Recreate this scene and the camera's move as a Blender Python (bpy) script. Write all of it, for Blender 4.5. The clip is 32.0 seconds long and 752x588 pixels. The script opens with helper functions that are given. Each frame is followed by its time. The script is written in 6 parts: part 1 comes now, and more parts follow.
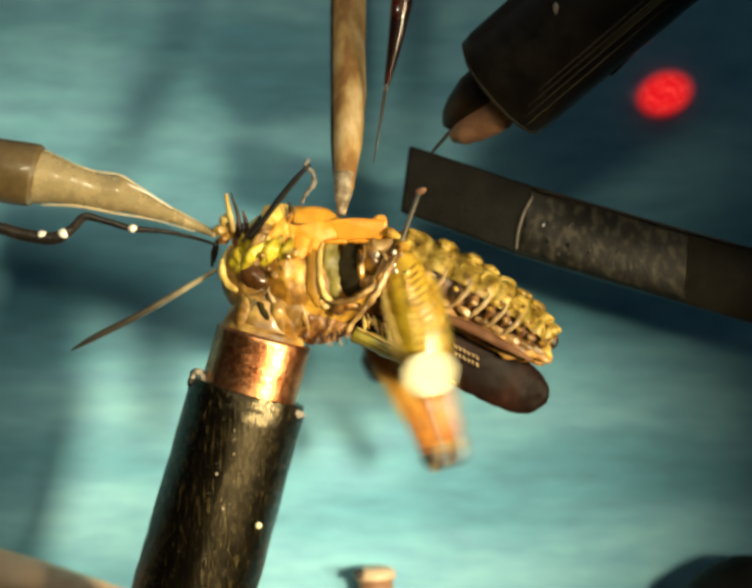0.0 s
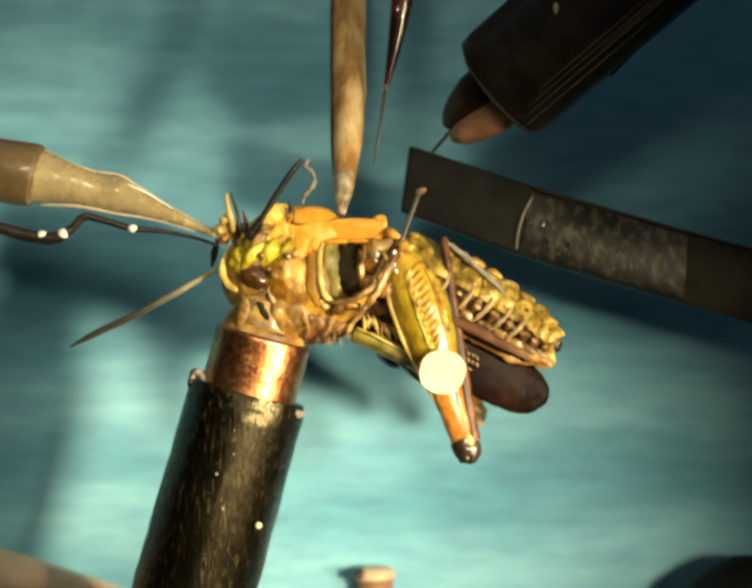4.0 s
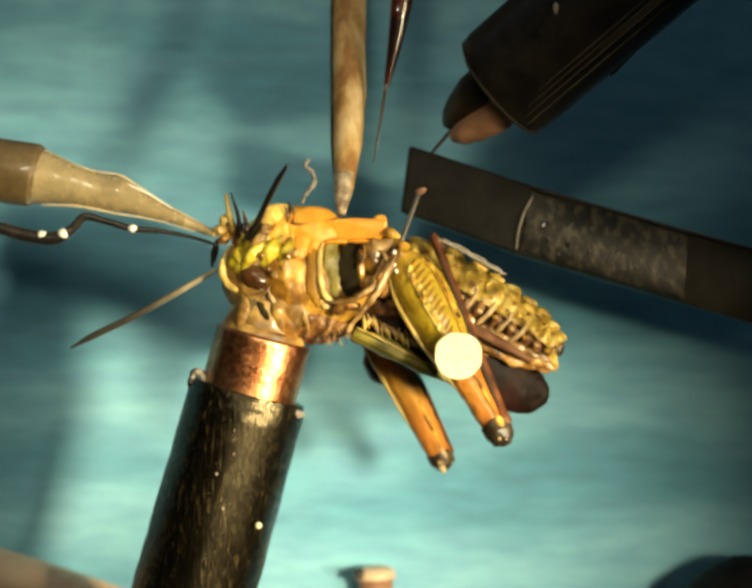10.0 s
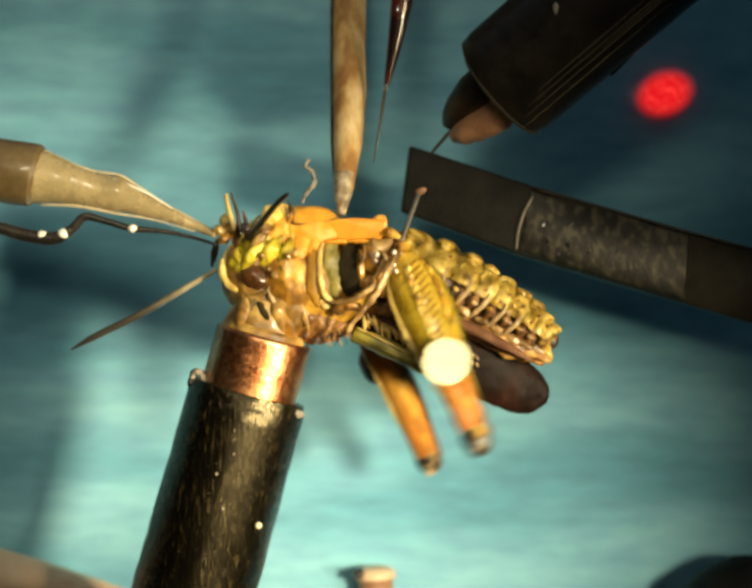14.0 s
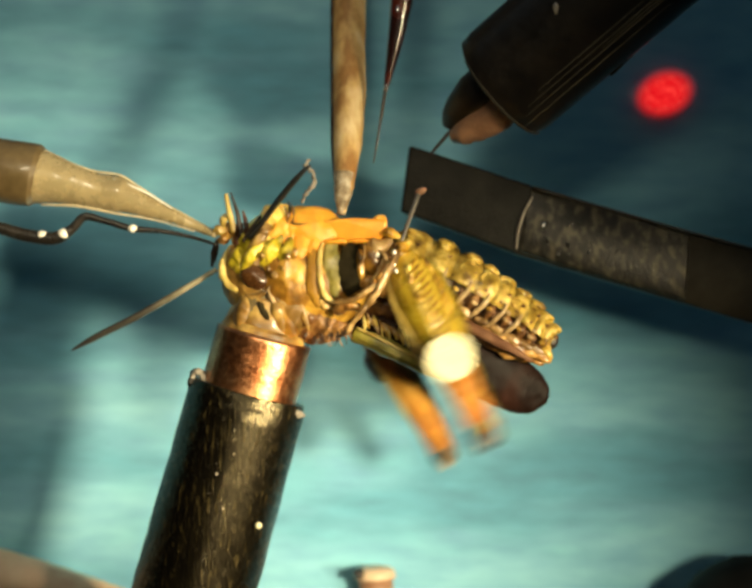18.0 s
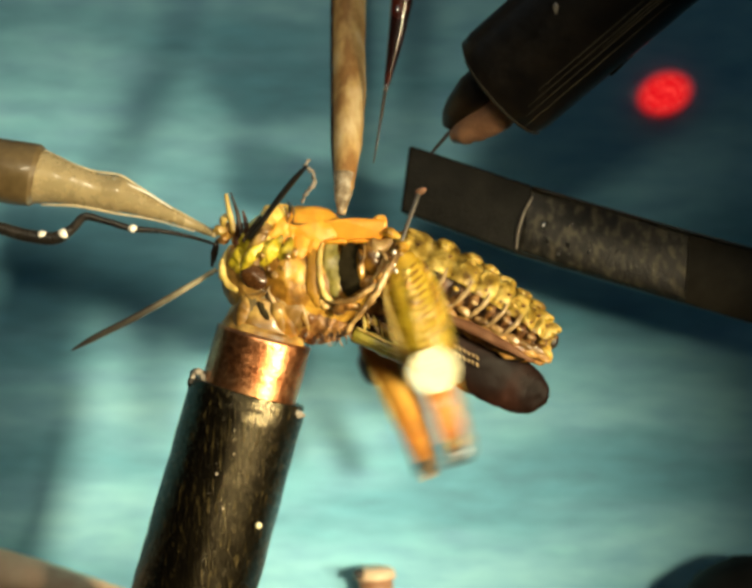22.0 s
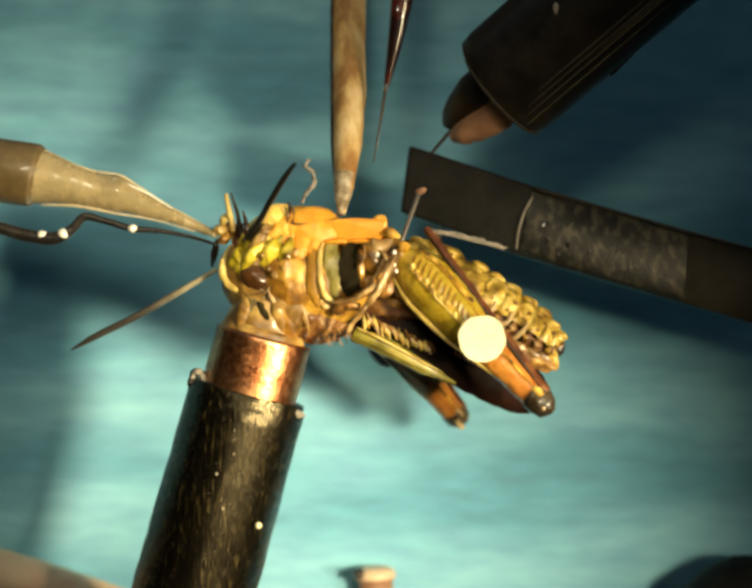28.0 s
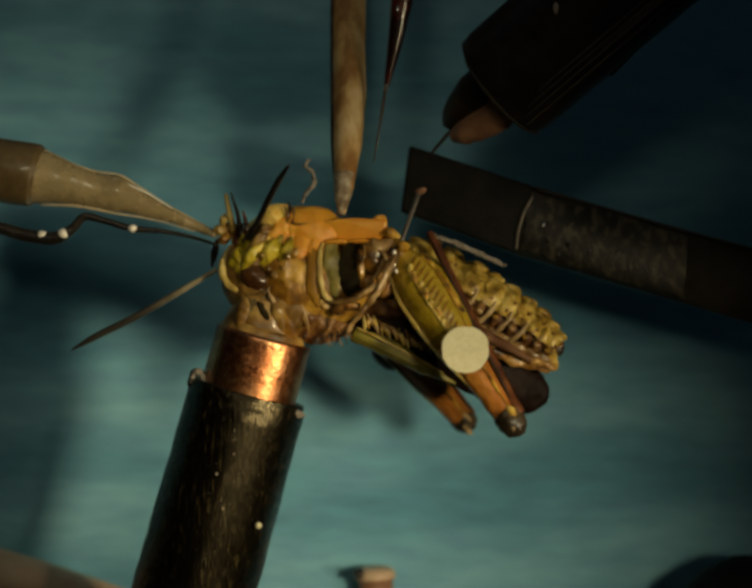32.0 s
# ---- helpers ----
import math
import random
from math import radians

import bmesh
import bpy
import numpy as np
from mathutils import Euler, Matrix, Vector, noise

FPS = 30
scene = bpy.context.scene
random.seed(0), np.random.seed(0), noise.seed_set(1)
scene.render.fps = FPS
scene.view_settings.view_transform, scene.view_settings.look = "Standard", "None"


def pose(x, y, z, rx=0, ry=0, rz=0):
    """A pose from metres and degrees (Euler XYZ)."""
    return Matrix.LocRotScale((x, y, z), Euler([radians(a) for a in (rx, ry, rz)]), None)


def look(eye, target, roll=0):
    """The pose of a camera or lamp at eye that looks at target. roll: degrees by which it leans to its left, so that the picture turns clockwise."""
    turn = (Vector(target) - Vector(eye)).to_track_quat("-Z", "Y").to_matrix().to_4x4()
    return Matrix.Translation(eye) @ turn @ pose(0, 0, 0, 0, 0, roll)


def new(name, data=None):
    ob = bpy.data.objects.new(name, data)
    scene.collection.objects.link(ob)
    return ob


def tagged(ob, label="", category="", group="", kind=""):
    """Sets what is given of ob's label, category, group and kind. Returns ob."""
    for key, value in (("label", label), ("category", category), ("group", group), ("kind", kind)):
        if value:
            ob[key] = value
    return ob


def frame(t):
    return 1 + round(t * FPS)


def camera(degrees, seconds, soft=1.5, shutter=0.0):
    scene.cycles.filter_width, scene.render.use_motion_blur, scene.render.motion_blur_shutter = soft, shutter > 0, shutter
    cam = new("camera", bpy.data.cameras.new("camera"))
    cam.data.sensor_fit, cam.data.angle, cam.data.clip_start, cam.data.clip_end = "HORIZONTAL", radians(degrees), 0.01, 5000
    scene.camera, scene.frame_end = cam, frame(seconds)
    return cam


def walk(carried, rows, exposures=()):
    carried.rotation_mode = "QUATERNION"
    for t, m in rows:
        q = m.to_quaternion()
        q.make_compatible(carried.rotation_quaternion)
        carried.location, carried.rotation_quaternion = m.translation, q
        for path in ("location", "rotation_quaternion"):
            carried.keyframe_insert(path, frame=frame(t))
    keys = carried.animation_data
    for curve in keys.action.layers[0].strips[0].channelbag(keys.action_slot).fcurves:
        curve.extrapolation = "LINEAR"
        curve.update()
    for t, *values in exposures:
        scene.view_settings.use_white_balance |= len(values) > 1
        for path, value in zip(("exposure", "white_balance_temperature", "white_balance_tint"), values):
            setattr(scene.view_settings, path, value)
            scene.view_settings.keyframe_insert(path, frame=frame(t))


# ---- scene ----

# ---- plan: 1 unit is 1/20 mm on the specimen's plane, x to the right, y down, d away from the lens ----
U, FAR, HIGH = 5e-5, 0.1844, 0.15


def at(x, y, d=0.0):
    k = 1 + d * U / FAR
    return Vector(((x - 784) * U * k, d * U, HIGH + (613.5 - y) * U * k))


def swing(place, angle, lean=0.0):
    """A limb at place that points angle degrees up from the right and leans towards the lens."""
    return Matrix.Translation(place) @ Matrix.Rotation(radians(-angle), 4, "Y") @ Matrix.Rotation(radians(-lean), 4, "Z")


# ---- camera ----
cam = camera(24.0, 32.0, soft=3.5, shutter=1.0)
cam.data.dof.use_dof, cam.data.dof.focus_distance, cam.data.dof.aperture_fstop = True, FAR - 0.003, 20.0
stand = look((0, -FAR, HIGH), (0, 0, HIGH))
walk(cam, [(0.0, stand), (32.0, stand)],
     exposures=[(0.0, 0.0), (31.45, 0.0), (31.6, -0.45), (31.7, -0.85), (31.85, -1.5), (32.0, -2.05)])

# ---- light ----
world = bpy.data.worlds.new("room")
world.use_nodes = True
scene.world = world
world.node_tree.nodes["Background"].inputs[0].default_value = (0.47, 0.61, 0.66, 1)
world.node_tree.nodes["Background"].inputs[1].default_value = 0.26


def lamp(name, eye, target, watts, degrees, blend, size, colour):
    data = bpy.data.lights.new(name, "SPOT")
    data.energy, data.spot_size, data.spot_blend = watts, radians(degrees), blend
    data.shadow_soft_size, data.color = size, colour
    ob = new(name, data)
    ob.matrix_world = look(eye, target)
    return ob


lamp("fibre_lamp_key", (0.184, -0.200, 0.132), (-0.055, 0.03, 0.137), 10.8, 17.2, 1.0, 0.022, (1.0, 0.81, 0.48))
lamp("fibre_lamp_front", (0.106, -0.200, 0.149), (0.001, 0.03, 0.1175), 4.1, 18.0, 1.0, 0.018, (1.0, 0.86, 0.53))
# unseen fill, added to lift the upper left card and the specimen's front
lamp("added_fill", (-0.013, -0.200, 0.232), (-0.018, 0.030, 0.160), 0.80, 28, 1.0, 0.024, (1.0, 0.87, 0.58))

# ---- materials ----


def material(name, colours, scale=900, rough=0.4, metal=0.0, bump=0.3, fine=5.0, coat=0.0, stretch=(1, 1, 1),
             glass=0.0, sss=0.0, detail=5.0, spec=0.5, spread=0.4, grain=0.35):
    """Two scales of noise: blotches of the given colours, and a fine grain for relief and gloss."""
    m = bpy.data.materials.new(name)
    m.use_nodes = True
    n, link = m.node_tree.nodes, m.node_tree.links.new
    b = n["Principled BSDF"]
    co, mp = n.new("ShaderNodeTexCoord"), n.new("ShaderNodeMapping")
    mp.inputs["Scale"].default_value = stretch
    link(co.outputs["Object"], mp.inputs[0])
    big, small = n.new("ShaderNodeTexNoise"), n.new("ShaderNodeTexNoise")
    for tex, s in ((big, scale), (small, scale * fine)):
        tex.inputs["Scale"].default_value, tex.inputs["Detail"].default_value = s, detail
        link(mp.outputs[0], tex.inputs["Vector"])
    ramp = n.new("ShaderNodeValToRGB")
    while len(ramp.color_ramp.elements) < len(colours):
        ramp.color_ramp.elements.new(0.5)
    for i, c in enumerate(colours):
        e = ramp.color_ramp.elements[i]
        e.position, e.color = 0.5 - spread / 2 + spread * i / max(1, len(colours) - 1), (*c, 1)
    link(big.outputs[0], ramp.inputs[0])
    over = n.new("ShaderNodeMix")
    over.data_type, over.blend_type = "RGBA", "OVERLAY"
    over.inputs["Factor"].default_value = grain
    link(ramp.outputs[0], over.inputs["A"])
    link(small.outputs[0], over.inputs["B"])
    link(over.outputs["Result"], b.inputs["Base Color"])
    gloss = n.new("ShaderNodeMapRange")
    gloss.inputs["To Min"].default_value, gloss.inputs["To Max"].default_value = max(0.03, rough - 0.15), min(1, rough + 0.15)
    link(small.outputs[0], gloss.inputs[0])
    link(gloss.outputs[0], b.inputs["Roughness"])
    bp = n.new("ShaderNodeBump")
    bp.inputs["Strength"].default_value, bp.inputs["Distance"].default_value = bump, 0.0002
    link(small.outputs[0], bp.inputs["Height"])
    link(bp.outputs[0], b.inputs["Normal"])
    b.inputs["Metallic"].default_value = metal
    b.inputs["Coat Weight"].default_value, b.inputs["Coat Roughness"].default_value = coat, 0.12
    b.inputs["Transmission Weight"].default_value = glass
    b.inputs["Specular IOR Level"].default_value = spec
    if sss:
        b.inputs["Subsurface Weight"].default_value = sss
        b.inputs["Subsurface Radius"].default_value = (0.0012, 0.0006, 0.0002)
    return m


def along(m, stops):
    """Lets the colour change along the thing's own x axis: stops of (units, colour), blended with the blotches."""
    n, link = m.node_tree.nodes, m.node_tree.links.new
    co = next(x for x in n if x.bl_idname == "ShaderNodeTexCoord")
    mix = next(x for x in n if x.bl_idname == "ShaderNodeMix")
    sep, rng, ramp = n.new("ShaderNodeSeparateXYZ"), n.new("ShaderNodeMapRange"), n.new("ShaderNodeValToRGB")
    far = stops[-1][0]
    rng.inputs["From Max"].default_value = far * U
    link(co.outputs["Object"], sep.inputs[0])
    link(sep.outputs[0], rng.inputs[0])
    link(rng.outputs[0], ramp.inputs[0])
    while len(ramp.color_ramp.elements) < len(stops):
        ramp.color_ramp.elements.new(0.5)
    for i, (x, c) in enumerate(stops):
        ramp.color_ramp.elements[i].position = x / far
        ramp.color_ramp.elements[i].color = (*c, 1)
    tint = n.new("ShaderNodeMix")
    tint.data_type, tint.blend_type = "RGBA", "MULTIPLY"
    tint.inputs["Factor"].default_value = 1.0
    old = mix.inputs["A"].links[0].from_socket
    link(old, tint.inputs["A"])
    link(ramp.outputs[0], tint.inputs["B"])
    link(tint.outputs["Result"], mix.inputs["A"])
    return m


CARD = material("teal_card", [(0.126, 0.370, 0.525), (0.195, 0.484, 0.660), (0.262, 0.592, 0.765)], 52, 0.8, bump=0.2, fine=7, stretch=(0.42, 1, 1.6), grain=0.42, spread=0.24)
WALLS = material("grey_paint", [(0.10, 0.11, 0.12), (0.14, 0.15, 0.16)], 8, 0.8)
BENCH = material("bench_top", [(0.05, 0.06, 0.07), (0.09, 0.10, 0.11)], 14, 0.6)
COPPER = material("copper", [(0.34, 0.120, 0.045), (0.54, 0.220, 0.090), (0.70, 0.36, 0.17)], 560, 0.34, metal=1.0, bump=0.3, fine=4, spread=0.40, coat=0.3)
SLEEVE = material("black_sleeve", [(0.0010, 0.0009, 0.0007), (0.0016, 0.0013, 0.0009), (0.0036, 0.0029, 0.0015), (0.050, 0.038, 0.015)], 2300, 0.24, bump=0.40, fine=2.2, stretch=(1.3, 1.3, 0.14), spec=0.42, spread=0.50)
SLEEVE.node_tree.nodes["Principled BSDF"].inputs["Specular Tint"].default_value = (1.0, 0.84, 0.52, 1)
BLACK = material("black_plastic", [(0.0045, 0.0036, 0.0030), (0.018, 0.0135, 0.0095)], 300, 0.36, bump=0.2, spec=0.5, stretch=(1, 1, 1))
SLATE = material("dark_metal", [(0.004, 0.0038, 0.0033), (0.013, 0.012, 0.010)], 420, 0.6, bump=0.5, spec=0.15)
GREY = material("worn_grey_metal", [(0.026, 0.022, 0.016), (0.050, 0.043, 0.031)], 160, 0.6, bump=0.5, spec=0.12)
FROST = along(material("frosted_metal", [(0.006, 0.005, 0.0035), (0.016, 0.0138, 0.0095), (0.075, 0.064, 0.044)], 900, 0.40, metal=0.25, bump=0.6, fine=3, stretch=(1.2, 1, 0.75), spread=0.25), [(0, (1, 1, 1)), (140, (0.9, 0.9, 0.85)), (220, (0.8, 0.78, 0.72)), (340, (1.0, 0.95, 0.85))])
SILVER = material("bright_metal", [(0.55, 0.52, 0.48), (0.75, 0.72, 0.68)], 500, 0.25, metal=1.0, bump=0.2)
WIRE = material("dark_wire", [(0.010, 0.009, 0.008), (0.03, 0.025, 0.02)], 600, 0.3, metal=0.2, bump=0.15)
BONE = material("cream_stick", [(0.34, 0.17, 0.050), (0.62, 0.40, 0.155), (0.80, 0.62, 0.34)], 420, 0.5, bump=0.5, stretch=(1, 1, 0.4), spread=0.28)
BUFF = material("buff_grip", [(0.105, 0.072, 0.030), (0.18, 0.128, 0.056)], 240, 0.4, bump=0.3, coat=0.25)
GLASS = material("cloudy_glass", [(0.38, 0.295, 0.145), (0.55, 0.44, 0.235)], 160, 0.28, bump=0.12, glass=0.3, spec=0.5, coat=0.3)
REDDISH = material("red_brown_glass", [(0.006, 0.003, 0.003), (0.030, 0.008, 0.006), (0.10, 0.020, 0.012)], 300, 0.2, bump=0.1, coat=0.7)
PLUG = material("brown_plug", [(0.20, 0.095, 0.05), (0.36, 0.19, 0.105)], 380, 0.5, bump=0.5)
TAN = material("tan_rod", [(0.66, 0.46, 0.30), (0.80, 0.60, 0.43)], 120, 0.5)
PAPER = material("cream_paper", [(0.62, 0.59, 0.37), (0.68, 0.645, 0.43)], 600, 0.7, bump=0.1)

SHELL = material("yellow_shell", [(0.05, 0.020, 0.003), (0.44, 0.23, 0.016), (0.82, 0.56, 0.09)], 640, 0.34, bump=0.5, fine=3.0, coat=0.25, sss=0.05, spread=0.3)
NECK = material("green_yellow_shell", [(0.15, 0.11, 0.008), (0.50, 0.39, 0.018), (0.90, 0.76, 0.14)], 420, 0.36, bump=0.4, fine=3, coat=0.2, sss=0.08, spread=0.36)
FLANK = material("brown_flank", [(0.085, 0.036, 0.004), (0.26, 0.122, 0.012), (0.56, 0.33, 0.046)], 300, 0.38, bump=0.38, fine=4.0, coat=0.40, sss=0.1, spread=0.3)
PALE = material("pale_cuticle", [(0.26, 0.16, 0.03), (0.50, 0.37, 0.09), (0.68, 0.54, 0.19)], 500, 0.35, bump=0.6, coat=0.3, sss=0.1)
OLIVE = material("olive_cuticle", [(0.060, 0.050, 0.008), (0.16, 0.135, 0.018), (0.32, 0.25, 0.05)], 420, 0.36, bump=0.6, coat=0.3)
WAX = material("orange_wax", [(0.56, 0.225, 0.012), (0.72, 0.33, 0.022), (0.84, 0.47, 0.065)], 170, 0.5, bump=0.18, fine=6, coat=0.08, sss=0.3, spread=0.4, grain=0.15)
EYE = material("brown_eye", [(0.030, 0.011, 0.003), (0.085, 0.036, 0.009)], 500, 0.26, bump=0.12, fine=6, coat=0.5)
DARK = material("dark_cuticle", [(0.012, 0.008, 0.006), (0.04, 0.022, 0.012)], 500, 0.35, bump=0.5, coat=0.3)
BROWN = material("brown_limb", [(0.06, 0.022, 0.004), (0.27, 0.125, 0.024), (0.48, 0.28, 0.075)], 700, 0.3, bump=0.6, coat=0.4)
UMBER = material("umber_wing", [(0.004, 0.0023, 0.0018), (0.009, 0.0042, 0.003), (0.024, 0.0085, 0.005)], 200, 0.5, bump=0.25, fine=6, spec=0.08)
CHOC = material("chocolate_belly", [(0.035, 0.013, 0.004), (0.13, 0.055, 0.014), (0.32, 0.17, 0.05)], 600, 0.40, bump=0.7, fine=3, coat=0.1, spec=0.35)
HOLLOW = material("hollow_shade", [(0.006, 0.005, 0.0025), (0.034, 0.027, 0.012)], 260, 0.8, bump=0.5, spec=0.05)
RUST = material("rust_shin", [(0.024, 0.007, 0.003), (0.085, 0.025, 0.007), (0.20, 0.07, 0.018)], 500, 0.36, bump=0.4, coat=0.2, spec=0.4)
HORN = material("dark_horn", [(0.008, 0.006, 0.005), (0.026, 0.018, 0.010), (0.085, 0.06, 0.03)], 420, 0.3, bump=0.4, coat=0.35)
SPINY = material("grey_spines", [(0.20, 0.175, 0.14), (0.42, 0.38, 0.32)], 600, 0.35, bump=0.3, coat=0.3)
TERGITE = material("yellow_ring", [(0.13, 0.066, 0.009), (0.46, 0.31, 0.044), (0.82, 0.65, 0.20)], 640, 0.34, bump=0.6, fine=3, coat=0.25, sss=0.06, spread=0.36)
BAR = material("beige_bar", [(0.24, 0.15, 0.06), (0.52, 0.38, 0.19)], 500, 0.36, bump=0.5, coat=0.2)
ANTENNA = material("black_antenna", [(0.0028, 0.003, 0.0026), (0.0095, 0.009, 0.007)], 500, 0.36, bump=0.4, coat=0.15)
FEELER = along(material("feeler_horn", [(0.5, 0.48, 0.42), (0.9, 0.88, 0.8)], 420, 0.35, bump=0.4, coat=0.3), [(0, (0.50, 0.46, 0.33)), (90, (0.24, 0.22, 0.16)), (160, (0.055, 0.05, 0.042)), (346, (0.03, 0.027, 0.022))])
SCRATCH = material("bare_scratch", [(0.07, 0.062, 0.042), (0.13, 0.115, 0.078)], 400, 0.5)
RIM = material("glass_edge_shine", [(0.42, 0.36, 0.22), (0.62, 0.55, 0.38)], 300, 0.3, bump=0.1, coat=0.3)
WINE = material("red_brown_vein", [(0.040, 0.016, 0.008), (0.10, 0.044, 0.022), (0.17, 0.088, 0.048)], 300, 0.65, bump=0.4, spec=0.12)
GREEN = material("grass_green_edge", [(0.085, 0.072, 0.009), (0.19, 0.165, 0.020), (0.34, 0.28, 0.05)], 420, 0.4, bump=0.5, coat=0.15)
OCHRE = material("deep_amber_groove", [(0.17, 0.080, 0.006), (0.28, 0.145, 0.013)], 400, 0.5, bump=0.3, spec=0.2)
HONEY = material("honey_cuticle", [(0.066, 0.034, 0.007), (0.20, 0.108, 0.020), (0.44, 0.29, 0.08)], 300, 0.42, bump=0.32, fine=4, coat=0.2, sss=0.1, spread=0.34)
TISSUE = material("pinkish_tissue", [(0.08, 0.040, 0.010), (0.235, 0.135, 0.042), (0.50, 0.34, 0.14)], 460, 0.32, bump=0.4, fine=3, coat=0.3, sss=0.1, spread=0.36)
STRAW = material("straw_shell", [(0.075, 0.028, 0.004), (0.38, 0.22, 0.028), (0.80, 0.60, 0.15)], 560, 0.27, bump=0.7, fine=3, coat=0.4, sss=0.06, spread=0.32)
CREAM = material("pale_wax", [(0.62, 0.34, 0.04), (0.80, 0.56, 0.12), (0.90, 0.74, 0.30)], 300, 0.42, bump=0.3, coat=0.15, sss=0.25)
PUTTY = material("worn_grey_tip", [(0.15, 0.105, 0.055), (0.30, 0.235, 0.15), (0.52, 0.46, 0.36)], 900, 0.5, bump=0.5, spread=0.3)
PEWTER = material("tarnished_pin", [(0.060, 0.055, 0.050), (0.16, 0.145, 0.13)], 700, 0.35, metal=0.4, bump=0.3)
JAW = material("ashen_cuticle", [(0.085, 0.055, 0.018), (0.17, 0.122, 0.046), (0.30, 0.24, 0.13)], 260, 0.52, bump=0.2, fine=4, coat=0.05, sss=0.1, spread=0.36)
WHITE = material("pearl_white", [(0.80, 0.76, 0.66), (0.90, 0.88, 0.80)], 500, 0.25, bump=0.1, coat=0.5)
THIGH = along(material("thigh_cuticle", [(0.55, 0.45, 0.30), (0.85, 0.80, 0.70), (1.0, 0.98, 0.85)], 340, 0.28, bump=1.0, fine=3, coat=0.55, sss=0.08),
              [(0, (0.62, 0.41, 0.042)), (90, (0.44, 0.32, 0.023)), (190, (0.36, 0.265, 0.019)), (285, (0.54, 0.235, 0.043)), (385, (0.54, 0.21, 0.045)), (440, (0.20, 0.09, 0.02))])
AMBER = along(material("amber_thigh", [(0.40, 0.29, 0.20), (0.82, 0.72, 0.58), (1.0, 0.98, 0.85)], 560, 0.36, bump=0.7, fine=4, coat=0.35, sss=0.1, stretch=(0.22, 1, 1)),
              [(0, (0.30, 0.20, 0.03)), (150, (0.55, 0.34, 0.06)), (330, (0.60, 0.265, 0.052)), (400, (0.30, 0.13, 0.027))])


def glowing(name):
    """A red lens: bright speckles in the middle, fading to clear at the rim."""
    m = bpy.data.materials.new(name)
    m.use_nodes = True
    n, link = m.node_tree.nodes, m.node_tree.links.new
    n.remove(n["Principled BSDF"])
    co, tex, ramp, size = (n.new("ShaderNode" + k) for k in ("TexCoord", "TexNoise", "ValToRGB", "VectorMath"))
    tex.inputs["Scale"].default_value, tex.inputs["Detail"].default_value = 2300, 2
    link(co.outputs["Object"], tex.inputs["Vector"])
    for e, p, c in zip(ramp.color_ramp.elements, (0.46, 0.70), ((0.62, 0.0, 0.006, 1), (1.0, 0.075, 0.055, 1))):
        e.position, e.color = p, c
    link(tex.outputs[0], ramp.inputs[0])
    glow, clear, mix, fall = (n.new("ShaderNode" + k) for k in ("Emission", "BsdfTransparent", "MixShader", "MapRange"))
    glow.inputs[1].default_value = 1.2
    link(ramp.outputs[0], glow.inputs[0])
    size.operation = "LENGTH"
    oval = n.new("ShaderNodeVectorMath")
    oval.operation = "MULTIPLY"
    oval.inputs[1].default_value = (1.0, 1.0, 1.32)
    link(co.outputs["Object"], oval.inputs[0])
    link(oval.outputs[0], size.inputs[0])
    link(size.outputs["Value"], fall.inputs[0])
    fall.interpolation_type = "SMOOTHSTEP"
    for key, v in (("From Min", 24 * U), ("From Max", 82 * U), ("To Min", 1.0), ("To Max", 0.0)):
        fall.inputs[key].default_value = v
    link(fall.outputs[0], mix.inputs[0])
    link(clear.outputs[0], mix.inputs[1])
    link(glow.outputs[0], mix.inputs[2])
    link(mix.outputs[0], n["Material Output"].inputs[0])
    return m


LED = glowing("red_lens")

# ---- mesh helpers ----
BASE = {}


def link_mesh(name, bm, mat):
    bmesh.ops.recalc_face_normals(bm, faces=bm.faces)
    me = bpy.data.meshes.new(name)
    bm.to_mesh(me)
    bm.free()
    for p in me.polygons:
        p.use_smooth = True
    me.materials.append(mat)
    return new(name, me)


def thing(name, place, label, category, group="", kind=""):
    ob = new(name)
    ob.empty_display_size = 0.002
    ob.location = place
    BASE[ob] = Matrix.Translation(place)
    return tagged(ob, label, category, group, kind)


def part(name, bm, mat, parent, label="", own=None):
    """One mesh under a thing or part. Built in the place's space; with own, a pose in the parent's space, in its own."""
    if own is None:
        bmesh.ops.transform(bm, matrix=BASE[parent].inverted(), verts=bm.verts)
        m = Matrix()
    else:
        m = own
    ob = link_mesh(name, bm, mat)
    ob.parent = parent
    ob.matrix_basis = m
    BASE[ob] = BASE[parent] @ m
    return tagged(ob, label)


def curve(points, n):
    """A smooth line through the points, each span with its share of the n steps."""
    pts = [Vector(p) for p in points]
    if len(pts) < 3:
        return [pts[0].lerp(pts[-1], i / n) for i in range(n + 1)]
    h = [max((b - a).length, 1e-9) for a, b in zip(pts, pts[1:])]
    d = [(b - a) / w for a, b, w in zip(pts, pts[1:], h)]
    m = [d[0]] + [(d[k - 1] * h[k] + d[k] * h[k - 1]) / (h[k] + h[k - 1]) for k in range(1, len(h))] + [d[-1]]
    out = []
    for i in range(n + 1):
        s = i / n * (len(pts) - 1)
        k = min(int(s), len(pts) - 2)
        f = s - k
        out.append(pts[k] * (2 * f ** 3 - 3 * f * f + 1) + m[k] * h[k] * (f ** 3 - 2 * f * f + f)
                   + pts[k + 1] * (3 * f * f - 2 * f ** 3) + m[k + 1] * h[k] * (f ** 3 - f * f))
    return out


def values(nums, n):
    return [float(np.interp(i / n * (len(nums) - 1), range(len(nums)), nums)) for i in range(n + 1)]


def uneven(q):
    return noise.noise(q) + 0.5 * noise.noise(q * 2.3) + 0.18 * noise.noise(q * 4.9)


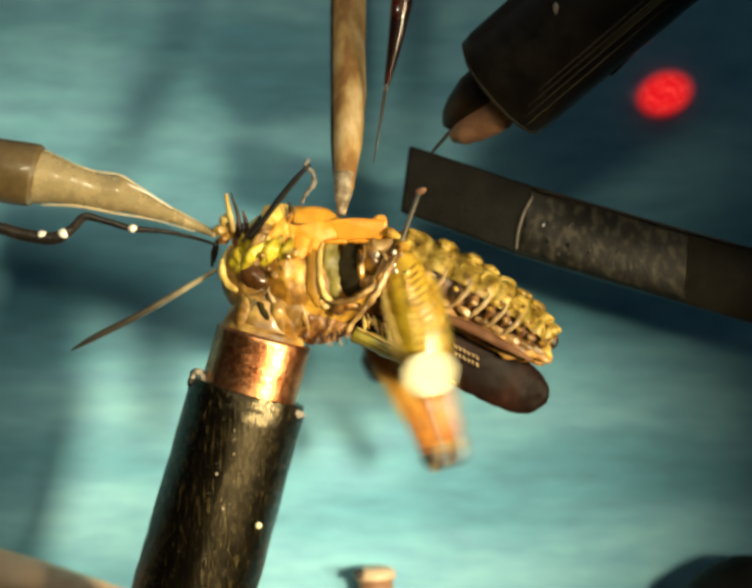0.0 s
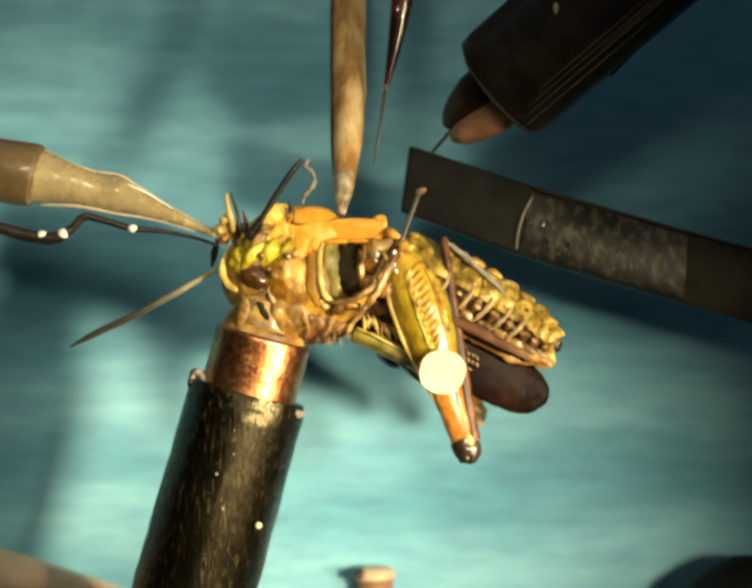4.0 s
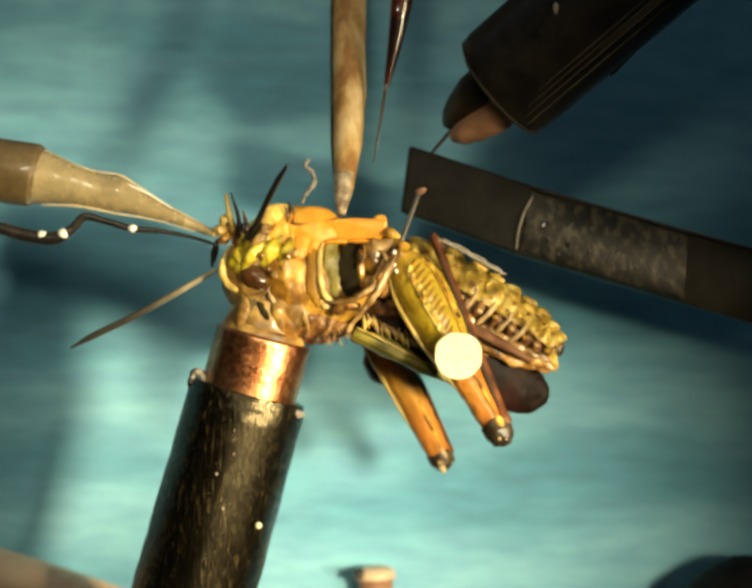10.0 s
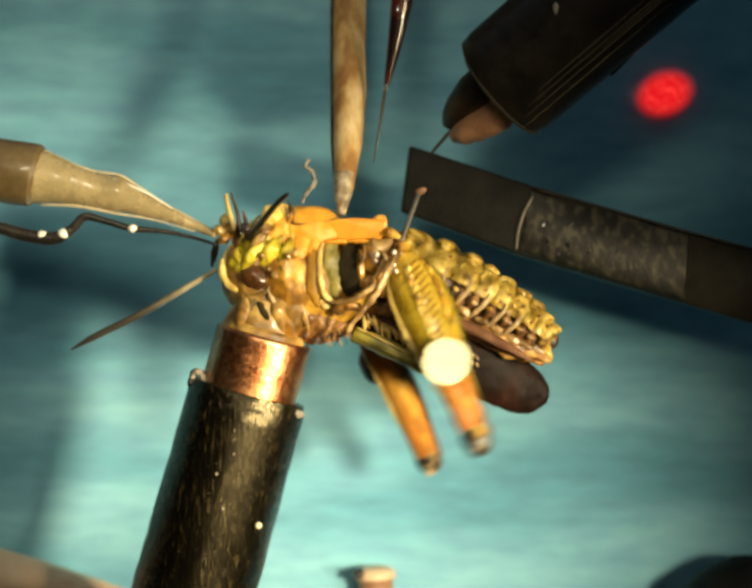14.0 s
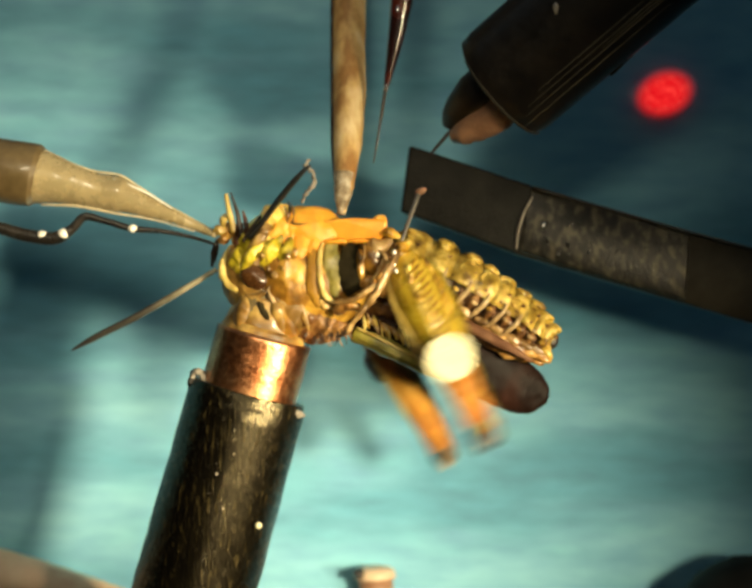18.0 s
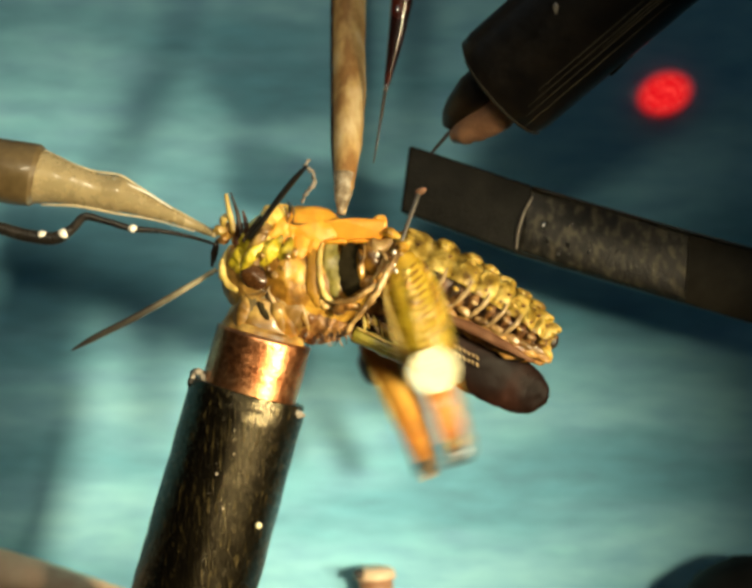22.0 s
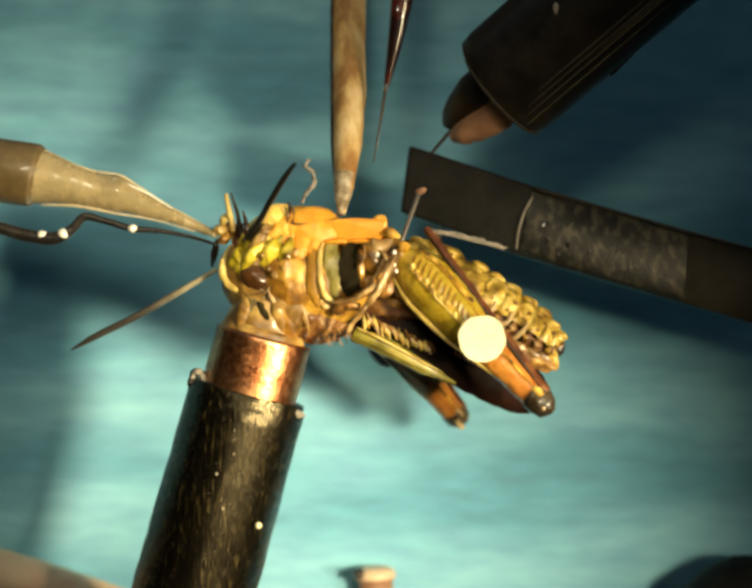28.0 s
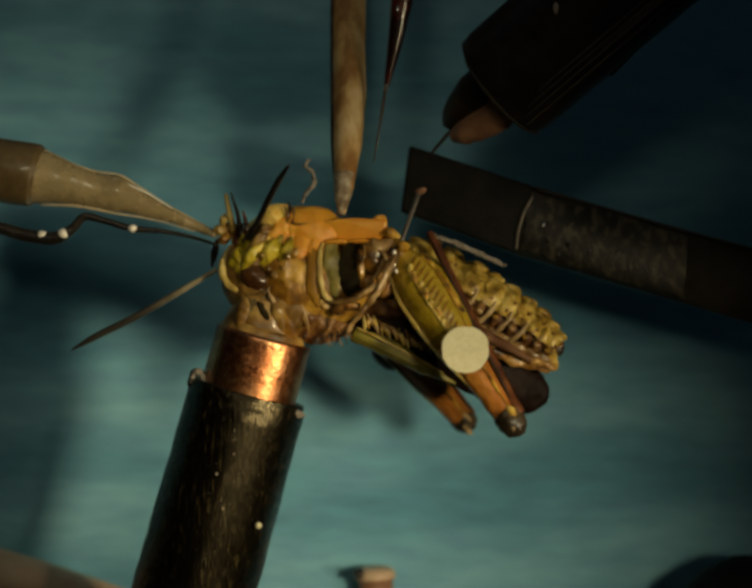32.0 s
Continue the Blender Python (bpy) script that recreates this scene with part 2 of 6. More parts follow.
def tube(points, radii, n=24, sides=16, deep=1.0, lump=0.0, pitch=0.02, bm=None, wave=None):
    """A limb or rod along a smooth line: radii in units, deep the depth against the height, lump the unevenness."""
    bm = bm or bmesh.new()
    line, rad = curve(points, n), values(radii, n)
    rings = []
    for i, p in enumerate(line):
        t = (line[min(i + 1, n)] - line[max(i - 1, 0)]).normalized()
        side = t.cross(Vector((0, 1, 0)))
        side = side.normalized() if side.length > 1e-6 else Vector((1, 0, 0))
        back = side.cross(t)
        ring = []
        for j in range(sides):
            a = 2 * math.pi * j / sides
            r = rad[i] * (wave(i / n, a) if wave else 1.0)
            v = p + (side * math.cos(a) + back * math.sin(a) * deep) * r * U
            if lump:
                v = v + (v - p).normalized() * uneven(v / U * pitch) * lump * U
            ring.append(bm.verts.new(v))
        rings.append(ring)
    for a, b in zip(rings, rings[1:]):
        for j in range(sides):
            bm.faces.new((a[j], a[(j + 1) % sides], b[(j + 1) % sides], b[j]))
    bm.faces.new(list(reversed(rings[0])))
    bm.faces.new(rings[-1])
    return bm


def blob(place, size, lump=0.0, pitch=0.03, fine=3, turn=0.0, bm=None):
    """A rounded, uneven body."""
    out = bm or bmesh.new()
    made = bmesh.ops.create_icosphere(out, subdivisions=fine, radius=1.0)["verts"]
    spin = Matrix.Rotation(radians(-turn), 3, "Y")
    for v in made:
        d = v.co.copy()
        w = spin @ Vector((d.x * size[0], d.y * size[2], d.z * size[1])) * U
        if lump:
            q = (Vector(place) + w) / U * pitch
            w += d * uneven(q) * lump * U
        v.co = Vector(place) + w
    return out


def plate(corners, thick, soft=0.0):
    """A flat slab: corners on its front, thick units deep, with bevelled edges."""
    bm = bmesh.new()
    front = [bm.verts.new(c) for c in corners]
    back = [bm.verts.new(Vector(c) + Vector((0, thick * U, 0))) for c in corners]
    n = len(corners)
    bm.faces.new(front)
    bm.faces.new(list(reversed(back)))
    for i in range(n):
        bm.faces.new((front[i], back[i], back[(i + 1) % n], front[(i + 1) % n]))
    if soft:
        bmesh.ops.bevel(bm, geom=list(bm.edges), offset=soft * U, segments=3, affect="EDGES", profile=0.5)
    return bm


def box(lo, hi):
    bm = bmesh.new()
    bmesh.ops.create_cube(bm, size=1.0)
    for v in bm.verts:
        v.co = Vector([(a + b) / 2 + c * (b - a) for a, b, c in zip(lo, hi, v.co)])
    return bm


def structure(name, bm, mat, label, category):
    ob = link_mesh(name, bm, mat)
    for p in ob.data.polygons:
        p.use_smooth = False
    return tagged(ob, label, category, kind="structure")


# ---- the place ----
def build_room():
    structure("ground", box((-0.3, -0.42, -0.02), (0.3, 0.12, 0.0)), BENCH, "dark grey laboratory bench top", "bench")
    structure("wall_west", box((-0.32, -0.42, 0.0), (-0.3, 0.12, 0.42)), WALLS, "plain grey painted side wall", "wall")
    structure("wall_east", box((0.3, -0.42, 0.0), (0.32, 0.12, 0.42)), WALLS, "plain grey painted side wall", "wall")
    structure("wall_south", box((-0.32, -0.44, 0.0), (0.32, -0.42, 0.42)), WALLS, "plain grey painted wall", "wall")
    structure("wall_north", box((-0.32, 0.12, 0.0), (0.32, 0.14, 0.42)), WALLS, "plain grey painted wall", "wall")
    bm = bmesh.new()
    nx, nz = 60, 60
    grid = [[bm.verts.new((-0.16 + 0.32 * i / nx, 0.0305 + 0.0006 * noise.noise(Vector((i * 0.21, j * 0.33, 3.0))), 0.0 + 0.195 * j / nz))
             for j in range(nz + 1)] for i in range(nx + 1)]
    for i in range(nx):
        for j in range(nz):
            bm.faces.new((grid[i][j], grid[i + 1][j], grid[i + 1][j + 1], grid[i][j + 1]))
    made = bmesh.ops.extrude_face_region(bm, geom=list(bm.faces))
    for v in [g for g in made["geom"] if isinstance(g, bmesh.types.BMVert)]:
        v.co.y += 0.0015
    ob = link_mesh("backdrop", bm, CARD)
    tagged(ob, "teal blue card standing upright behind the specimen", "backdrop", kind="structure")


# ---- holders, electrodes and rods ----
def build_holder():
    ob = thing("specimen_holder", at(-260, 3600, 0), "upright black sleeved rod with a copper tube on top", "holder")
    # the rod leans to the right and stands on the bench
    axis = at(554, 690, 0) - at(406, 1227, 0)
    axis.normalize()
    top = at(551, 700, 0)
    foot = top - axis * (top.z / axis.z)
    ob.location = foot
    BASE[ob] = Matrix.Translation(foot)
    end = at(519, 817, 0)
    part("sleeve", tube([foot, foot.lerp(end, 0.7), end.lerp(foot, 0.01), end], [134, 132, 124, 119], 90, 40, lump=2.5, pitch=0.035), SLEEVE, ob, "scuffed black heat-shrink sleeve")
    part("tube", tube([end - axis * 0.01, top.lerp(end, 0.5), top], [100, 101, 100], 12, 40, lump=1.2, pitch=0.02), COPPER, ob, "bright copper tube with tarnish")
    part("plug", tube([top - axis * 0.001, top + axis * 0.0008], [92, 84], 4, 32, lump=3), HONEY, ob, "yellow-brown wax in the tube's mouth")
    part("torn_edge", tube([at(398, 800, -30), at(408, 776, -34), at(426, 790, -40), at(430, 806, -44)], [5, 7, 8, 4], 20, 12, lump=4, pitch=0.08), SPINY, ob, "pale curled torn edge of the sleeve")
    part("torn_edge", tube([at(400, 812, -10), at(403, 782, -14), at(410, 770, -20)], [9, 8, 4], 16, 12, lump=4, pitch=0.08), SLEEVE, ob, "curled torn edge of the sleeve")
    part("torn_edge", tube([at(600, 850, -60), at(618, 862, -50), at(632, 868, -36)], [4, 8, 5], 16, 12, lump=4, pitch=0.08), SPINY, ob, "pale curled torn edge of the sleeve")
    rng = random.Random(4)
    for k in range(60):
        s = rng.random()
        y = 870 + 350 * s
        x = 506 - 0.275 * (y - 850) + rng.uniform(-85, 90)
        r = rng.choice((2, 2.5, 3, 4))
        dd = -math.sqrt(max(0, 124 ** 2 - (x - (506 - 0.275 * (y - 850))) ** 2)) - 1
        part("speck", blob(at(x, y, dd), (r * 0.7, r * 0.8, 2), 0, 0.1, 1), GREY if k % 3 else SPINY, ob)
    part("speck", blob(at(539, 1096, -106), (7, 7, 4), 0, 0.1, 2), PAPER, ob, "white speck of dust")


def build_glass_electrode():
    ob = thing("suction_electrode", at(-4000, 250, 0), "cloudy glass suction electrode in a buff grip", "electrode")
    ob.location = at(-4000, 250, 0)
    part("grip", tube([at(-5400, 240, 0), at(-300, 330, 0), at(40, 361, 0), at(74, 366, 0), at(83, 368, 0)], [66, 66, 67, 65, 58], 60, 32, lump=1.5), BUFF, ob, "brown rubber grip")
    part("barrel", tube([at(70, 366, 0), at(115, 376, 0), at(150, 385, 0), at(200, 398, 0), at(250, 407, 0), at(290, 422, 0), at(350, 447, 0), at(405, 470, 0), at(450, 490, -20)],
                        [60, 50, 42, 37, 38, 29, 17, 11, 7], 64, 32, lump=1.5), GLASS, ob, "yellowish glass tapering to a fine tip")
    # thin pale tubes stand in for the shine on the glass outline
    part("rim", tube([at(85, 309, -10), at(115, 324, -10), at(150, 341, -10), at(200, 358, -10), at(250, 366, -10), at(290, 390, -10), at(350, 428, -8), at(405, 458, -6)], [1.5, 2, 2, 2.5, 3, 2.5, 1.5, 1], 40, 8, lump=0.6), RIM, ob, "shine drawn along the upper edge of the glass")
    part("rim", tube([at(85, 427, -10), at(115, 428, -10), at(150, 429, -10), at(200, 437, -10), at(250, 447, -10), at(290, 453, -10), at(350, 466, -8), at(405, 483, -6)], [1.5, 2.5, 3, 3, 2.5, 2, 1.5, 1], 40, 8, lump=0.6), RIM, ob, "shine drawn along the lower edge of the glass")
    # the highlight down the taper, put in as a white line
    part("drawn_highlight", tube([at(235, 372, -22), at(300, 400, -22), at(360, 436, -14)], [1, 3, 1], 16, 8), WHITE, ob, "highlight drawn as a white line along the taper")


def build_wire():
    ob = thing("hook_wire", at(-5400, 460, -10), "dark bent wire with shiny white beads", "wire")
    pts = [at(-5400, 430, -10), at(-300, 462, -10), at(0, 476, -10), at(60, 492, -10), at(125, 494, -10), at(150, 478, -10), at(176, 453, -10), at(215, 460, -10),
           at(275, 477, -10), at(340, 483, -10), at(400, 495, -10), at(450, 510, -20)]
    line = [pts[0], pts[0].lerp(pts[1], 0.5)] + pts[1:]
    part("lead", tube(line, [13, 13, 13, 13, 14, 14, 10, 9, 7, 7, 5, 4, 3], 120, 14), WIRE, ob)
    for x, y, r in ((88, 491, 11), (132, 488, 11.5), (276, 477, 9)):
        part("solder_bead", blob(at(x, y, -14), (r * 1.1, r * 0.95, r), 1.0, 0.1, 3), WHITE, ob, "shiny white bead")


def build_stick():
    ob = thing("cream_rod", at(745, -4800, 1700), "cream coloured tapered rod resting on the wax saddle", "rod")
    part("shaft", tube([at(745, -4800, 1700), at(732, -200, 270), at(728, 60, 172), at(728, 200, 106), at(724, 300, 54), at(716, 400, 2), at(712, 446, -10)],
                       [44, 37, 36, 35.5, 31, 19, 8], 60, 24, lump=2.2, pitch=0.02), BONE, ob)
    part("tip_coat", tube([at(718, 362, 10), at(715, 405, -2), at(711, 448, -10)], [21, 19, 8.5], 24, 24, lump=2.6, pitch=0.06), PUTTY, ob, "greyish worn tip")
    # shade on the rod's left edge, put in as a dark strip
    part("edge_shade", tube([at(694, -200, 264), at(692, 200, 100), at(694, 330, 40), at(703, 430, -8)], [3, 3, 3, 2], 30, 8), HORN, ob, "dark strip drawn for the shaded left edge of the rod")


def build_needle():
    ob = thing("glass_needle", at(930, -4800, 40), "dark red-brown needle drawn to a hair-thin tip", "needle")
    part("shank", tube([at(990, -4800, 40), at(850, -160, 40), at(838, 0, 40), at(822, 100, 40), at(808, 170, 40), at(804, 190, 40)], [40, 30, 24, 15, 7, 4], 60, 18), REDDISH, ob)
    part("hair", tube([at(804, 186, 40), at(792, 262, 40), at(779, 340, 40)], [4, 3, 1.5], 20, 8), DARK, ob, "thin dark drawn-out tip")
    part("bead", blob(at(805, 183, 34), (5, 9, 6), 0, 0.1, 2), SILVER, ob, "bright bead at the joint")
    part("bead", blob(at(829, 20, 20), (4, 8, 5), 0, 0.1, 2), SILVER, ob, "bright bead at the joint")


def build_pen():
    ob = thing("electrode_holder", at(3400, -1900, 60), "black cylindrical electrode holder with a brown nose", "holder")
    tip, back = at(1041, 185, 50), at(1495, -207, -166)
    x = (back - tip).normalized()
    m = Vector((0, -1, 0))
    m = (m - x * m.dot(x)).normalized()
    y = x.cross(m)

    def on(s, w=0.0, h=0.0):
        """s back along the barrel, w to its lower side, h towards the lens."""
        return tip + (x * s + y * w + m * h) * U

    if y.z > 0:
        y = -y
    part("barrel", tube([on(4600), on(300), on(30), on(8), on(0)], [128, 128, 128, 124, 112], 70, 56), BLACK, ob)
    part("collar", tube([on(30, -10), on(-50, -16), on(-112, -14), on(-138, -4)], [62, 54, 34, 18], 24, 32, lump=2), BLACK, ob, "black tapered collar")
    part("nose", tube([on(20, 40, 30), on(-70, 34, 26), on(-118, 22, 20), on(-142, 16, 16)], [40, 35, 26, 13], 24, 24, lump=5, pitch=0.04), PLUG, ob, "brown worn nose")
    part("tip_wire", tube([on(-128, 0, 10), at(925, 290, 85), at(898, 322, 95)], [5, 4, 3], 12, 8), DARK, ob, "thin dark wire")

    def round_it(s, a, r=128.5):
        return on(s, r * math.cos(a), r * math.sin(a))

    part("rim", tube([round_it(6, 0.1 + 0.2 * k, 126) for k in range(12)], [2, 3, 3.5, 3, 1.5], 48, 8), GREY, ob, "worn bright rim of the barrel")
    for a, lo, hi in ((0.86, 30, 520), (0.98, 50, 620), (1.08, 90, 460), (0.70, 10, 400), (0.92, 240, 560)):
        part("scratch", tube([round_it(lo, a), round_it((lo + hi) / 2, a), round_it(hi, a)], [0.6, 1.6, 0.6], 16, 6), SCRATCH, ob, "pale scratch along the barrel")
    part("chip", blob(round_it(225, 1.9), (6, 12, 5), 2, 0.1, 2), SPINY, ob, "pale chip in the black paint")
    part("burr", tube([round_it(200, 0.02), round_it(262, 0.02)], [3, 2.5], 8, 8, lump=2), GREY, ob)


def build_bar():
    ob = thing("support_bar", at(5600, 1600, 160), "dark metal bar with a frosted grey inset", "bar")
    d = 150
    part("sleeve", plate([at(854, 303, d), at(1112, 388, d), at(1080, 530, d), at(836, 440, d)], 90, 7), SLATE, ob, "matt black end sleeve")
    part("rod", plate([at(1080, 382, d + 12), at(1568, 518, d + 12), at(3000, 885, d + 12), at(6600, 1797, d + 12), at(6600, 1960, d + 12), at(3000, 1044, d + 12), at(1568, 673, d + 12), at(1050, 522, d + 12)], 70, 8), GREY, ob)
    corner = at(1090, 470, d + 3)
    slab = plate([at(x, y, d + 3) - corner for x, y in ((1104, 396), (1230, 430), (1440, 489), (1430, 628), (1200, 562), (1082, 524))], 20, 6)
    part("frosted_inset", slab, FROST, ob, "frosted mottled metal inset", own=Matrix.Translation(corner - ob.location))
    part("shoulder_line", tube([at(1110, 412, d - 3), at(1092, 446, d - 5), at(1080, 486, d - 5), at(1077, 520, d - 3)], [1.5, 3, 3, 1.5], 20, 8), SPINY, ob, "bright curved shoulder")
    part("top_edge", tube([at(1110, 392, d + 6), at(1340, 458, d + 6), at(1568, 520, d + 6)], [5, 4, 4], 20, 8), BLACK, ob, "dark upper edge")
    # glints on the frosted inset, put in as small blobs
    rng = random.Random(8)
    for k in range(14):
        x = rng.uniform(1125, 1300)
        y = 452 + (x - 1104) * 0.245 + rng.uniform(-14, 66)
        r = rng.uniform(2.5, 5)
        part("glint", blob(at(x, y, d + 1), (r, r * rng.uniform(0.7, 1.6), 4), 2, 0.1, 1), FROST if k % 5 else SILVER, ob)
    part("glint", blob(at(1133, 470, d), (7, 9, 5), 1, 0.1, 2), SILVER, ob, "bright silver spot on the inset")


def build_small_things():
    pin = thing("insect_pin", at(832, 520, -60), "grey steel pin stuck in the insect", "pin")
    part("shaft", tube([at(874, 402, -40), at(852, 462, -55), at(828, 530, -70)], [5, 5, 3.5], 16, 10, lump=1.5, pitch=0.1), PEWTER, pin)
    part("head", blob(at(878, 399, -40), (12, 7, 8), 2, 0.1, 2, 20), PLUG, pin, "pinkish crushed head")
    fibre = thing("curled_fibre", at(636, 420, 20), "curled whitish translucent fibre", "fibre")
    part("strand", tube([at(630, 424, 20), at(640, 402, 15), at(655, 382, 10), at(652, 360, 10), at(637, 347, 14), at(646, 333, 18)], [2.5, 3.5, 4.5, 3.5, 4.5, 2], 40, 8, lump=5, pitch=0.2), SPINY, fibre)
    rod = thing("tan_rod", at(-3000, 400, 460), "tan round rod low beside the specimen", "rod")
    part("shaft", tube([at(-5200, -300, 460), at(-400, 1098, 460), at(0, 1195, 460), at(160, 1240, 460), at(420, 1330, 460)], [60, 60, 56, 50, 40], 60, 28, lump=2), TAN, rod)
    post = thing("metal_stud", at(782, 3700, 556), "short bright metal stud", "stud")
    part("shank", tube([at(790, 3660, 556), at(784, 1600, 556), at(783, 1204, 556)], [42, 42, 42], 30, 24), PLUG, post)
    part("cap", tube([at(783, 1206, 556), at(782, 1190, 556), at(782, 1183, 556)], [50, 48, 38], 8, 24, lump=2), TAN, post, "bright worn cap")
    part("dark_side", blob(at(748, 1196, 530), (16, 14, 20), 3, 0.06, 2), DARK, post, "dark blob on the left side of the stud")
    knob = thing("black_knob", at(1640, 3200, 440), "matt black rounded knob on a post", "knob")
    part("ball", blob(at(1566, 1292, 440), (178, 150, 140), 8, 0.01, 4), SLATE, knob)
    part("stem", tube([at(1640, 3200, 440), at(1620, 2000, 440), at(1580, 1360, 440)], [60, 60, 70], 20, 20), SLATE, knob)


def build_indicator():
    """The lamp slides back through its hole in the card when it is off."""
    ob = thing("indicator_lamp", at(1386, 196, 598), "glowing red speckled indicator lamp on the card", "lamp")
    k = 1 + 598 * U / FAR
    bm = bmesh.new()
    made = bmesh.ops.create_icosphere(bm, subdivisions=4, radius=1.0)["verts"]
    for v in made:
        q = v.co.copy()
        r = 1 + 0.05 * noise.noise(q * 2.2)
        v.co = Vector((q.x * 76 * k * r, q.y * 10, q.z * 60 * k * r)) * U
    part("lens", bm, LED, ob, "glowing red lens", own=Matrix.Rotation(radians(-22), 4, "Y"))
    return ob


# ---- the locust ----
def build_locust():
    ob = thing("locust", at(640, 700, 0), "green and yellow locust held by wax, legs free", "insect")
    # thorax and head
    rng = random.Random(2)
    part("thorax", tube([at(545, 590, 0), at(600, 585, 0), at(680, 585, 5), at(760, 570, 10), at(850, 560, 10)], [80, 106, 100, 78, 60], 110, 80, deep=0.8, lump=3.5, pitch=0.022), FLANK, ob, "glossy brown and yellow thorax")
    part("underside", tube([at(580, 630, -10), at(626, 650, -12), at(664, 664, -6)], [62, 62, 30], 50, 48, lump=5, pitch=0.03), HONEY, ob, "pale brown underside")
    part("underside", tube([at(630, 652, -6), at(664, 668, -6), at(690, 676, 0), at(742, 690, 10)], [54, 50, 40, 6], 60, 48, lump=7, pitch=0.05), CHOC, ob, "brown hairy underside")
    head = part("head", blob(at(536, 578, 0), (74, 88, 70), 4, 0.025, 5, 14), HONEY, ob, "yellow-brown head, face towards the tube")
    part("pronotum", tube([at(500, 552, -10), at(530, 522, -12), at(585, 490, -8), at(655, 478, 0)], [26, 52, 60, 34], 80, 64, deep=0.9, lump=7, pitch=0.028), NECK, ob, "yellow-green ribbed neck shield")
    # slanting lobes of the shield, the upper ones coated with wax
    for pts, w, m in ((((504, 566), (526, 532), (556, 498)), 12, NECK), (((546, 556), (566, 524), (590, 492)), 16, NECK), (((580, 560), (598, 524), (612, 492)), 14, NECK),
                      (((520, 520), (542, 496), (566, 474)), 11, HONEY), (((546, 478), (568, 450), (600, 436)), 24, CREAM), (((566, 496), (590, 470), (622, 452)), 19, WAX), (((556, 500), (578, 478), (602, 466)), 12, CREAM),
                      (((532, 506), (552, 480), (574, 460)), 9, TISSUE), (((606, 556), (616, 528), (622, 500)), 12, SHELL)):
        part("lobe", tube([at(x, y, -44 - 26 * math.sin(math.pi * (q + 0.8) / 3.4) + (16 if y < 480 else 0)) for q, (x, y) in enumerate(pts)], [w * 0.5, w, w * 0.5], 36, 24, deep=0.75, lump=3.2, pitch=0.05), m, ob)
    for pts, w in ((((557, 550), (556, 520), (576, 490)), 2.6), (((592, 430), (599, 450), (597, 482)), 3.4), (((606, 424), (612, 442), (610, 466)), 3.0), (((597, 462), (620, 468), (642, 466)), 2.0), (((582, 552), (584, 525), (602, 492)), 2.0), (((528, 552), (536, 528), (560, 504)), 2.0)):
        part("fold", tube([at(x, y, (-74 if y > 486 else -70) + 4 * q) for q, (x, y) in enumerate(pts)], [1, w, 1], 18, 8, lump=2, pitch=0.08), CHOC, ob)
    for x, y, r in ((572, 574, 8), (547, 533, 5), (560, 560, 5), (600, 535, 6), (590, 560, 5)):
        part("knob", blob(at(x, y, -84), (r, r * 1.2, r * 0.6), 1.5, 0.08, 3), HONEY, ob)
    # wax on the back: a dome that runs into a flat bar with a raised end
    part("saddle", blob(at(646, 484, -4), (82, 53, 62), 5, 0.026, 5, -8), WAX, ob, "translucent orange wax dome")
    part("wax_run", blob(at(610, 490, -44), (36, 30, 24), 7, 0.035, 5, 40), WAX, ob)
    part("saddle", plate([at(622, 474, -40), at(676, 460, -56), at(700, 456, -62), at(740, 455, -66), at(806, 457, -66), at(808, 496, -60), at(780, 503, -58), at(700, 506, -56), at(650, 510, -50), at(622, 508, -40)], 100, 8), WAX, ob, "flat bar of orange wax")
    part("saddle_lip", plate([at(776, 456, -60), at(786, 448, -60), at(802, 448, -60), at(808, 458, -60), at(808, 484, -60), at(780, 484, -60)], 96, 6), WAX, ob, "raised end of the wax")
    part("wax_crumb", tube([at(800, 488, -62), at(818, 488, -66), at(832, 498, -64)], [6, 12, 5], 20, 14, lump=4, pitch=0.06), SHELL, ob, "pale yellow crumb of wax")
    for x, y, w, h in ((700, 504, 30, 6), (750, 503, 34, 5)):
        part("wax_run", blob(at(x, y, -56), (w, h, 14), 2, 0.05, 4), WAX, ob)
    for pts, w in ((((640, 480), (624, 520), (618, 566)), 15), (((662, 490), (652, 522), (648, 552)), 12), (((612, 482), (600, 510), (598, 530)), 9)):
        part("wax_run", tube([at(x, y, -48 - 13 * q) for q, (x, y) in enumerate(pts)], [w * 1.7, w * 1.5, w * 0.3], 26, 24, deep=0.6, lump=5, pitch=0.03), WAX, ob)
    # face
    part("face_rim", tube([at(480, 512, -20), at(464, 548, -34), at(466, 580, -44), at(488, 602, -50), at(512, 606, -52)], [2, 7, 8.5, 7, 2], 40, 20, lump=2.5, pitch=0.06), PALE, head, "pale green rim of the face")
    part("cheek", blob(at(503, 552, -46), (22, 32, 18), 7, 0.06, 4, 22), NECK, head)
    part("eye", blob(at(531, 578, -60), (32, 27, 18), 2.5, 0.04, 4, -35), EYE, head, "shiny red-brown compound eye")
    part("eye_ring", tube([at(506, 606, -58), at(524, 620, -64), at(550, 612, -68), at(570, 588, -70)], [2, 6, 6, 2], 24, 12, lump=2, pitch=0.05), HONEY, head)
    part("mouthpart", tube([at(512, 610, -46), at(514, 640, -54), at(508, 668, -52), at(502, 690, -40)], [8, 20, 22, 16], 40, 28, lump=4, pitch=0.03), HONEY, head, "pale olive mouthpart")
    part("mouthpart", tube([at(562, 612, -58), at(578, 648, -66), at(590, 690, -56)], [5, 18, 10], 40, 24, lump=3, pitch=0.03), HONEY, head, "pale brown mouthpart")
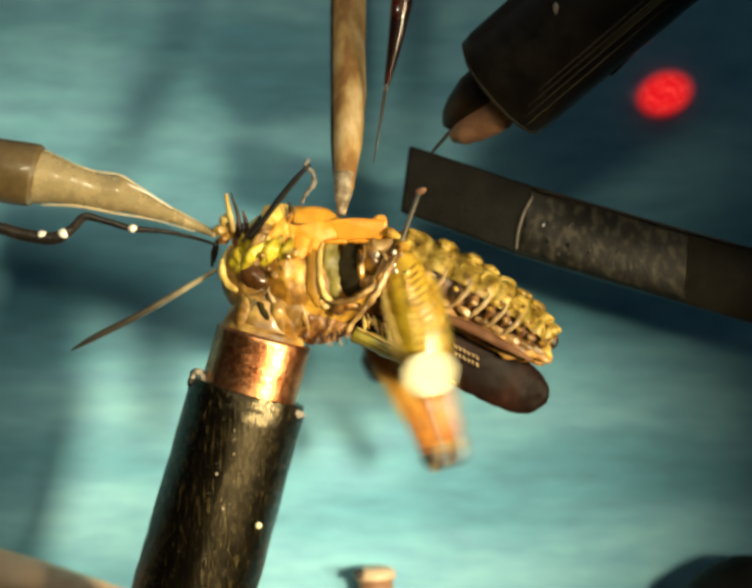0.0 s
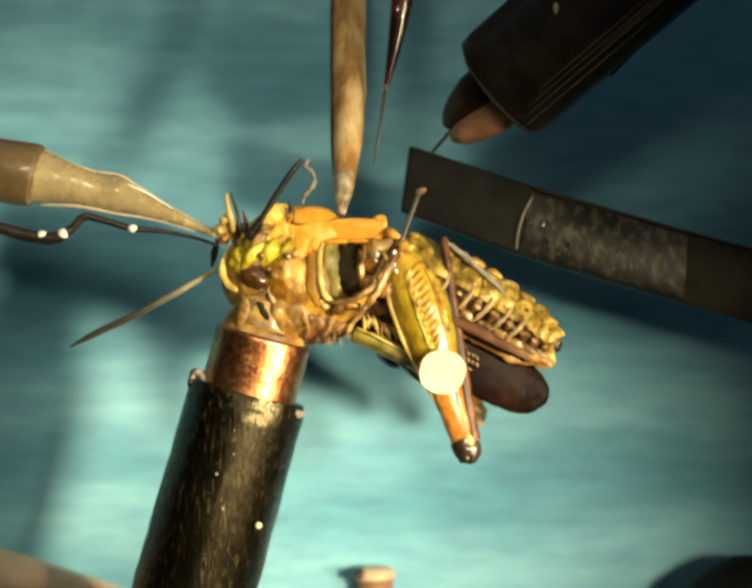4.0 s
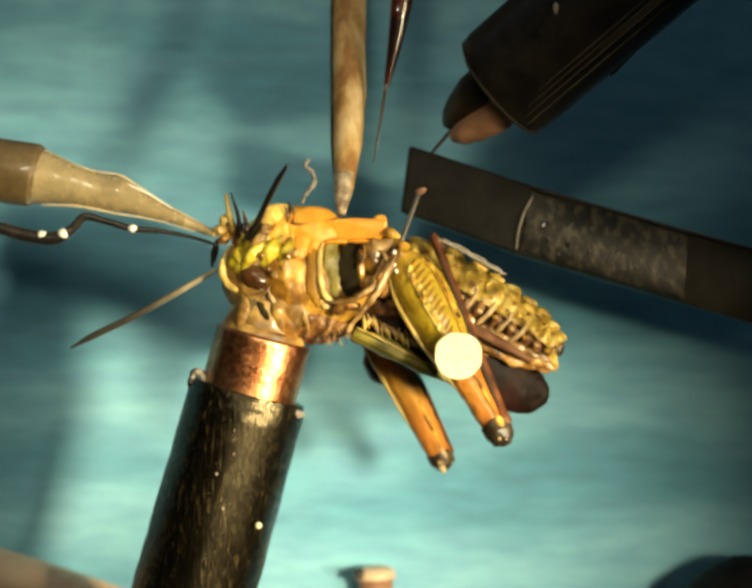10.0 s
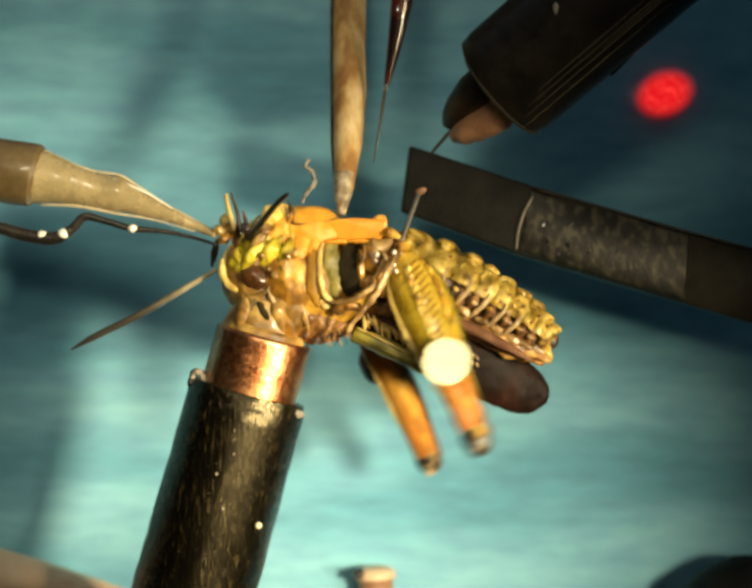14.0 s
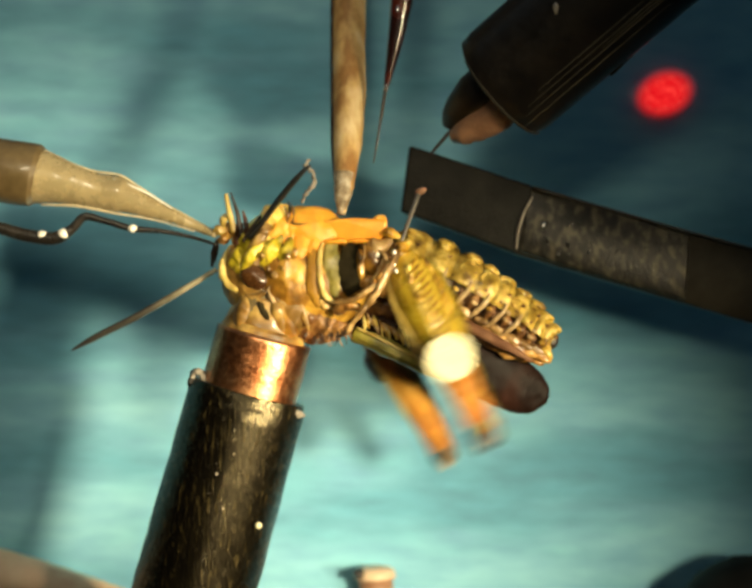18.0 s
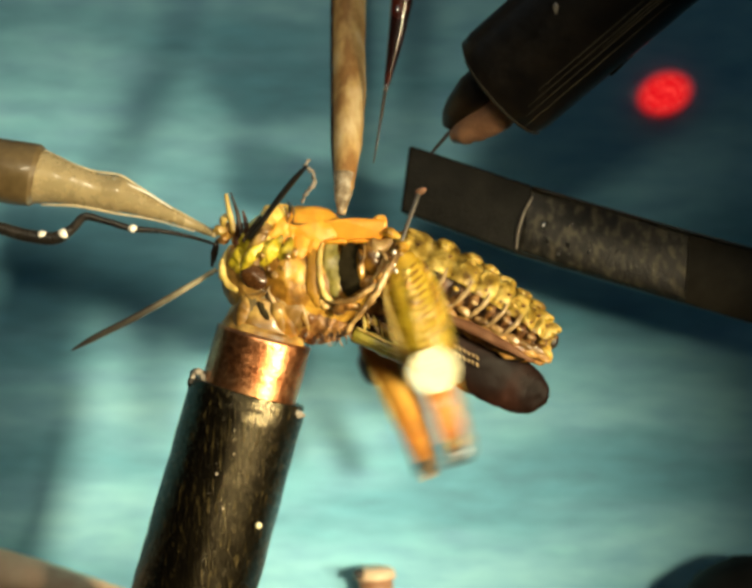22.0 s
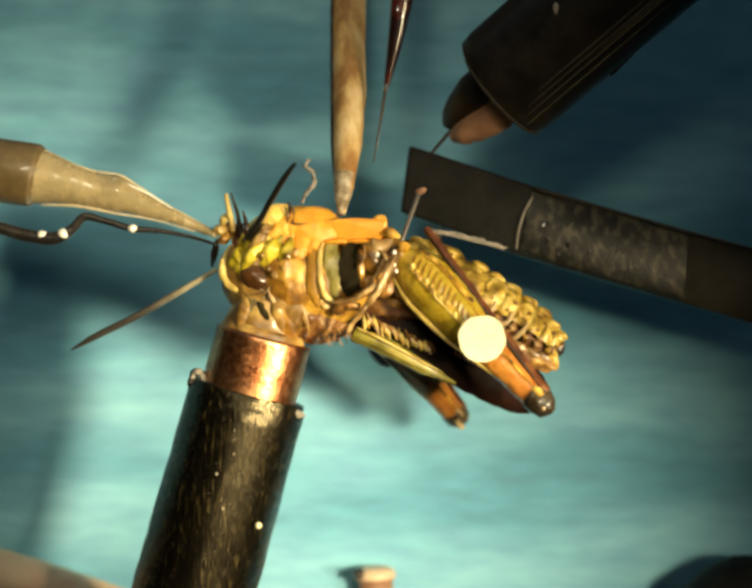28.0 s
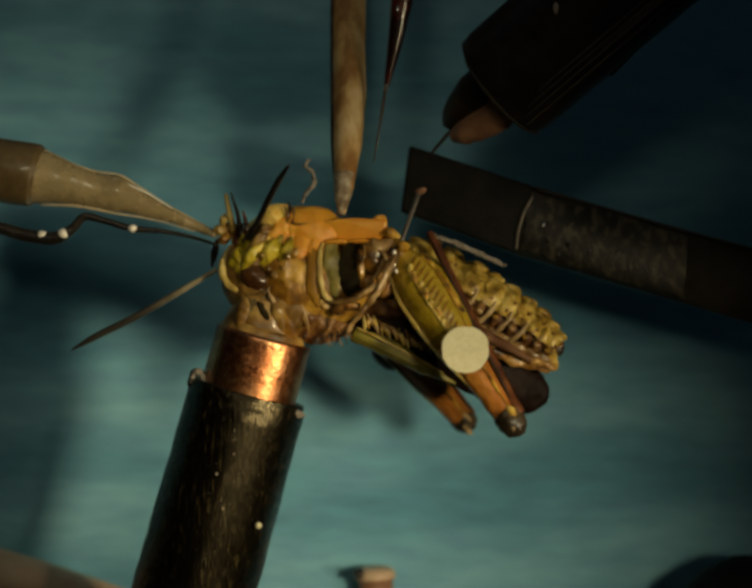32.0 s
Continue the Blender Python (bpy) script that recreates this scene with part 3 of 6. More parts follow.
    # no real opening: the gap's shade is a near-black blob
    part("mouth_gap", blob(at(549, 649, -74), (8, 21, 8), 3, 0.06, 4, 30), HOLLOW, head, "dark blob for the shaded gap between the mouthparts")
    part("throat", tube([at(570, 620, -16), at(552, 668, -8), at(541, 702, 0)], [58, 74, 86], 50, 56, lump=5, pitch=0.025), HONEY, ob)
    for x, y, w, h, q in ((480, 478, 15, 20, 0), (498, 492, 13, 26, 1), (470, 496, 20, 14, 2), (458, 482, 18, 12, 3), (492, 510, 16, 14, 0), (468, 462, 10, 14, 3), (512, 505, 10, 20, 1)):
        part("resin", blob(at(x, y, -26 + rng.uniform(-8, 8)), (w * 0.75, h, 10), 7, 0.08, 4, rng.uniform(-20, 50)), (BROWN, RUST, FLANK, PALE)[q], ob, "red-brown resin where the electrodes enter" if q == 1 else "")
    part("palp", tube([at(502, 495, -36), at(495, 445, -40), at(481, 402, -40)], [6, 4.5, 1.5], 16, 10), DARK, head, "thin dark feeler stump")
    part("palp", tube([at(488, 485, -30), at(478, 442, -34), at(471, 405, -34)], [8, 7, 3], 16, 10, lump=2), PALE, head, "pale feeler stump")
    part("palp", tube([at(515, 490, -40), at(512, 462, -44), at(506, 440, -40)], [7, 5, 2], 10, 10), RUST, head)
    part("palp", tube([at(505, 505, -60), at(540, 455, -62), at(575, 425, -40)], [3.5, 2.6, 1.5], 16, 8), DARK, head, "thin dark feeler")
    part("palp", tube([at(595, 470, -60), at(604, 440, -60), at(600, 420, -40)], [4, 3, 1.5], 16, 8), DARK, head, "thin dark feeler")
    part("bristle", tube([at(442, 556, 20), at(447, 530, 10), at(454, 500, 0)], [3, 8, 5], 10, 10), DARK, head)
    part("bristle", tube([at(486, 596, -20), at(491, 618, -20), at(497, 632, -20)], [3, 4, 2], 10, 8), DARK, head)
    part("jaw", tube([at(546, 604, -30), at(543, 634, -36), at(540, 664, -38), at(538, 702, -34)], [38, 46, 50, 50], 60, 44, deep=0.8, lump=3, pitch=0.03), JAW, head, "ashen lower face narrowing into the tube")
    part("jaw", tube([at(504, 612, -22), at(502, 644, -26), at(498, 682, -26)], [5, 8, 8], 24, 16, lump=2.5, pitch=0.06), PALE, head, "pale edge of the lower face")
    part("cheek", tube([at(568, 598, -60), at(588, 632, -62), at(600, 668, -58), at(606, 702, -50)], [8, 18, 22, 18], 40, 24, deep=0.6, lump=3, pitch=0.04), FLANK, head)
    part("cheek", tube([at(558, 606, -74), at(566, 622, -76), at(576, 636, -74)], [2, 5, 2], 14, 12, lump=1.5, pitch=0.06), BAR, head)
    # side plates of the thorax, low against the flank
    part("side_plate", tube([at(672, 506, -66), at(667, 540, -78), at(668, 585, -82), at(680, 620, -80), at(700, 634, -74)], [3, 6.5, 6.5, 6, 2], 40, 16, deep=0.7, lump=2, pitch=0.06), PALE, ob, "pale green edge of a side plate")
    part("side_plate", tube([at(692, 504, -58), at(692, 550, -70), at(696, 600, -72), at(700, 622, -70)], [12, 18, 13, 4], 40, 24, deep=0.10, lump=3, pitch=0.05), OLIVE, ob, "olive green side plate")
    # the hollow's shade, laid on the flank as a flat dark body
    part("hollow", tube([at(722, 504, -52), at(732, 545, -66), at(730, 592, -66), at(724, 618, -60)], [8, 34, 30, 4], 40, 28, deep=0.25, lump=4, pitch=0.05), HOLLOW, ob, "dark patch for the shaded hollow behind the plate")
    part("side_plate", tube([at(655, 506, -64), at(650, 550, -80), at(652, 610, -80), at(664, 640, -70)], [4, 10, 9, 3], 40, 20, deep=0.2, lump=3, pitch=0.04), OCHRE, ob, "amber groove of the flank")
    for pts, w, m in ((((612, 556), (616, 590), (612, 630)), 8, HONEY), (((634, 556), (632, 600), (634, 644)), 8, FLANK), (((596, 580), (598, 620), (606, 662)), 10, HONEY),
                      (((622, 620), (632, 655), (645, 690)), 11, HONEY), (((582, 566), (588, 590), (586, 612)), 7, FLANK), (((664, 616), (676, 636), (700, 648)), 8, HONEY)):
        part("ridge", tube([at(x, y, -79 + abs(y - 585) * 0.18) for x, y in pts], [1, w * 0.9, 1], 30, 18, deep=0.5, lump=1.6, pitch=0.04), m, ob)
    part("wing_stump", tube([at(752, 512, -52), at(780, 516, -66), at(818, 502, -60)], [6, 18, 8], 30, 24, deep=0.7, lump=5, pitch=0.05), TISSUE, ob, "cut wing stump")
    for x, y, w, h, turn, m in ((776, 541, 20, 32, 8, FLANK), (800, 560, 15, 34, -24, BROWN), (828, 552, 14, 38, -20, HONEY), (768, 592, 22, 18, -30, BROWN), (806, 600, 17, 24, -30, BROWN), (838, 516, 16, 14, 10, SHELL), (752, 556, 9, 38, 4, FLANK)):
        part("joint_boss", blob(at(x, y, -66), (w, h, 14), 3, 0.05, 4, turn), m, ob)
    # white beads stand in for glints on the wet joints
    for x, y, r in ((822, 527, 4.5), (826, 566, 4), (787, 532, 4), (779, 622, 3)):
        part("wet_glint", blob(at(x, y, -96), (r, r * 1.3, r * 0.8), 1, 0.1, 3), WHITE, ob, "white bead put in as a glint on a wet spot")
    for x0, y0, x1, y1 in ((800, 540, 772, 588), (836, 520, 800, 590), (812, 575, 760, 640), (790, 520, 815, 560), (760, 512, 748, 560)):
        part("strut", tube([at(x0, y0, -78), at((x0 + x1) / 2 + 4, (y0 + y1) / 2, -88), at(x1, y1, -84)], [2, 4, 3], 16, 10, lump=2, pitch=0.08), TISSUE, ob)
    leg = part("middle_leg", tube([at(826, 528, -92), at(806, 570, -104), at(780, 620, -110), at(745, 662, -106), at(722, 694, -96)], [4, 8, 6, 7, 4], 40, 16, lump=3.5, pitch=0.09), TISSUE, ob, "thin pale brown middle leg")
    part("claw", tube([at(724, 690, -96), at(712, 700, -92), at(700, 702, -90)], [5, 4, 2], 10, 8), DARK, leg)
    part("front_leg", tube([at(690, 632, -86), at(735, 626, -100), at(770, 604, -104), at(795, 590, -100)], [3, 6, 7, 4], 30, 14, lump=3, pitch=0.09), TISSUE, ob, "thin pale brown front leg")
    part("front_leg", tube([at(700, 650, -70), at(716, 640, -84), at(750, 640, -90)], [10, 12, 8], 16, 12, lump=3, pitch=0.05), BROWN, ob)
    for k in range(26):
        x, y = 640 + rng.random() * 90, 690 + rng.random() * 22
        a = rng.uniform(-0.8, 0.8)
        part("bristle", tube([at(x, y - 8, -40), at(x + 8 * a, y + 4, -44), at(x + 16 * a, y + 13, -44)], [1.6, 1.2, 0.6], 4, 5), DARK if k % 2 else BROWN, ob)

    # abdomen: overlapping rings that taper to the tip
    hinge = at(840, 560, 0)
    own = Matrix.Translation(hinge - ob.location)
    axis = [Vector((x, 0, -y)) * U for x, y in ((-36, -12), (68, 26), (164, 78), (244, 124), (302, 158))]
    core = part("abdomen", tube(axis, [68, 72, 64, 50, 16], 60, 40, deep=0.9, lump=5, pitch=0.05), CHOC, ob, "yellow and dark brown ringed abdomen", own=own)
    line, rad = curve(axis, 40), values([76, 84, 80, 68, 40], 40)
    count = 9
    for s in range(count):
        lo, hi = round(40 * (s / count) ** 0.86), min(40, round(40 * ((s + 1) / count) ** 0.86) + 1)
        bm = bmesh.new()
        rings = []
        for q in range(7):
            f = q / 6
            p = line[lo].lerp(line[hi], f)
            r0 = rad[lo] + (rad[hi] - rad[lo]) * f
            t = (line[hi] - line[lo]).normalized()
            side = t.cross(Vector((0, 1, 0))).normalized()
            ring = []
            for j in range(41):
                a = -1.5 + 2.85 * j / 40
                arch = max(0.0, math.sin(f * math.pi))
                bulge = r0 * (0.87 + 0.11 * f ** 0.7) + 10 * arch + 4 * arch * math.sin(a * 5.0 + 1.3 * s)
                v = p + (side * math.cos(a) + Vector((0, -1, 0)) * math.sin(a) * 0.9) * bulge * U
                v += (v - p).normalized() * uneven(v / U * 0.06 + Vector((s * 3, 0, 0))) * 3.5 * U
                ring.append(bm.verts.new(v))
            rings.append(ring)
        for a, b in zip(rings, rings[1:]):
            for j in range(40):
                bm.faces.new((a[j], a[j + 1], b[j + 1], b[j]))
        bmesh.ops.solidify(bm, geom=list(bm.faces), thickness=4 * U)
        part("ring", bm, TERGITE, core, "yellow overlapping ring" if s == 0 else "", own=Matrix())
        # pale upright bars on the dark lower side, and small warts above
        mid = line[(lo + hi) // 2]
        r0 = rad[(lo + hi) // 2]

        def spot(a, k=1.03, back=0.0):
            return mid + t * back * U + (side * math.cos(a) + Vector((0, -1, 0)) * math.sin(a) * 0.9) * r0 * k * U

        part("flank_patch", tube([spot(1.3, 0.97, 0), spot(1.5, 0.985, -1), spot(1.78, 0.97, -3)], [3, 10, 3], 14, 14, deep=0.5, lump=2, pitch=0.06), DARK if s < 3 else CHOC, core, "dark patch on the flank" if s == 0 else "", own=Matrix())
        if s < 6:
            part("bar", tube([spot(1.15, 1.05, 20), spot(1.42, 1.05, 21), spot(1.7, 1.02, 15), spot(1.95, 0.99, 8)], [2, 5, 5.5, 2], 18, 12, lump=2, pitch=0.06), BAR, core, "pale beige bar of the ring" if s == 0 else "", own=Matrix())
        for a, w, back, m in ((1.95, 12, -4, TISSUE), (2.15, 14, 8, BROWN), (2.5, 15, 0, BROWN)):
            part("belly_plate", blob(spot(a + rng.uniform(-0.06, 0.06), 0.925, back), (w * 1.6, w * 0.75, w * 0.45), 4, 0.05, 3, -27), m, core, own=Matrix())
        for a, back in ((0.86, 16), (1.16, 8)):
            part("spot", blob(spot(a + rng.uniform(-0.08, 0.08), 1.03, back), (4.5, 3.5, 2.5), 2, 0.1, 2), CHOC, core, own=Matrix())
        for a, w in ((-0.1, 13), (0.28, 15), (0.62, 10)):
            part("wart", blob(spot(a + rng.uniform(-0.06, 0.06), 1.0, rng.uniform(-2, 6)), (w * 1.25, w * 0.62, w), 2.5, 0.06, 3, -27), TERGITE, core, own=Matrix())
        q0, wide = rng.uniform(-0.14, 0.10), rng.uniform(0.6, 1.2)
        if s not in (1, 4, 6):
            part("curl", tube([spot(0.70 + q0, 1.01, 16 * wide), spot(0.78 + q0, 1.025, -4 * wide), spot(0.98 + q0, 1.025, -11 * wide), spot(1.12 + q0, 1.015, 5), spot(1.05 + q0, 1.0, 15)], [1, 3.0, 3.6, 2.4, 1], 24, 10, lump=2.5, pitch=0.09), STRAW, core, "curled pale yellow fold" if s == 0 else "", own=Matrix())
        for a in (1.30, 1.52):
            part("wart", blob(spot(a + rng.uniform(-0.05, 0.05), 1.0, rng.uniform(-6, 2)), (8, 5, 5), 2, 0.08, 3, -27), (STRAW, BAR)[s % 2], core, own=Matrix())
    part("tail_piece", blob(axis[-1] + Vector((-4, 0, -6)) * U, (15, 24, 22), 6, 0.05, 4, 30), STRAW, core, "small yellow end pieces", own=Matrix())
    part("tail_piece", blob(axis[-1] + Vector((-10, -14, -24)) * U, (8, 11, 10), 4, 0.06, 3, 10), STRAW, core, own=Matrix())
    part("tail_piece", blob(axis[-1] + Vector((10, 16, 22)) * U, (18, 22, 16), 5, 0.05, 3, 10), DARK, core, own=Matrix())

    # dark wing case under the abdomen, with a green edge
    wing = part("wing_case", tube([at(742, 672, -10), at(850, 704, -14), at(960, 748, -6), at(1050, 793, 8), at(1090, 812, 20), at(1118, 823, 20), at(1136, 830, 20), at(1143, 833, 20)], [34, 52, 58, 59, 55, 43, 24, 5], 84, 40, deep=0.35, lump=3, pitch=0.04), UMBER, ob, "dark brown wing case with a rounded end")
    part("edge", tube([at(738, 696, -26), at(800, 722, -34), at(880, 765, -34), at(950, 800, -14)], [16, 20, 14, 3], 40, 14, lump=2, pitch=0.05), GREEN, wing, "olive green lower edge")
    part("vein", tube([at(760, 650, -20), at(850, 655, -40), at(945, 670, -72), at(1040, 714, -72), at(1108, 752, -50)], [7, 9, 12, 11, 4], 50, 12, lump=2, pitch=0.06), WINE, wing, "reddish upper vein")
    part("vein", tube([at(744, 684, -46), at(800, 710, -56), at(870, 749, -52), at(925, 778, -34)], [2, 3, 2.5, 1], 30, 8), PALE, wing, "pale line along the edge")
    part("vein", tube([at(742, 704, -42), at(800, 730, -54), at(870, 765, -50), at(925, 792, -32)], [1.5, 2.5, 2, 1], 30, 8), OLIVE, wing)
    for k in range(32):
        f = k / 31
        x, y = 758 + 138 * f + rng.uniform(-3, 3), 653 + 66 * f + rng.uniform(-5, 5)
        h = rng.uniform(24, 33) * (1 - 0.3 * f)
        slant = 13 if k % 2 else 4
        part("tooth", tube([at(x, y, -36), at(x + slant / 2, y + h * 0.5, -44), at(x + slant, y + h, -40)], [1.6, rng.uniform(2.6, 4.6), 2.4], 8, 8, lump=1.6, pitch=0.1), (PALE, BAR, STRAW, BROWN)[k % 4], wing, "pale saw-like tooth" if k == 0 else "")
    for k in range(12):
        x, y = 948 + 9 * (k % 6), 718 + 4.6 * (k % 6) + 15 * (k // 6)
        part("tooth", tube([at(x, y, -38), at(x + 2, y + 5, -42), at(x + 4, y + 10, -36)], [1, 2.4, 1], 6, 7), BAR, wing)
    part("membrane", blob(at(806, 638, -22), (66, 26, 18), 5, 0.04, 4, -18), CHOC, wing, "brown wing membrane")
    for k in range(22):
        x, y = rng.uniform(985, 1115), rng.uniform(760, 815)
        part("fleck", blob(at(x, y, -2), (1.5, 1.5, 2), 0, 0.1, 1), GREY, wing)
    return ob


def build_thigh(ob, name, place, scale, mat, label):
    """A jumping leg's thigh in its own space: from the hip along x, z towards its upper edge."""
    def v(x, y=0.0, z=0.0):
        return Vector((x, y, z)) * U * scale

    femur = part(name, tube([v(-6), v(30), v(70, 0, 2), v(110, 0, 3), v(170, 0, 2), v(230, 0, 1), v(280), v(330), v(380), v(415), v(432)],
                            [22, 44, 55, 58, 55, 46, 36, 30, 28, 29, 20] if scale == 1 else [r * scale for r in (22, 36, 39, 39, 37, 35, 32, 30, 28, 29, 20)],
                            60, 28, deep=0.72, lump=2.0, pitch=0.04), mat, ob, label, own=swing(place - ob.location, -62, 18))
    me = Matrix()
    part("knee", tube([v(392, 0, -2), v(415, -2, 0), v(434, 0, 2), v(444, 0, 3)], [28 * scale, 29 * scale, 22 * scale, 8 * scale], 24, 24, deep=0.85, lump=3, pitch=0.07), HORN, femur, "dark horny knee", own=me)
    if scale == 1:
        part("knee_lobe", blob(v(399, -19, 11), (17, 8, 6), 3, 0.08, 3, 8), STRAW, femur, "pale yellow knee lobe", own=me)
        part("knee_lobe", blob(v(425, -19, -5), (8, 4.5, 4), 2, 0.08, 3, -12), BAR, femur, "pale knee lobe", own=me)
    else:
        part("knee_lobe", blob(v(420, -22, -7), (21, 8, 6), 3, 0.08, 3, -6), BAR, femur, "pale knee lobe", own=me)
        part("knee_lobe", blob(v(398, -20, 10), (18, 5, 4), 3, 0.08, 3, 6), BAR, femur, "beige knee lobe", own=me)
    # glints on the knee tip, put in as small white blobs
    for x, z in ((434, 6), (428, 14)):
        part("glint", blob(v(x, -15, z), (3.5, 2.6, 3), 0.6, 0.1, 2), WHITE, femur, "wet white glint", own=me)
    slim = 1.0 if scale == 1 else 0.66
    part("keel", tube([v(20, -6, -44 * slim), v(70, -10, -55 * slim), v(130, -12, -56 * slim), v(190, -10, -52 * slim), v(260, -8, -40 * slim ** 0.5), v(320, -4, -29)], [3, 5, 5, 4, 3, 1.5], 30, 8), PALE, femur, "pale lower keel", own=me)
    part("keel", tube([v(20, -6, 42 * slim), v(70, -8, 55 * slim), v(130, -8, 58 * slim), v(200, -8, 50 * slim), v(280, -6, 37), v(380, -4, 30)], [3, 4, 4, 4, 3, 3], 30, 8), OLIVE if scale == 1 else RUST, femur, "upper keel", own=me)
    # no keel: a highlight streak put in as a yellow line
    part("keel", tube([v(250, -22, 14), v(310, -21, 12), v(390, -20, 10)], [1.5, 3.4, 1.5], 20, 8, lump=1.5, pitch=0.05), SHELL, femur, "yellowish highlight streak drawn on the thigh", own=me)
    if scale == 1:
        def skin(x, z):
            r = float(np.interp(x, (-6, 30, 70, 110, 170, 230, 280), (22, 44, 55, 58, 55, 46, 36)))
            return v(x, -0.72 * math.sqrt(max(1.0, r * r - z * z)) - 1.0, z)

        for k in range(12):
            x, top = 24 + 15 * k, float(np.interp(k, (0, 3, 7, 11), (24, 31, 29, 20)))
            part("chevron", tube([skin(x - 3, top), skin(x + 4, top * 0.55), skin(x + 12, 3)], [1.4, 3.0, 1.6], 10, 8, deep=0.4, lump=0.8, pitch=0.2), OCHRE, femur, own=me)
            part("nodule", blob(skin(x + 14 + 3 * math.sin(k * 2.1), -3 + 2.5 * math.cos(k * 1.7)), (8.5 - 0.25 * k, 5, 3.2), 2.4, 0.12, 3, -38), (TERGITE, STRAW, SHELL)[k % 3], femur, own=me)
        part("band", tube([skin(20, 28), skin(70, 37), skin(130, 36), skin(215, 27)], [1.2, 2.6, 2.6, 1.2], 26, 8, lump=0.8, pitch=0.1), OCHRE, femur, "brown line along the upper edge", own=me)
        for k in range(9):
            x = 30 + 17 * k
            part("nodule", blob(skin(x, 43 - abs(k - 4) * 1.2), (12, 5, 2.4), 2, 0.1, 3, 10), SHELL, femur, own=me)
        part("ridge", tube([skin(30, -7), skin(90, -9), skin(160, -9), skin(230, -6)], [1.5, 2.6, 2.6, 1.5], 24, 8, lump=2, pitch=0.1), TERGITE, femur, "yellow middle ridge", own=me)
    return femur


def build_hind_legs(ob):
    near = build_thigh(ob, "hind_thigh", at(841, 537, -60), 1.0, THIGH, "olive and orange hind thigh with a paper marker")
    # paper marker: a thin disc glued on the outer face
    bm = bmesh.new()
    spin = Matrix.Translation(Vector((248, -46, 1)) * U) @ Matrix.Rotation(radians(90 + 0), 4, "X") @ Matrix.Rotation(radians(18), 4, "Y")
    bmesh.ops.create_cone(bm, cap_ends=True, segments=48, radius1=47 * U, radius2=47 * U, depth=4 * U, matrix=spin)
    for w in bm.verts:
        w.co += Vector((noise.noise(w.co / U * 0.05), 0, noise.noise(w.co / U * 0.05 + Vector((9, 0, 0))))) * 2.2 * U
    disc = part("marker_disc", bm, PAPER, near, "round cream white paper marker", own=Matrix())
    for p in disc.data.polygons:
        p.use_smooth = False
    far = build_thigh(ob, "hind_thigh", at(757, 640, 95), 0.98, AMBER, "amber hind thigh on the far side")
    part("lobe", tube([Vector((92, 18, -16)) * U, Vector((130, 24, -40)) * U, Vector((170, 24, -40)) * U, Vector((198, 18, -18)) * U], [7, 18, 18, 7], 20, 16, lump=2), DARK, far, "black lobe along the lower edge", own=Matrix())
    part("shin", tube([Vector((405, 4, 24)) * U, Vector((200, 20, 34)) * U, Vector((20, 26, 20)) * U], [9, 8, 7], 20, 10), RUST, far, "folded red-brown shin", own=Matrix())

    # shin of the near leg, from the knee along x
    def v(x, y=0.0, z=0.0):
        return Vector((x, y, z)) * U
    shin = part("hind_shin", tube([v(0), v(12, 0, 3), v(60, 0, 2), v(220), v(400), v(420)], [10, 12, 9, 8, 9, 7], 36, 12, lump=1), RUST, ob, "red-brown shin with pale spines",
                own=swing(at(1065, 860, -190) - ob.location, 111, -20))
    part("groove", tube([v(10, -7, 5), v(120, -7, 6), v(260, -6, 5), v(400, -5, 4)], [3, 4.5, 4, 2], 24, 8), DARK, shin, "dark groove along the shin", own=Matrix())
    for k in range(12):
        x = 150 + 22 * k
        part("spine", tube([v(x, 0, -5), v(x - 4, -2, -10), v(x - 9, -3, -14)], [2.0, 1.4, 0.5], 5, 6), BROWN, shin, own=Matrix())
    foot = part("foot", tube([v(412), v(394, 4, -22), v(354, 4, -56), v(307, 4, -92), v(286, 4, -108)], [3.5, 5, 4.5, 4, 2], 40, 10, lump=5, pitch=0.14), SPINY, shin, "grey-white spiny foot", own=Matrix())
    for k in range(14):
        f = k / 13
        x, z = 402 - 113 * f, -14 - 90 * f
        part("spine", tube([v(x, 4, z), v(x + 5, 2, z + 6), v(x + 11, 0, z + (9 if k % 2 else 2))], [3, 2.2, 0.8], 5, 6), SPINY, shin, own=Matrix())
    return near, far, shin


def build_antennae(ob):
    def v(x, y=0.0, z=0.0):
        return Vector((x, y, z)) * U
    near = part("antenna", tube([v(0), v(40), v(100, 0, 4), v(160, 0, 6), v(197, 0, 4)], [5.5, 6.2, 6.6, 6.2, 3.2], 30, 12), ANTENNA, ob, "dark antenna", own=swing(at(518, 496, -64) - ob.location, 58))
    far = part("antenna", tube([v(0), v(90, 0, 3), v(200, 0, 4), v(300, 0, 0), v(346, 0, 0)], [5, 7, 8, 7, 2], 36, 12), FEELER, ob, "long antenna, pale at its base and dark at its tip", own=swing(at(452, 562, 0) - ob.location, 208.7))
    return near, far


build_room()
build_holder()
build_glass_electrode()
build_wire()
build_stick()
build_needle()
build_pen()
build_bar()
build_small_things()
indicator = build_indicator()
locust = build_locust()
near_thigh, far_thigh, near_shin = build_hind_legs(locust)
near_antenna, far_antenna = build_antennae(locust)
abdomen = next(o for o in locust.children if o.name == "abdomen")


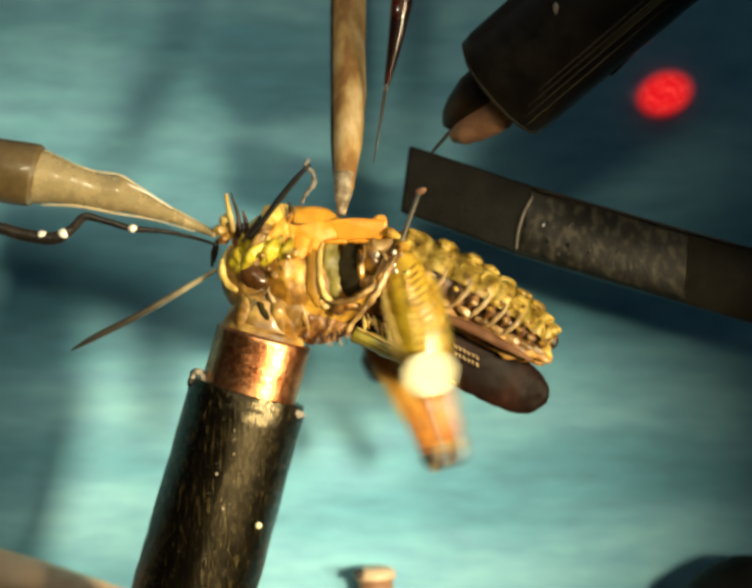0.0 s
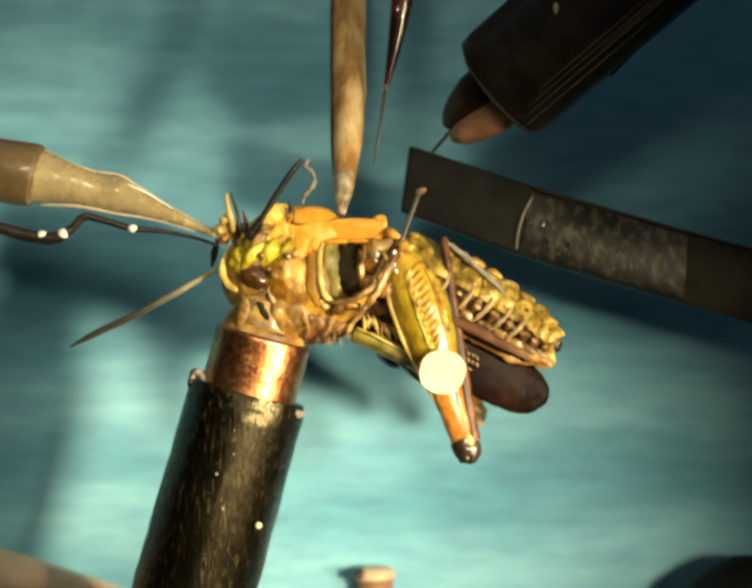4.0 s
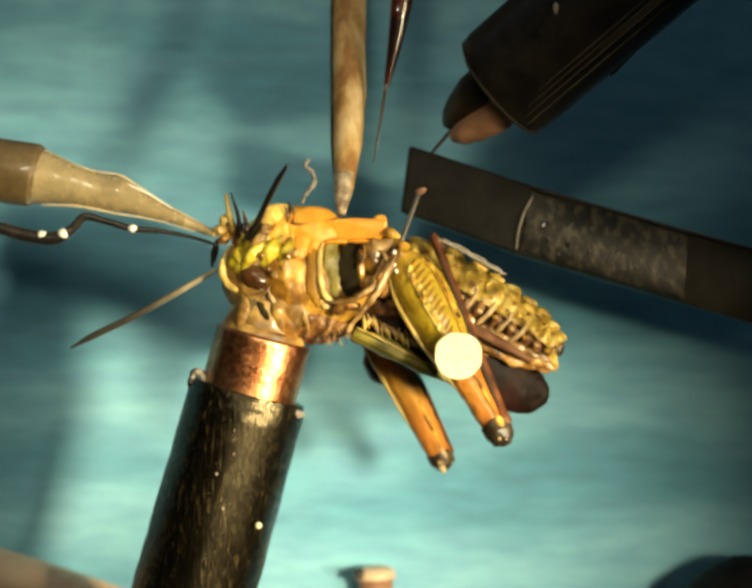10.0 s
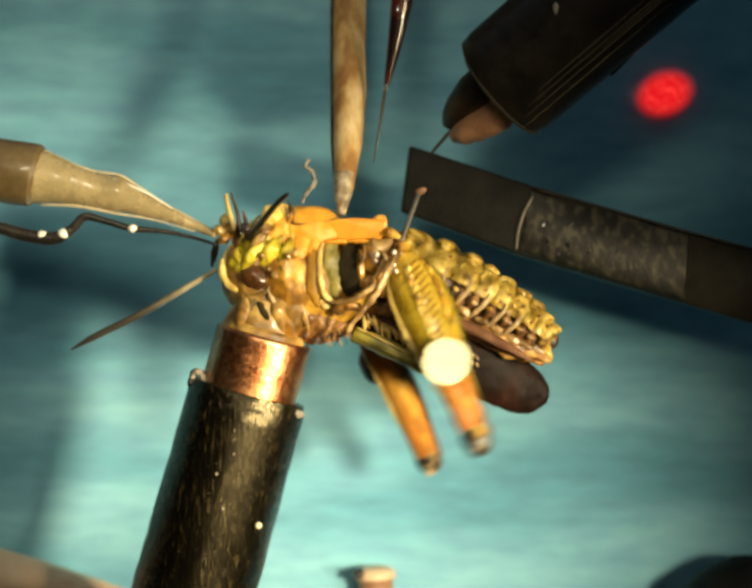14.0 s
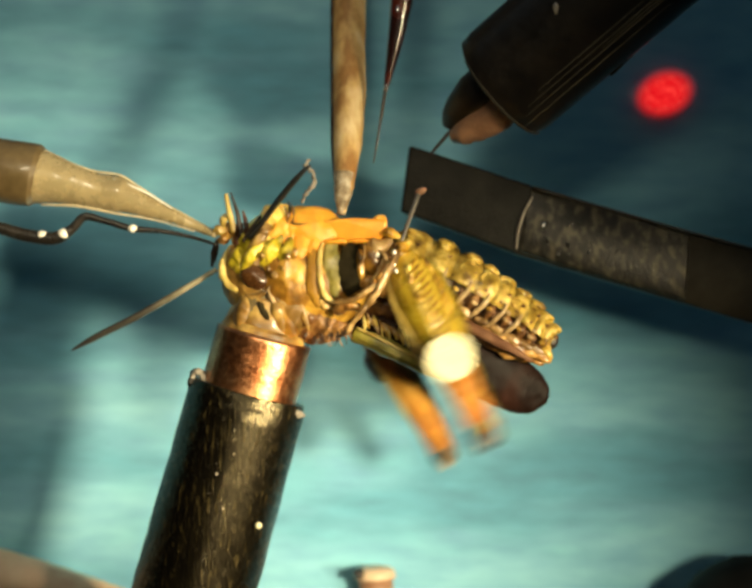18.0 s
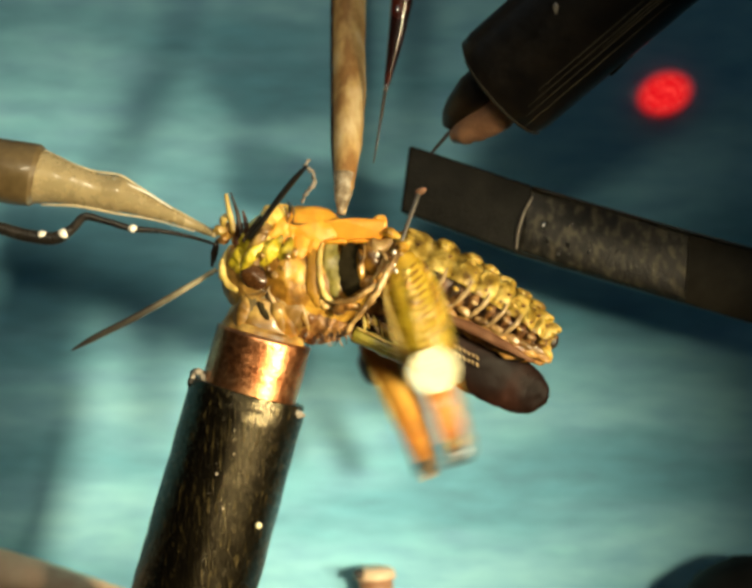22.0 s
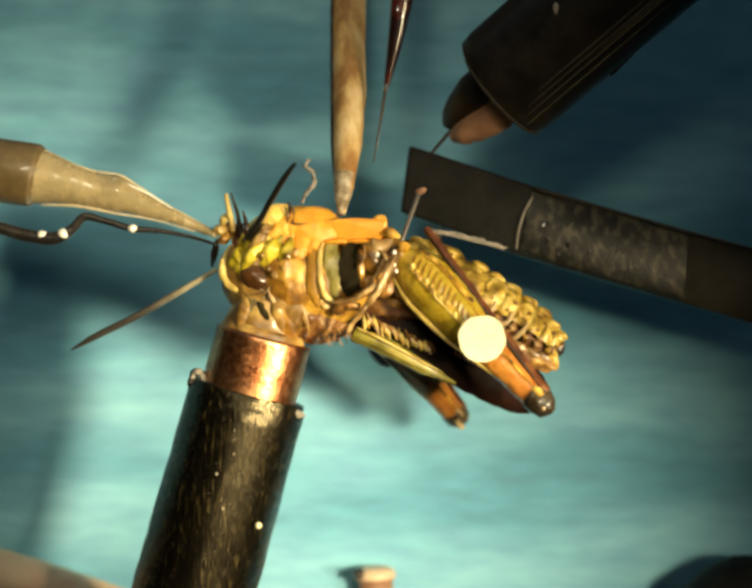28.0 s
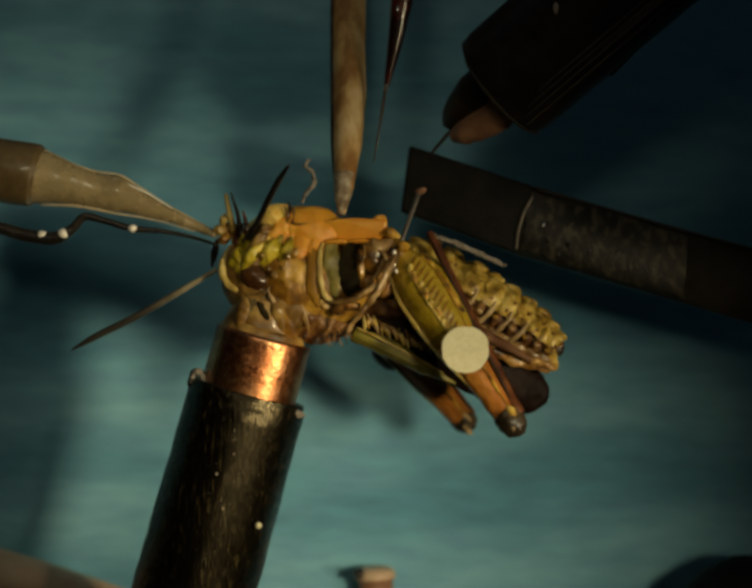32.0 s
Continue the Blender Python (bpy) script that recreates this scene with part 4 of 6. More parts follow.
# ---- what moves ----
def motions():
    def at_locust(x, y, d):
        return at(x, y, d) - locust.location

    def knee(angle, lean):
        return (swing(at_locust(841, 537, -60), angle, lean) @ Vector((408 * U, -6 * U, 24 * U)))

    def thigh(angle, lean):
        return swing(at_locust(841, 537, -60), angle, lean)

    def distant(angle, lean):
        return swing(at_locust(757, 640, 95), angle, lean)

    def shin(angle, lean, x, y, d):
        way = at_locust(x, y, d) - knee(angle, lean)
        return swing(knee(angle, lean), math.degrees(math.atan2(way.z, way.x)), -math.degrees(math.atan2(way.y, math.hypot(way.x, way.z))))

    walk(near_thigh, [
        (0.0, thigh(-77.6, 6.0)), (0.033, thigh(-70.8, 6.0)), (0.067, thigh(-84.0, 6.0)), (0.1, thigh(-77.3, 6.0)), (0.133, thigh(-70.5, 6.0)), (0.2, thigh(-61.9, 22.0)),
        (0.3, thigh(-60.8, 22.0)), (0.367, thigh(-77.7, 20.0)), (0.4, thigh(-64.2, 20.0)), (0.433, thigh(-50.6, 20.0)), (0.467, thigh(-62.5, 22.0)), (0.5, thigh(-59.2, 22.0)),
        (0.533, thigh(-55.8, 22.0)), (0.567, thigh(-86.0, 8.0)), (0.6, thigh(-77.5, 8.0)), (0.633, thigh(-69.1, 8.0)), (0.667, thigh(-88.0, 8.0)), (0.7, thigh(-77.9, 8.0)),
        (0.733, thigh(-67.7, 8.0)), (0.767, thigh(-69.2, 18.0)), (0.8, thigh(-66.5, 18.0)), (0.833, thigh(-63.8, 18.0)), (0.867, thigh(-76.2, 14.0)), (0.9, thigh(-71.1, 14.0)),
        (0.933, thigh(-66.0, 14.0)), (1.0, thigh(-67.5, 18.0)), (1.1, thigh(-69.0, 16.0)), (1.167, thigh(-69.6, 20.0)), (1.2, thigh(-64.6, 20.0)), (1.233, thigh(-59.5, 20.0)),
        (1.3, thigh(-63.4, 22.0)), (1.367, thigh(-84.2, 8.0)), (1.4, thigh(-75.8, 8.0)), (1.433, thigh(-67.3, 8.0)), (1.467, thigh(-85.7, 6.0)), (1.5, thigh(-77.3, 6.0)),
        (1.533, thigh(-68.8, 6.0)), (1.6, thigh(-62.8, 20.0)), (1.7, thigh(-68.8, 16.0)), (1.767, thigh(-84.4, 18.0)), (1.8, thigh(-64.1, 18.0)), (1.833, thigh(-43.9, 18.0)),
        (1.867, thigh(-67.3, 20.0)), (1.9, thigh(-62.2, 20.0)), (1.933, thigh(-57.2, 20.0)), (1.967, thigh(-91.1, 8.0)), (2.0, thigh(-77.5, 8.0)), (2.033, thigh(-64.0, 8.0)),
        (2.067, thigh(-95.1, 4.0)), (2.1, thigh(-81.5, 4.0)), (2.133, thigh(-68.0, 4.0)), (2.2, thigh(-66.6, 18.0)), (2.267, thigh(-71.4, 18.0)), (2.3, thigh(-68.6, 18.0)),
        (2.333, thigh(-65.9, 18.0)), (2.4, thigh(-66.4, 18.0)), (2.5, thigh(-68.5, 18.0)), (2.567, thigh(-87.1, 12.0)), (2.6, thigh(-75.3, 12.0)), (2.633, thigh(-63.4, 12.0)),
        (2.667, thigh(-76.1, 16.0)), (2.7, thigh(-67.7, 16.0)), (2.733, thigh(-59.2, 16.0)), (2.767, thigh(-79.0, 12.0)), (2.8, thigh(-72.2, 12.0)), (2.833, thigh(-65.5, 12.0)),
        (2.9, thigh(-72.1, 8.0)), (3.0, thigh(-71.9, 6.0)), (3.2, thigh(-74.2, 0.0)), (3.5, thigh(-74.9, 0.0)), (5.5, thigh(-53.6, 20.0)), (6.0, thigh(-55.7, 20.0)),
        (6.5, thigh(-56.9, 20.0)), (7.0, thigh(-59.0, 20.0)), (8.0, thigh(-59.9, 18.0)), (9.0, thigh(-60.9, 18.0)), (10.0, thigh(-61.7, 16.0)), (11.0, thigh(-62.0, 16.0)),
        (12.0, thigh(-62.6, 16.0)), (12.2, thigh(-62.1, 16.0)), (12.3, thigh(-65.2, 14.0)), (12.4, thigh(-66.9, 12.0)), (12.5, thigh(-67.0, 12.0)), (12.6, thigh(-66.5, 14.0)),
        (12.8, thigh(-65.6, 18.0)), (13.0, thigh(-65.7, 18.0)), (13.1, thigh(-66.6, 18.0)), (13.2, thigh(-62.7, 18.0)), (13.267, thigh(-67.1, 18.0)), (13.3, thigh(-64.4, 18.0)),
        (13.333, thigh(-61.7, 18.0)), (13.4, thigh(-62.0, 20.0)), (13.5, thigh(-64.4, 20.0)), (13.567, thigh(-67.5, 18.0)), (13.6, thigh(-64.1, 18.0)), (13.633, thigh(-60.7, 18.0)),
        (13.7, thigh(-61.7, 20.0)), (13.767, thigh(-73.7, 16.0)), (13.8, thigh(-70.3, 16.0)), (13.833, thigh(-66.9, 16.0)), (13.867, thigh(-70.8, 18.0)), (13.9, thigh(-65.7, 18.0)),
        (13.933, thigh(-60.6, 18.0)), (13.967, thigh(-71.8, 16.0)), (14.0, thigh(-68.4, 16.0)), (14.033, thigh(-65.0, 16.0)), (14.067, thigh(-71.1, 16.0)), (14.1, thigh(-68.4, 16.0)),
        (14.133, thigh(-65.7, 16.0)), (14.2, thigh(-65.0, 18.0)), (14.267, thigh(-69.1, 16.0)), (14.3, thigh(-66.4, 16.0)), (14.333, thigh(-63.7, 16.0)), (14.4, thigh(-63.1, 18.0)),
        (14.5, thigh(-65.0, 18.0)), (14.567, thigh(-71.1, 16.0)), (14.6, thigh(-68.4, 16.0)), (14.633, thigh(-65.7, 16.0)), (14.667, thigh(-67.3, 18.0)), (14.7, thigh(-64.1, 18.0)),
        (14.733, thigh(-60.9, 18.0)), (14.767, thigh(-69.1, 16.0)), (14.8, thigh(-66.4, 16.0)), (14.833, thigh(-63.7, 16.0)), (14.9, thigh(-61.7, 20.0)), (15.0, thigh(-63.1, 18.0)),
        (15.067, thigh(-69.1, 16.0)), (15.1, thigh(-66.4, 16.0)), (15.133, thigh(-63.7, 16.0)), (15.2, thigh(-65.0, 18.0)), (15.267, thigh(-69.1, 16.0)), (15.3, thigh(-66.4, 16.0)),
        (15.333, thigh(-63.7, 16.0)), (15.4, thigh(-65.0, 18.0)), (15.467, thigh(-71.6, 16.0)), (15.5, thigh(-68.4, 16.0)), (15.533, thigh(-65.2, 16.0)), (15.6, thigh(-62.7, 18.0)),
        (15.7, thigh(-65.0, 18.0)), (15.767, thigh(-68.9, 18.0)), (15.8, thigh(-65.7, 18.0)), (15.833, thigh(-62.5, 18.0)), (16.5, thigh(-65.8, 16.0)), (16.6, thigh(-65.8, 16.0)),
        (16.7, thigh(-65.8, 16.0)), (16.8, thigh(-65.9, 16.0)), (16.9, thigh(-65.4, 16.0)), (16.967, thigh(-76.2, 12.0)), (17.0, thigh(-70.8, 12.0)), (17.033, thigh(-65.4, 12.0)),
        (17.067, thigh(-75.5, 16.0)), (17.1, thigh(-67.0, 16.0)), (17.133, thigh(-58.6, 16.0)), (17.167, thigh(-77.0, 16.0)), (17.2, thigh(-70.2, 16.0)), (17.233, thigh(-63.4, 16.0)),
        (17.267, thigh(-78.5, 14.0)), (17.3, thigh(-70.0, 14.0)), (17.333, thigh(-61.6, 14.0)), (17.367, thigh(-70.5, 16.0)), (17.4, thigh(-67.8, 16.0)), (17.433, thigh(-65.1, 16.0)),
        (17.467, thigh(-75.3, 12.0)), (17.5, thigh(-71.2, 12.0)), (17.533, thigh(-67.2, 12.0)), (17.6, thigh(-66.8, 16.0)), (17.667, thigh(-74.5, 16.0)), (17.7, thigh(-70.5, 16.0)),
        (17.733, thigh(-66.4, 16.0)), (17.8, thigh(-64.6, 18.0)), (17.9, thigh(-66.4, 18.0)), (17.967, thigh(-72.7, 18.0)), (18.0, thigh(-65.9, 18.0)), (18.033, thigh(-59.2, 18.0)),
        (18.1, thigh(-69.8, 18.0)), (18.2, thigh(-67.6, 16.0)), (18.267, thigh(-75.5, 16.0)), (18.3, thigh(-70.5, 16.0)), (18.333, thigh(-65.4, 16.0)), (18.4, thigh(-64.7, 20.0)),
        (18.5, thigh(-68.4, 14.0)), (18.6, thigh(-69.6, 10.0)), (18.7, thigh(-69.3, 14.0)), (18.767, thigh(-71.2, 14.0)), (18.8, thigh(-68.5, 14.0)), (18.833, thigh(-65.8, 14.0)),
        (18.9, thigh(-69.6, 14.0)), (18.967, thigh(-82.2, 10.0)), (19.0, thigh(-73.8, 10.0)), (19.033, thigh(-65.3, 10.0)), (19.067, thigh(-70.9, 18.0)), (19.1, thigh(-66.9, 18.0)),
        (19.133, thigh(-62.8, 18.0)), (19.167, thigh(-77.7, 8.0)), (19.2, thigh(-72.6, 8.0)), (19.233, thigh(-67.6, 8.0)), (19.267, thigh(-76.7, 12.0)), (19.3, thigh(-69.9, 12.0)),
        (19.333, thigh(-63.1, 12.0)), (19.367, thigh(-73.4, 14.0)), (19.4, thigh(-69.3, 14.0)), (19.433, thigh(-65.3, 14.0)), (19.467, thigh(-77.3, 8.0)), (19.5, thigh(-73.2, 8.0)),
        (19.533, thigh(-69.2, 8.0)), (19.6, thigh(-65.3, 20.0)), (19.7, thigh(-64.8, 18.0)), (19.767, thigh(-63.0, 24.0)), (19.8, thigh(-56.2, 24.0)), (19.833, thigh(-49.5, 24.0)),
        (19.867, thigh(-60.4, 24.0)), (19.9, thigh(-57.0, 24.0)), (19.933, thigh(-53.6, 24.0)), (19.967, thigh(-86.6, 6.0)), (20.0, thigh(-74.8, 6.0)), (20.033, thigh(-63.0, 6.0)),
        (20.067, thigh(-76.0, 18.0)), (20.1, thigh(-65.9, 18.0)), (20.133, thigh(-55.7, 18.0)), (20.167, thigh(-85.2, 8.0)), (20.2, thigh(-75.0, 8.0)), (20.233, thigh(-64.9, 8.0)),
        (20.267, thigh(-85.1, 6.0)), (20.3, thigh(-76.6, 6.0)), (20.333, thigh(-68.1, 6.0)), (20.4, thigh(-67.5, 16.0)), (20.467, thigh(-74.0, 14.0)), (20.5, thigh(-69.9, 14.0)),
        (20.533, thigh(-65.8, 14.0)), (20.6, thigh(-66.5, 16.0)), (20.7, thigh(-67.5, 16.0)), (20.767, thigh(-66.8, 18.0)), (20.8, thigh(-64.1, 18.0)), (20.833, thigh(-61.4, 18.0)),
        (20.9, thigh(-66.0, 18.0)), (20.967, thigh(-83.7, 12.0)), (21.0, thigh(-73.6, 12.0)), (21.033, thigh(-63.4, 12.0)), (21.067, thigh(-85.4, 14.0)), (21.1, thigh(-70.2, 14.0)),
        (21.133, thigh(-55.0, 14.0)), (21.167, thigh(-74.7, 14.0)), (21.2, thigh(-69.6, 14.0)), (21.233, thigh(-64.5, 14.0)), (21.267, thigh(-89.6, 8.0)), (21.3, thigh(-76.0, 8.0)),
        (21.333, thigh(-62.5, 8.0)), (21.4, thigh(-64.6, 18.0)), (21.5, thigh(-67.4, 16.0)), (21.6, thigh(-62.0, 22.0)), (21.7, thigh(-62.6, 20.0)), (21.767, thigh(-89.3, 8.0)),
        (21.8, thigh(-75.8, 8.0)), (21.833, thigh(-62.3, 8.0)), (21.867, thigh(-72.9, 16.0)), (21.9, thigh(-67.8, 16.0)), (21.933, thigh(-62.7, 16.0)), (21.967, thigh(-82.2, 10.0)),
        (22.0, thigh(-75.5, 10.0)), (22.033, thigh(-68.7, 10.0)), (22.067, thigh(-85.2, 4.0)), (22.1, thigh(-78.5, 4.0)), (22.133, thigh(-71.7, 4.0)), (22.2, thigh(-69.4, 14.0)),
        (22.3, thigh(-69.6, 14.0)), (22.4, thigh(-63.6, 20.0)), (22.467, thigh(-62.9, 24.0)), (22.5, thigh(-60.2, 24.0)), (22.533, thigh(-57.5, 24.0)), (22.567, thigh(-88.7, 6.0)),
        (22.6, thigh(-76.9, 6.0)), (22.633, thigh(-65.0, 6.0)), (22.667, thigh(-83.7, 18.0)), (22.7, thigh(-70.2, 18.0)), (22.733, thigh(-56.7, 18.0)), (22.767, thigh(-72.4, 14.0)),
        (22.8, thigh(-69.0, 14.0)), (22.833, thigh(-65.6, 14.0)), (22.867, thigh(-87.6, 10.0)), (22.9, thigh(-74.1, 10.0)), (22.933, thigh(-60.6, 10.0)), (23.0, thigh(-63.8, 20.0)),
        (23.1, thigh(-63.6, 20.0)), (23.167, thigh(-73.0, 20.0)), (23.2, thigh(-62.9, 20.0)), (23.233, thigh(-52.7, 20.0)), (23.3, thigh(-64.9, 20.0)), (23.367, thigh(-89.0, 4.0)),
        (23.4, thigh(-80.6, 4.0)), (23.433, thigh(-72.1, 4.0)), (23.467, thigh(-82.1, 16.0)), (23.5, thigh(-70.3, 16.0)), (23.533, thigh(-58.4, 16.0)), (23.567, thigh(-72.3, 14.0)),
        (23.6, thigh(-69.6, 14.0)), (23.633, thigh(-66.9, 14.0)), (23.667, thigh(-74.5, 14.0)), (23.7, thigh(-70.5, 14.0)), (23.733, thigh(-66.4, 14.0)), (23.8, thigh(-62.5, 22.0)),
        (23.9, thigh(-62.3, 22.0)), (23.967, thigh(-96.2, 12.0)), (24.0, thigh(-74.2, 12.0)), (24.033, thigh(-52.3, 12.0)), (24.067, thigh(-80.7, 20.0)), (24.1, thigh(-65.4, 20.0)),
        (24.133, thigh(-50.2, 20.0)), (24.167, thigh(-74.6, 14.0)), (24.2, thigh(-69.5, 14.0)), (24.233, thigh(-64.5, 14.0)), (24.267, thigh(-88.8, 8.0)), (24.3, thigh(-73.6, 8.0)),
        (24.333, thigh(-58.4, 8.0)), (24.4, thigh(-64.2, 20.0)), (24.5, thigh(-66.2, 18.0)), (24.567, thigh(-67.9, 24.0)), (24.6, thigh(-59.5, 24.0)), (24.633, thigh(-51.0, 24.0)),
        (24.7, thigh(-62.2, 20.0)), (24.767, thigh(-85.1, 6.0)), (24.8, thigh(-78.3, 6.0)), (24.833, thigh(-71.6, 6.0)), (24.867, thigh(-93.7, 8.0)), (24.9, thigh(-76.8, 8.0)),
        (24.933, thigh(-59.9, 8.0)), (24.967, thigh(-71.5, 14.0)), (25.0, thigh(-68.2, 14.0)), (25.033, thigh(-64.8, 14.0)), (25.067, thigh(-86.5, 8.0)), (25.1, thigh(-74.6, 8.0)),
        (25.133, thigh(-62.8, 8.0)), (25.2, thigh(-65.9, 18.0)), (25.3, thigh(-66.7, 16.0)), (25.367, thigh(-76.2, 18.0)), (25.4, thigh(-66.1, 18.0)), (25.433, thigh(-55.9, 18.0)),
        (25.5, thigh(-61.9, 22.0)), (25.567, thigh(-72.9, 18.0)), (25.6, thigh(-66.1, 18.0)), (25.633, thigh(-59.2, 18.0)), (25.7, thigh(-66.2, 18.0)), (25.8, thigh(-65.9, 18.0)),
        (25.867, thigh(-74.6, 14.0)), (25.9, thigh(-69.5, 14.0)), (25.933, thigh(-64.5, 14.0)), (26.0, thigh(-64.2, 20.0)), (26.067, thigh(-80.5, 8.0)), (26.1, thigh(-73.6, 8.0)),
        (26.133, thigh(-66.8, 8.0)), (26.2, thigh(-62.2, 20.0)), (26.267, thigh(-83.6, 8.0)), (26.3, thigh(-76.8, 8.0)), (26.333, thigh(-69.9, 8.0)), (26.4, thigh(-61.9, 22.0)),
        (27.5, thigh(-44.2, 18.0)), (27.6, thigh(-44.7, 18.0)), (28.0, thigh(-47.0, 16.0)), (28.5, thigh(-48.0, 16.0)), (29.0, thigh(-49.8, 18.0)), (29.5, thigh(-52.4, 18.0)),
        (30.0, thigh(-53.6, 18.0)), (30.5, thigh(-54.3, 20.0)), (31.0, thigh(-55.5, 18.0)), (31.4, thigh(-56.5, 18.0)), (31.7, thigh(-57.0, 18.0)), (32.0, thigh(-57.1, 18.0)),
    ])
    walk(far_thigh, [
        (0.0, distant(-63.6, -23.3)), (0.033, distant(-68.3, -23.3)), (0.067, distant(-58.9, -23.3)), (0.1, distant(-63.6, -23.3)), (0.133, distant(-68.3, -23.3)), (0.2, distant(-55.9, -21.0)),
        (0.3, distant(-49.5, -19.7)), (0.367, distant(-40.5, -20.9)), (0.4, distant(-50.0, -20.9)), (0.433, distant(-59.5, -20.9)), (0.467, distant(-44.1, -21.0)), (0.5, distant(-46.5, -21.0)),
        (0.533, distant(-48.9, -21.0)), (0.567, distant(-58.0, -18.9)), (0.6, distant(-63.9, -18.9)), (0.633, distant(-69.8, -18.9)), (0.667, distant(-58.6, -19.1)), (0.7, distant(-65.7, -19.1)),
        (0.733, distant(-72.8, -19.1)), (0.767, distant(-58.4, -20.1)), (0.8, distant(-60.2, -20.1)), (0.833, distant(-62.1, -20.1)), (0.867, distant(-59.2, -19.5)), (0.9, distant(-62.8, -19.5)),
        (0.933, distant(-66.3, -19.5)), (1.0, distant(-69.5, -14.4)), (1.1, distant(-69.1, -15.7)), (1.167, distant(-62.2, -21.9)), (1.2, distant(-65.7, -21.9)), (1.233, distant(-69.3, -21.9)),
        (1.3, distant(-61.8, -20.3)), (1.367, distant(-54.2, -18.3)), (1.4, distant(-60.1, -18.3)), (1.433, distant(-66.0, -18.3)), (1.467, distant(-55.0, -19.6)), (1.5, distant(-60.9, -19.6)),
        (1.533, distant(-66.8, -19.6)), (1.6, distant(-50.0, -20.9)), (1.7, distant(-60.9, -19.6)), (1.767, distant(-38.4, -22.3)), (1.8, distant(-52.6, -22.3)), (1.833, distant(-66.8, -22.3)),
        (1.867, distant(-46.8, -21.7)), (1.9, distant(-50.4, -21.7)), (1.933, distant(-53.9, -21.7)), (1.967, distant(-53.1, -22.0)), (2.0, distant(-62.5, -22.0)), (2.033, distant(-72.0, -22.0)),
        (2.067, distant(-59.0, -24.0)), (2.1, distant(-68.4, -24.0)), (2.133, distant(-77.9, -24.0)), (2.2, distant(-63.5, -16.6)), (2.267, distant(-63.1, -18.8)), (2.3, distant(-64.9, -18.8)),
        (2.333, distant(-66.8, -18.8)), (2.4, distant(-65.4, -23.4)), (2.5, distant(-67.0, -25.0)), (2.567, distant(-56.6, -23.5)), (2.6, distant(-64.9, -23.5)), (2.633, distant(-73.2, -23.5)),
        (2.667, distant(-61.3, -27.8)), (2.7, distant(-67.2, -27.8)), (2.733, distant(-73.1, -27.8)), (2.767, distant(-61.0, -21.9)), (2.8, distant(-65.7, -21.9)), (2.833, distant(-70.4, -21.9)),
        (2.9, distant(-63.8, -22.2)), (3.0, distant(-61.8, -20.6)), (3.1, distant(-63.2, -21.0)), (3.2, distant(-45.0, -40.0)), (3.4, distant(-42.0, -34.0)), (3.5, distant(-42.5, -31.5)), (4.4, distant(-46.0, -31.0)), (5.5, distant(-63.8, -22.2)), (6.0, distant(-63.4, -21.7)),
        (6.5, distant(-63.2, -21.5)), (7.0, distant(-63.0, -21.2)), (8.0, distant(-63.0, -21.2)), (9.0, distant(-63.0, -21.2)), (10.0, distant(-62.8, -20.9)), (11.0, distant(-62.8, -20.9)),
        (12.0, distant(-62.5, -20.6)), (12.2, distant(-62.5, -20.6)), (12.3, distant(-64.8, -21.4)), (12.4, distant(-63.8, -20.9)), (12.5, distant(-63.0, -19.8)), (12.6, distant(-62.7, -17.0)),
        (12.8, distant(-63.0, -22.5)), (13.0, distant(-65.2, -23.2)), (13.1, distant(-65.0, -23.0)), (13.2, distant(-65.1, -24.9)), (13.267, distant(-63.0, -23.5)), (13.3, distant(-64.9, -23.5)),
        (13.333, distant(-66.8, -23.5)), (13.4, distant(-64.9, -22.2)), (13.5, distant(-64.7, -22.0)), (13.567, distant(-63.3, -24.9)), (13.6, distant(-65.7, -24.9)), (13.633, distant(-68.0, -24.9)),
        (13.7, distant(-63.7, -25.2)), (13.767, distant(-65.6, -26.4)), (13.8, distant(-68.0, -26.4)), (13.833, distant(-70.4, -26.4)), (13.867, distant(-64.2, -26.2)), (13.9, distant(-67.8, -26.2)),
        (13.933, distant(-71.3, -26.2)), (13.967, distant(-64.5, -22.5)), (14.0, distant(-66.9, -22.5)), (14.033, distant(-69.3, -22.5)), (14.067, distant(-66.1, -23.6)), (14.1, distant(-68.0, -23.6)),
        (14.133, distant(-69.9, -23.6)), (14.2, distant(-66.9, -22.5)), (14.267, distant(-65.5, -21.1)), (14.3, distant(-67.4, -21.1)), (14.333, distant(-69.3, -21.1)), (14.4, distant(-66.9, -22.5)),
        (14.5, distant(-67.1, -22.7)), (14.567, distant(-66.1, -23.6)), (14.6, distant(-68.0, -23.6)), (14.633, distant(-69.9, -23.6)), (14.667, distant(-63.4, -24.9)), (14.7, distant(-65.7, -24.9)),
        (14.733, distant(-67.9, -24.9)), (14.767, distant(-65.5, -21.1)), (14.8, distant(-67.4, -21.1)), (14.833, distant(-69.3, -21.1)), (14.9, distant(-63.7, -25.2)), (15.0, distant(-66.9, -22.5)),
        (15.067, distant(-65.5, -21.1)), (15.1, distant(-67.4, -21.1)), (15.133, distant(-69.3, -21.1)), (15.2, distant(-67.1, -22.7)), (15.267, distant(-65.5, -21.1)), (15.3, distant(-67.4, -21.1)),
        (15.333, distant(-69.3, -21.1)), (15.4, distant(-66.9, -22.5)), (15.467, distant(-64.7, -22.5)), (15.5, distant(-66.9, -22.5)), (15.533, distant(-69.1, -22.5)), (15.6, distant(-65.1, -24.9)),
        (15.7, distant(-67.1, -22.7)), (15.767, distant(-65.5, -26.2)), (15.8, distant(-67.8, -26.2)), (15.833, distant(-70.0, -26.2)), (16.5, distant(-63.0, -21.2)), (16.6, distant(-63.9, -21.7)),
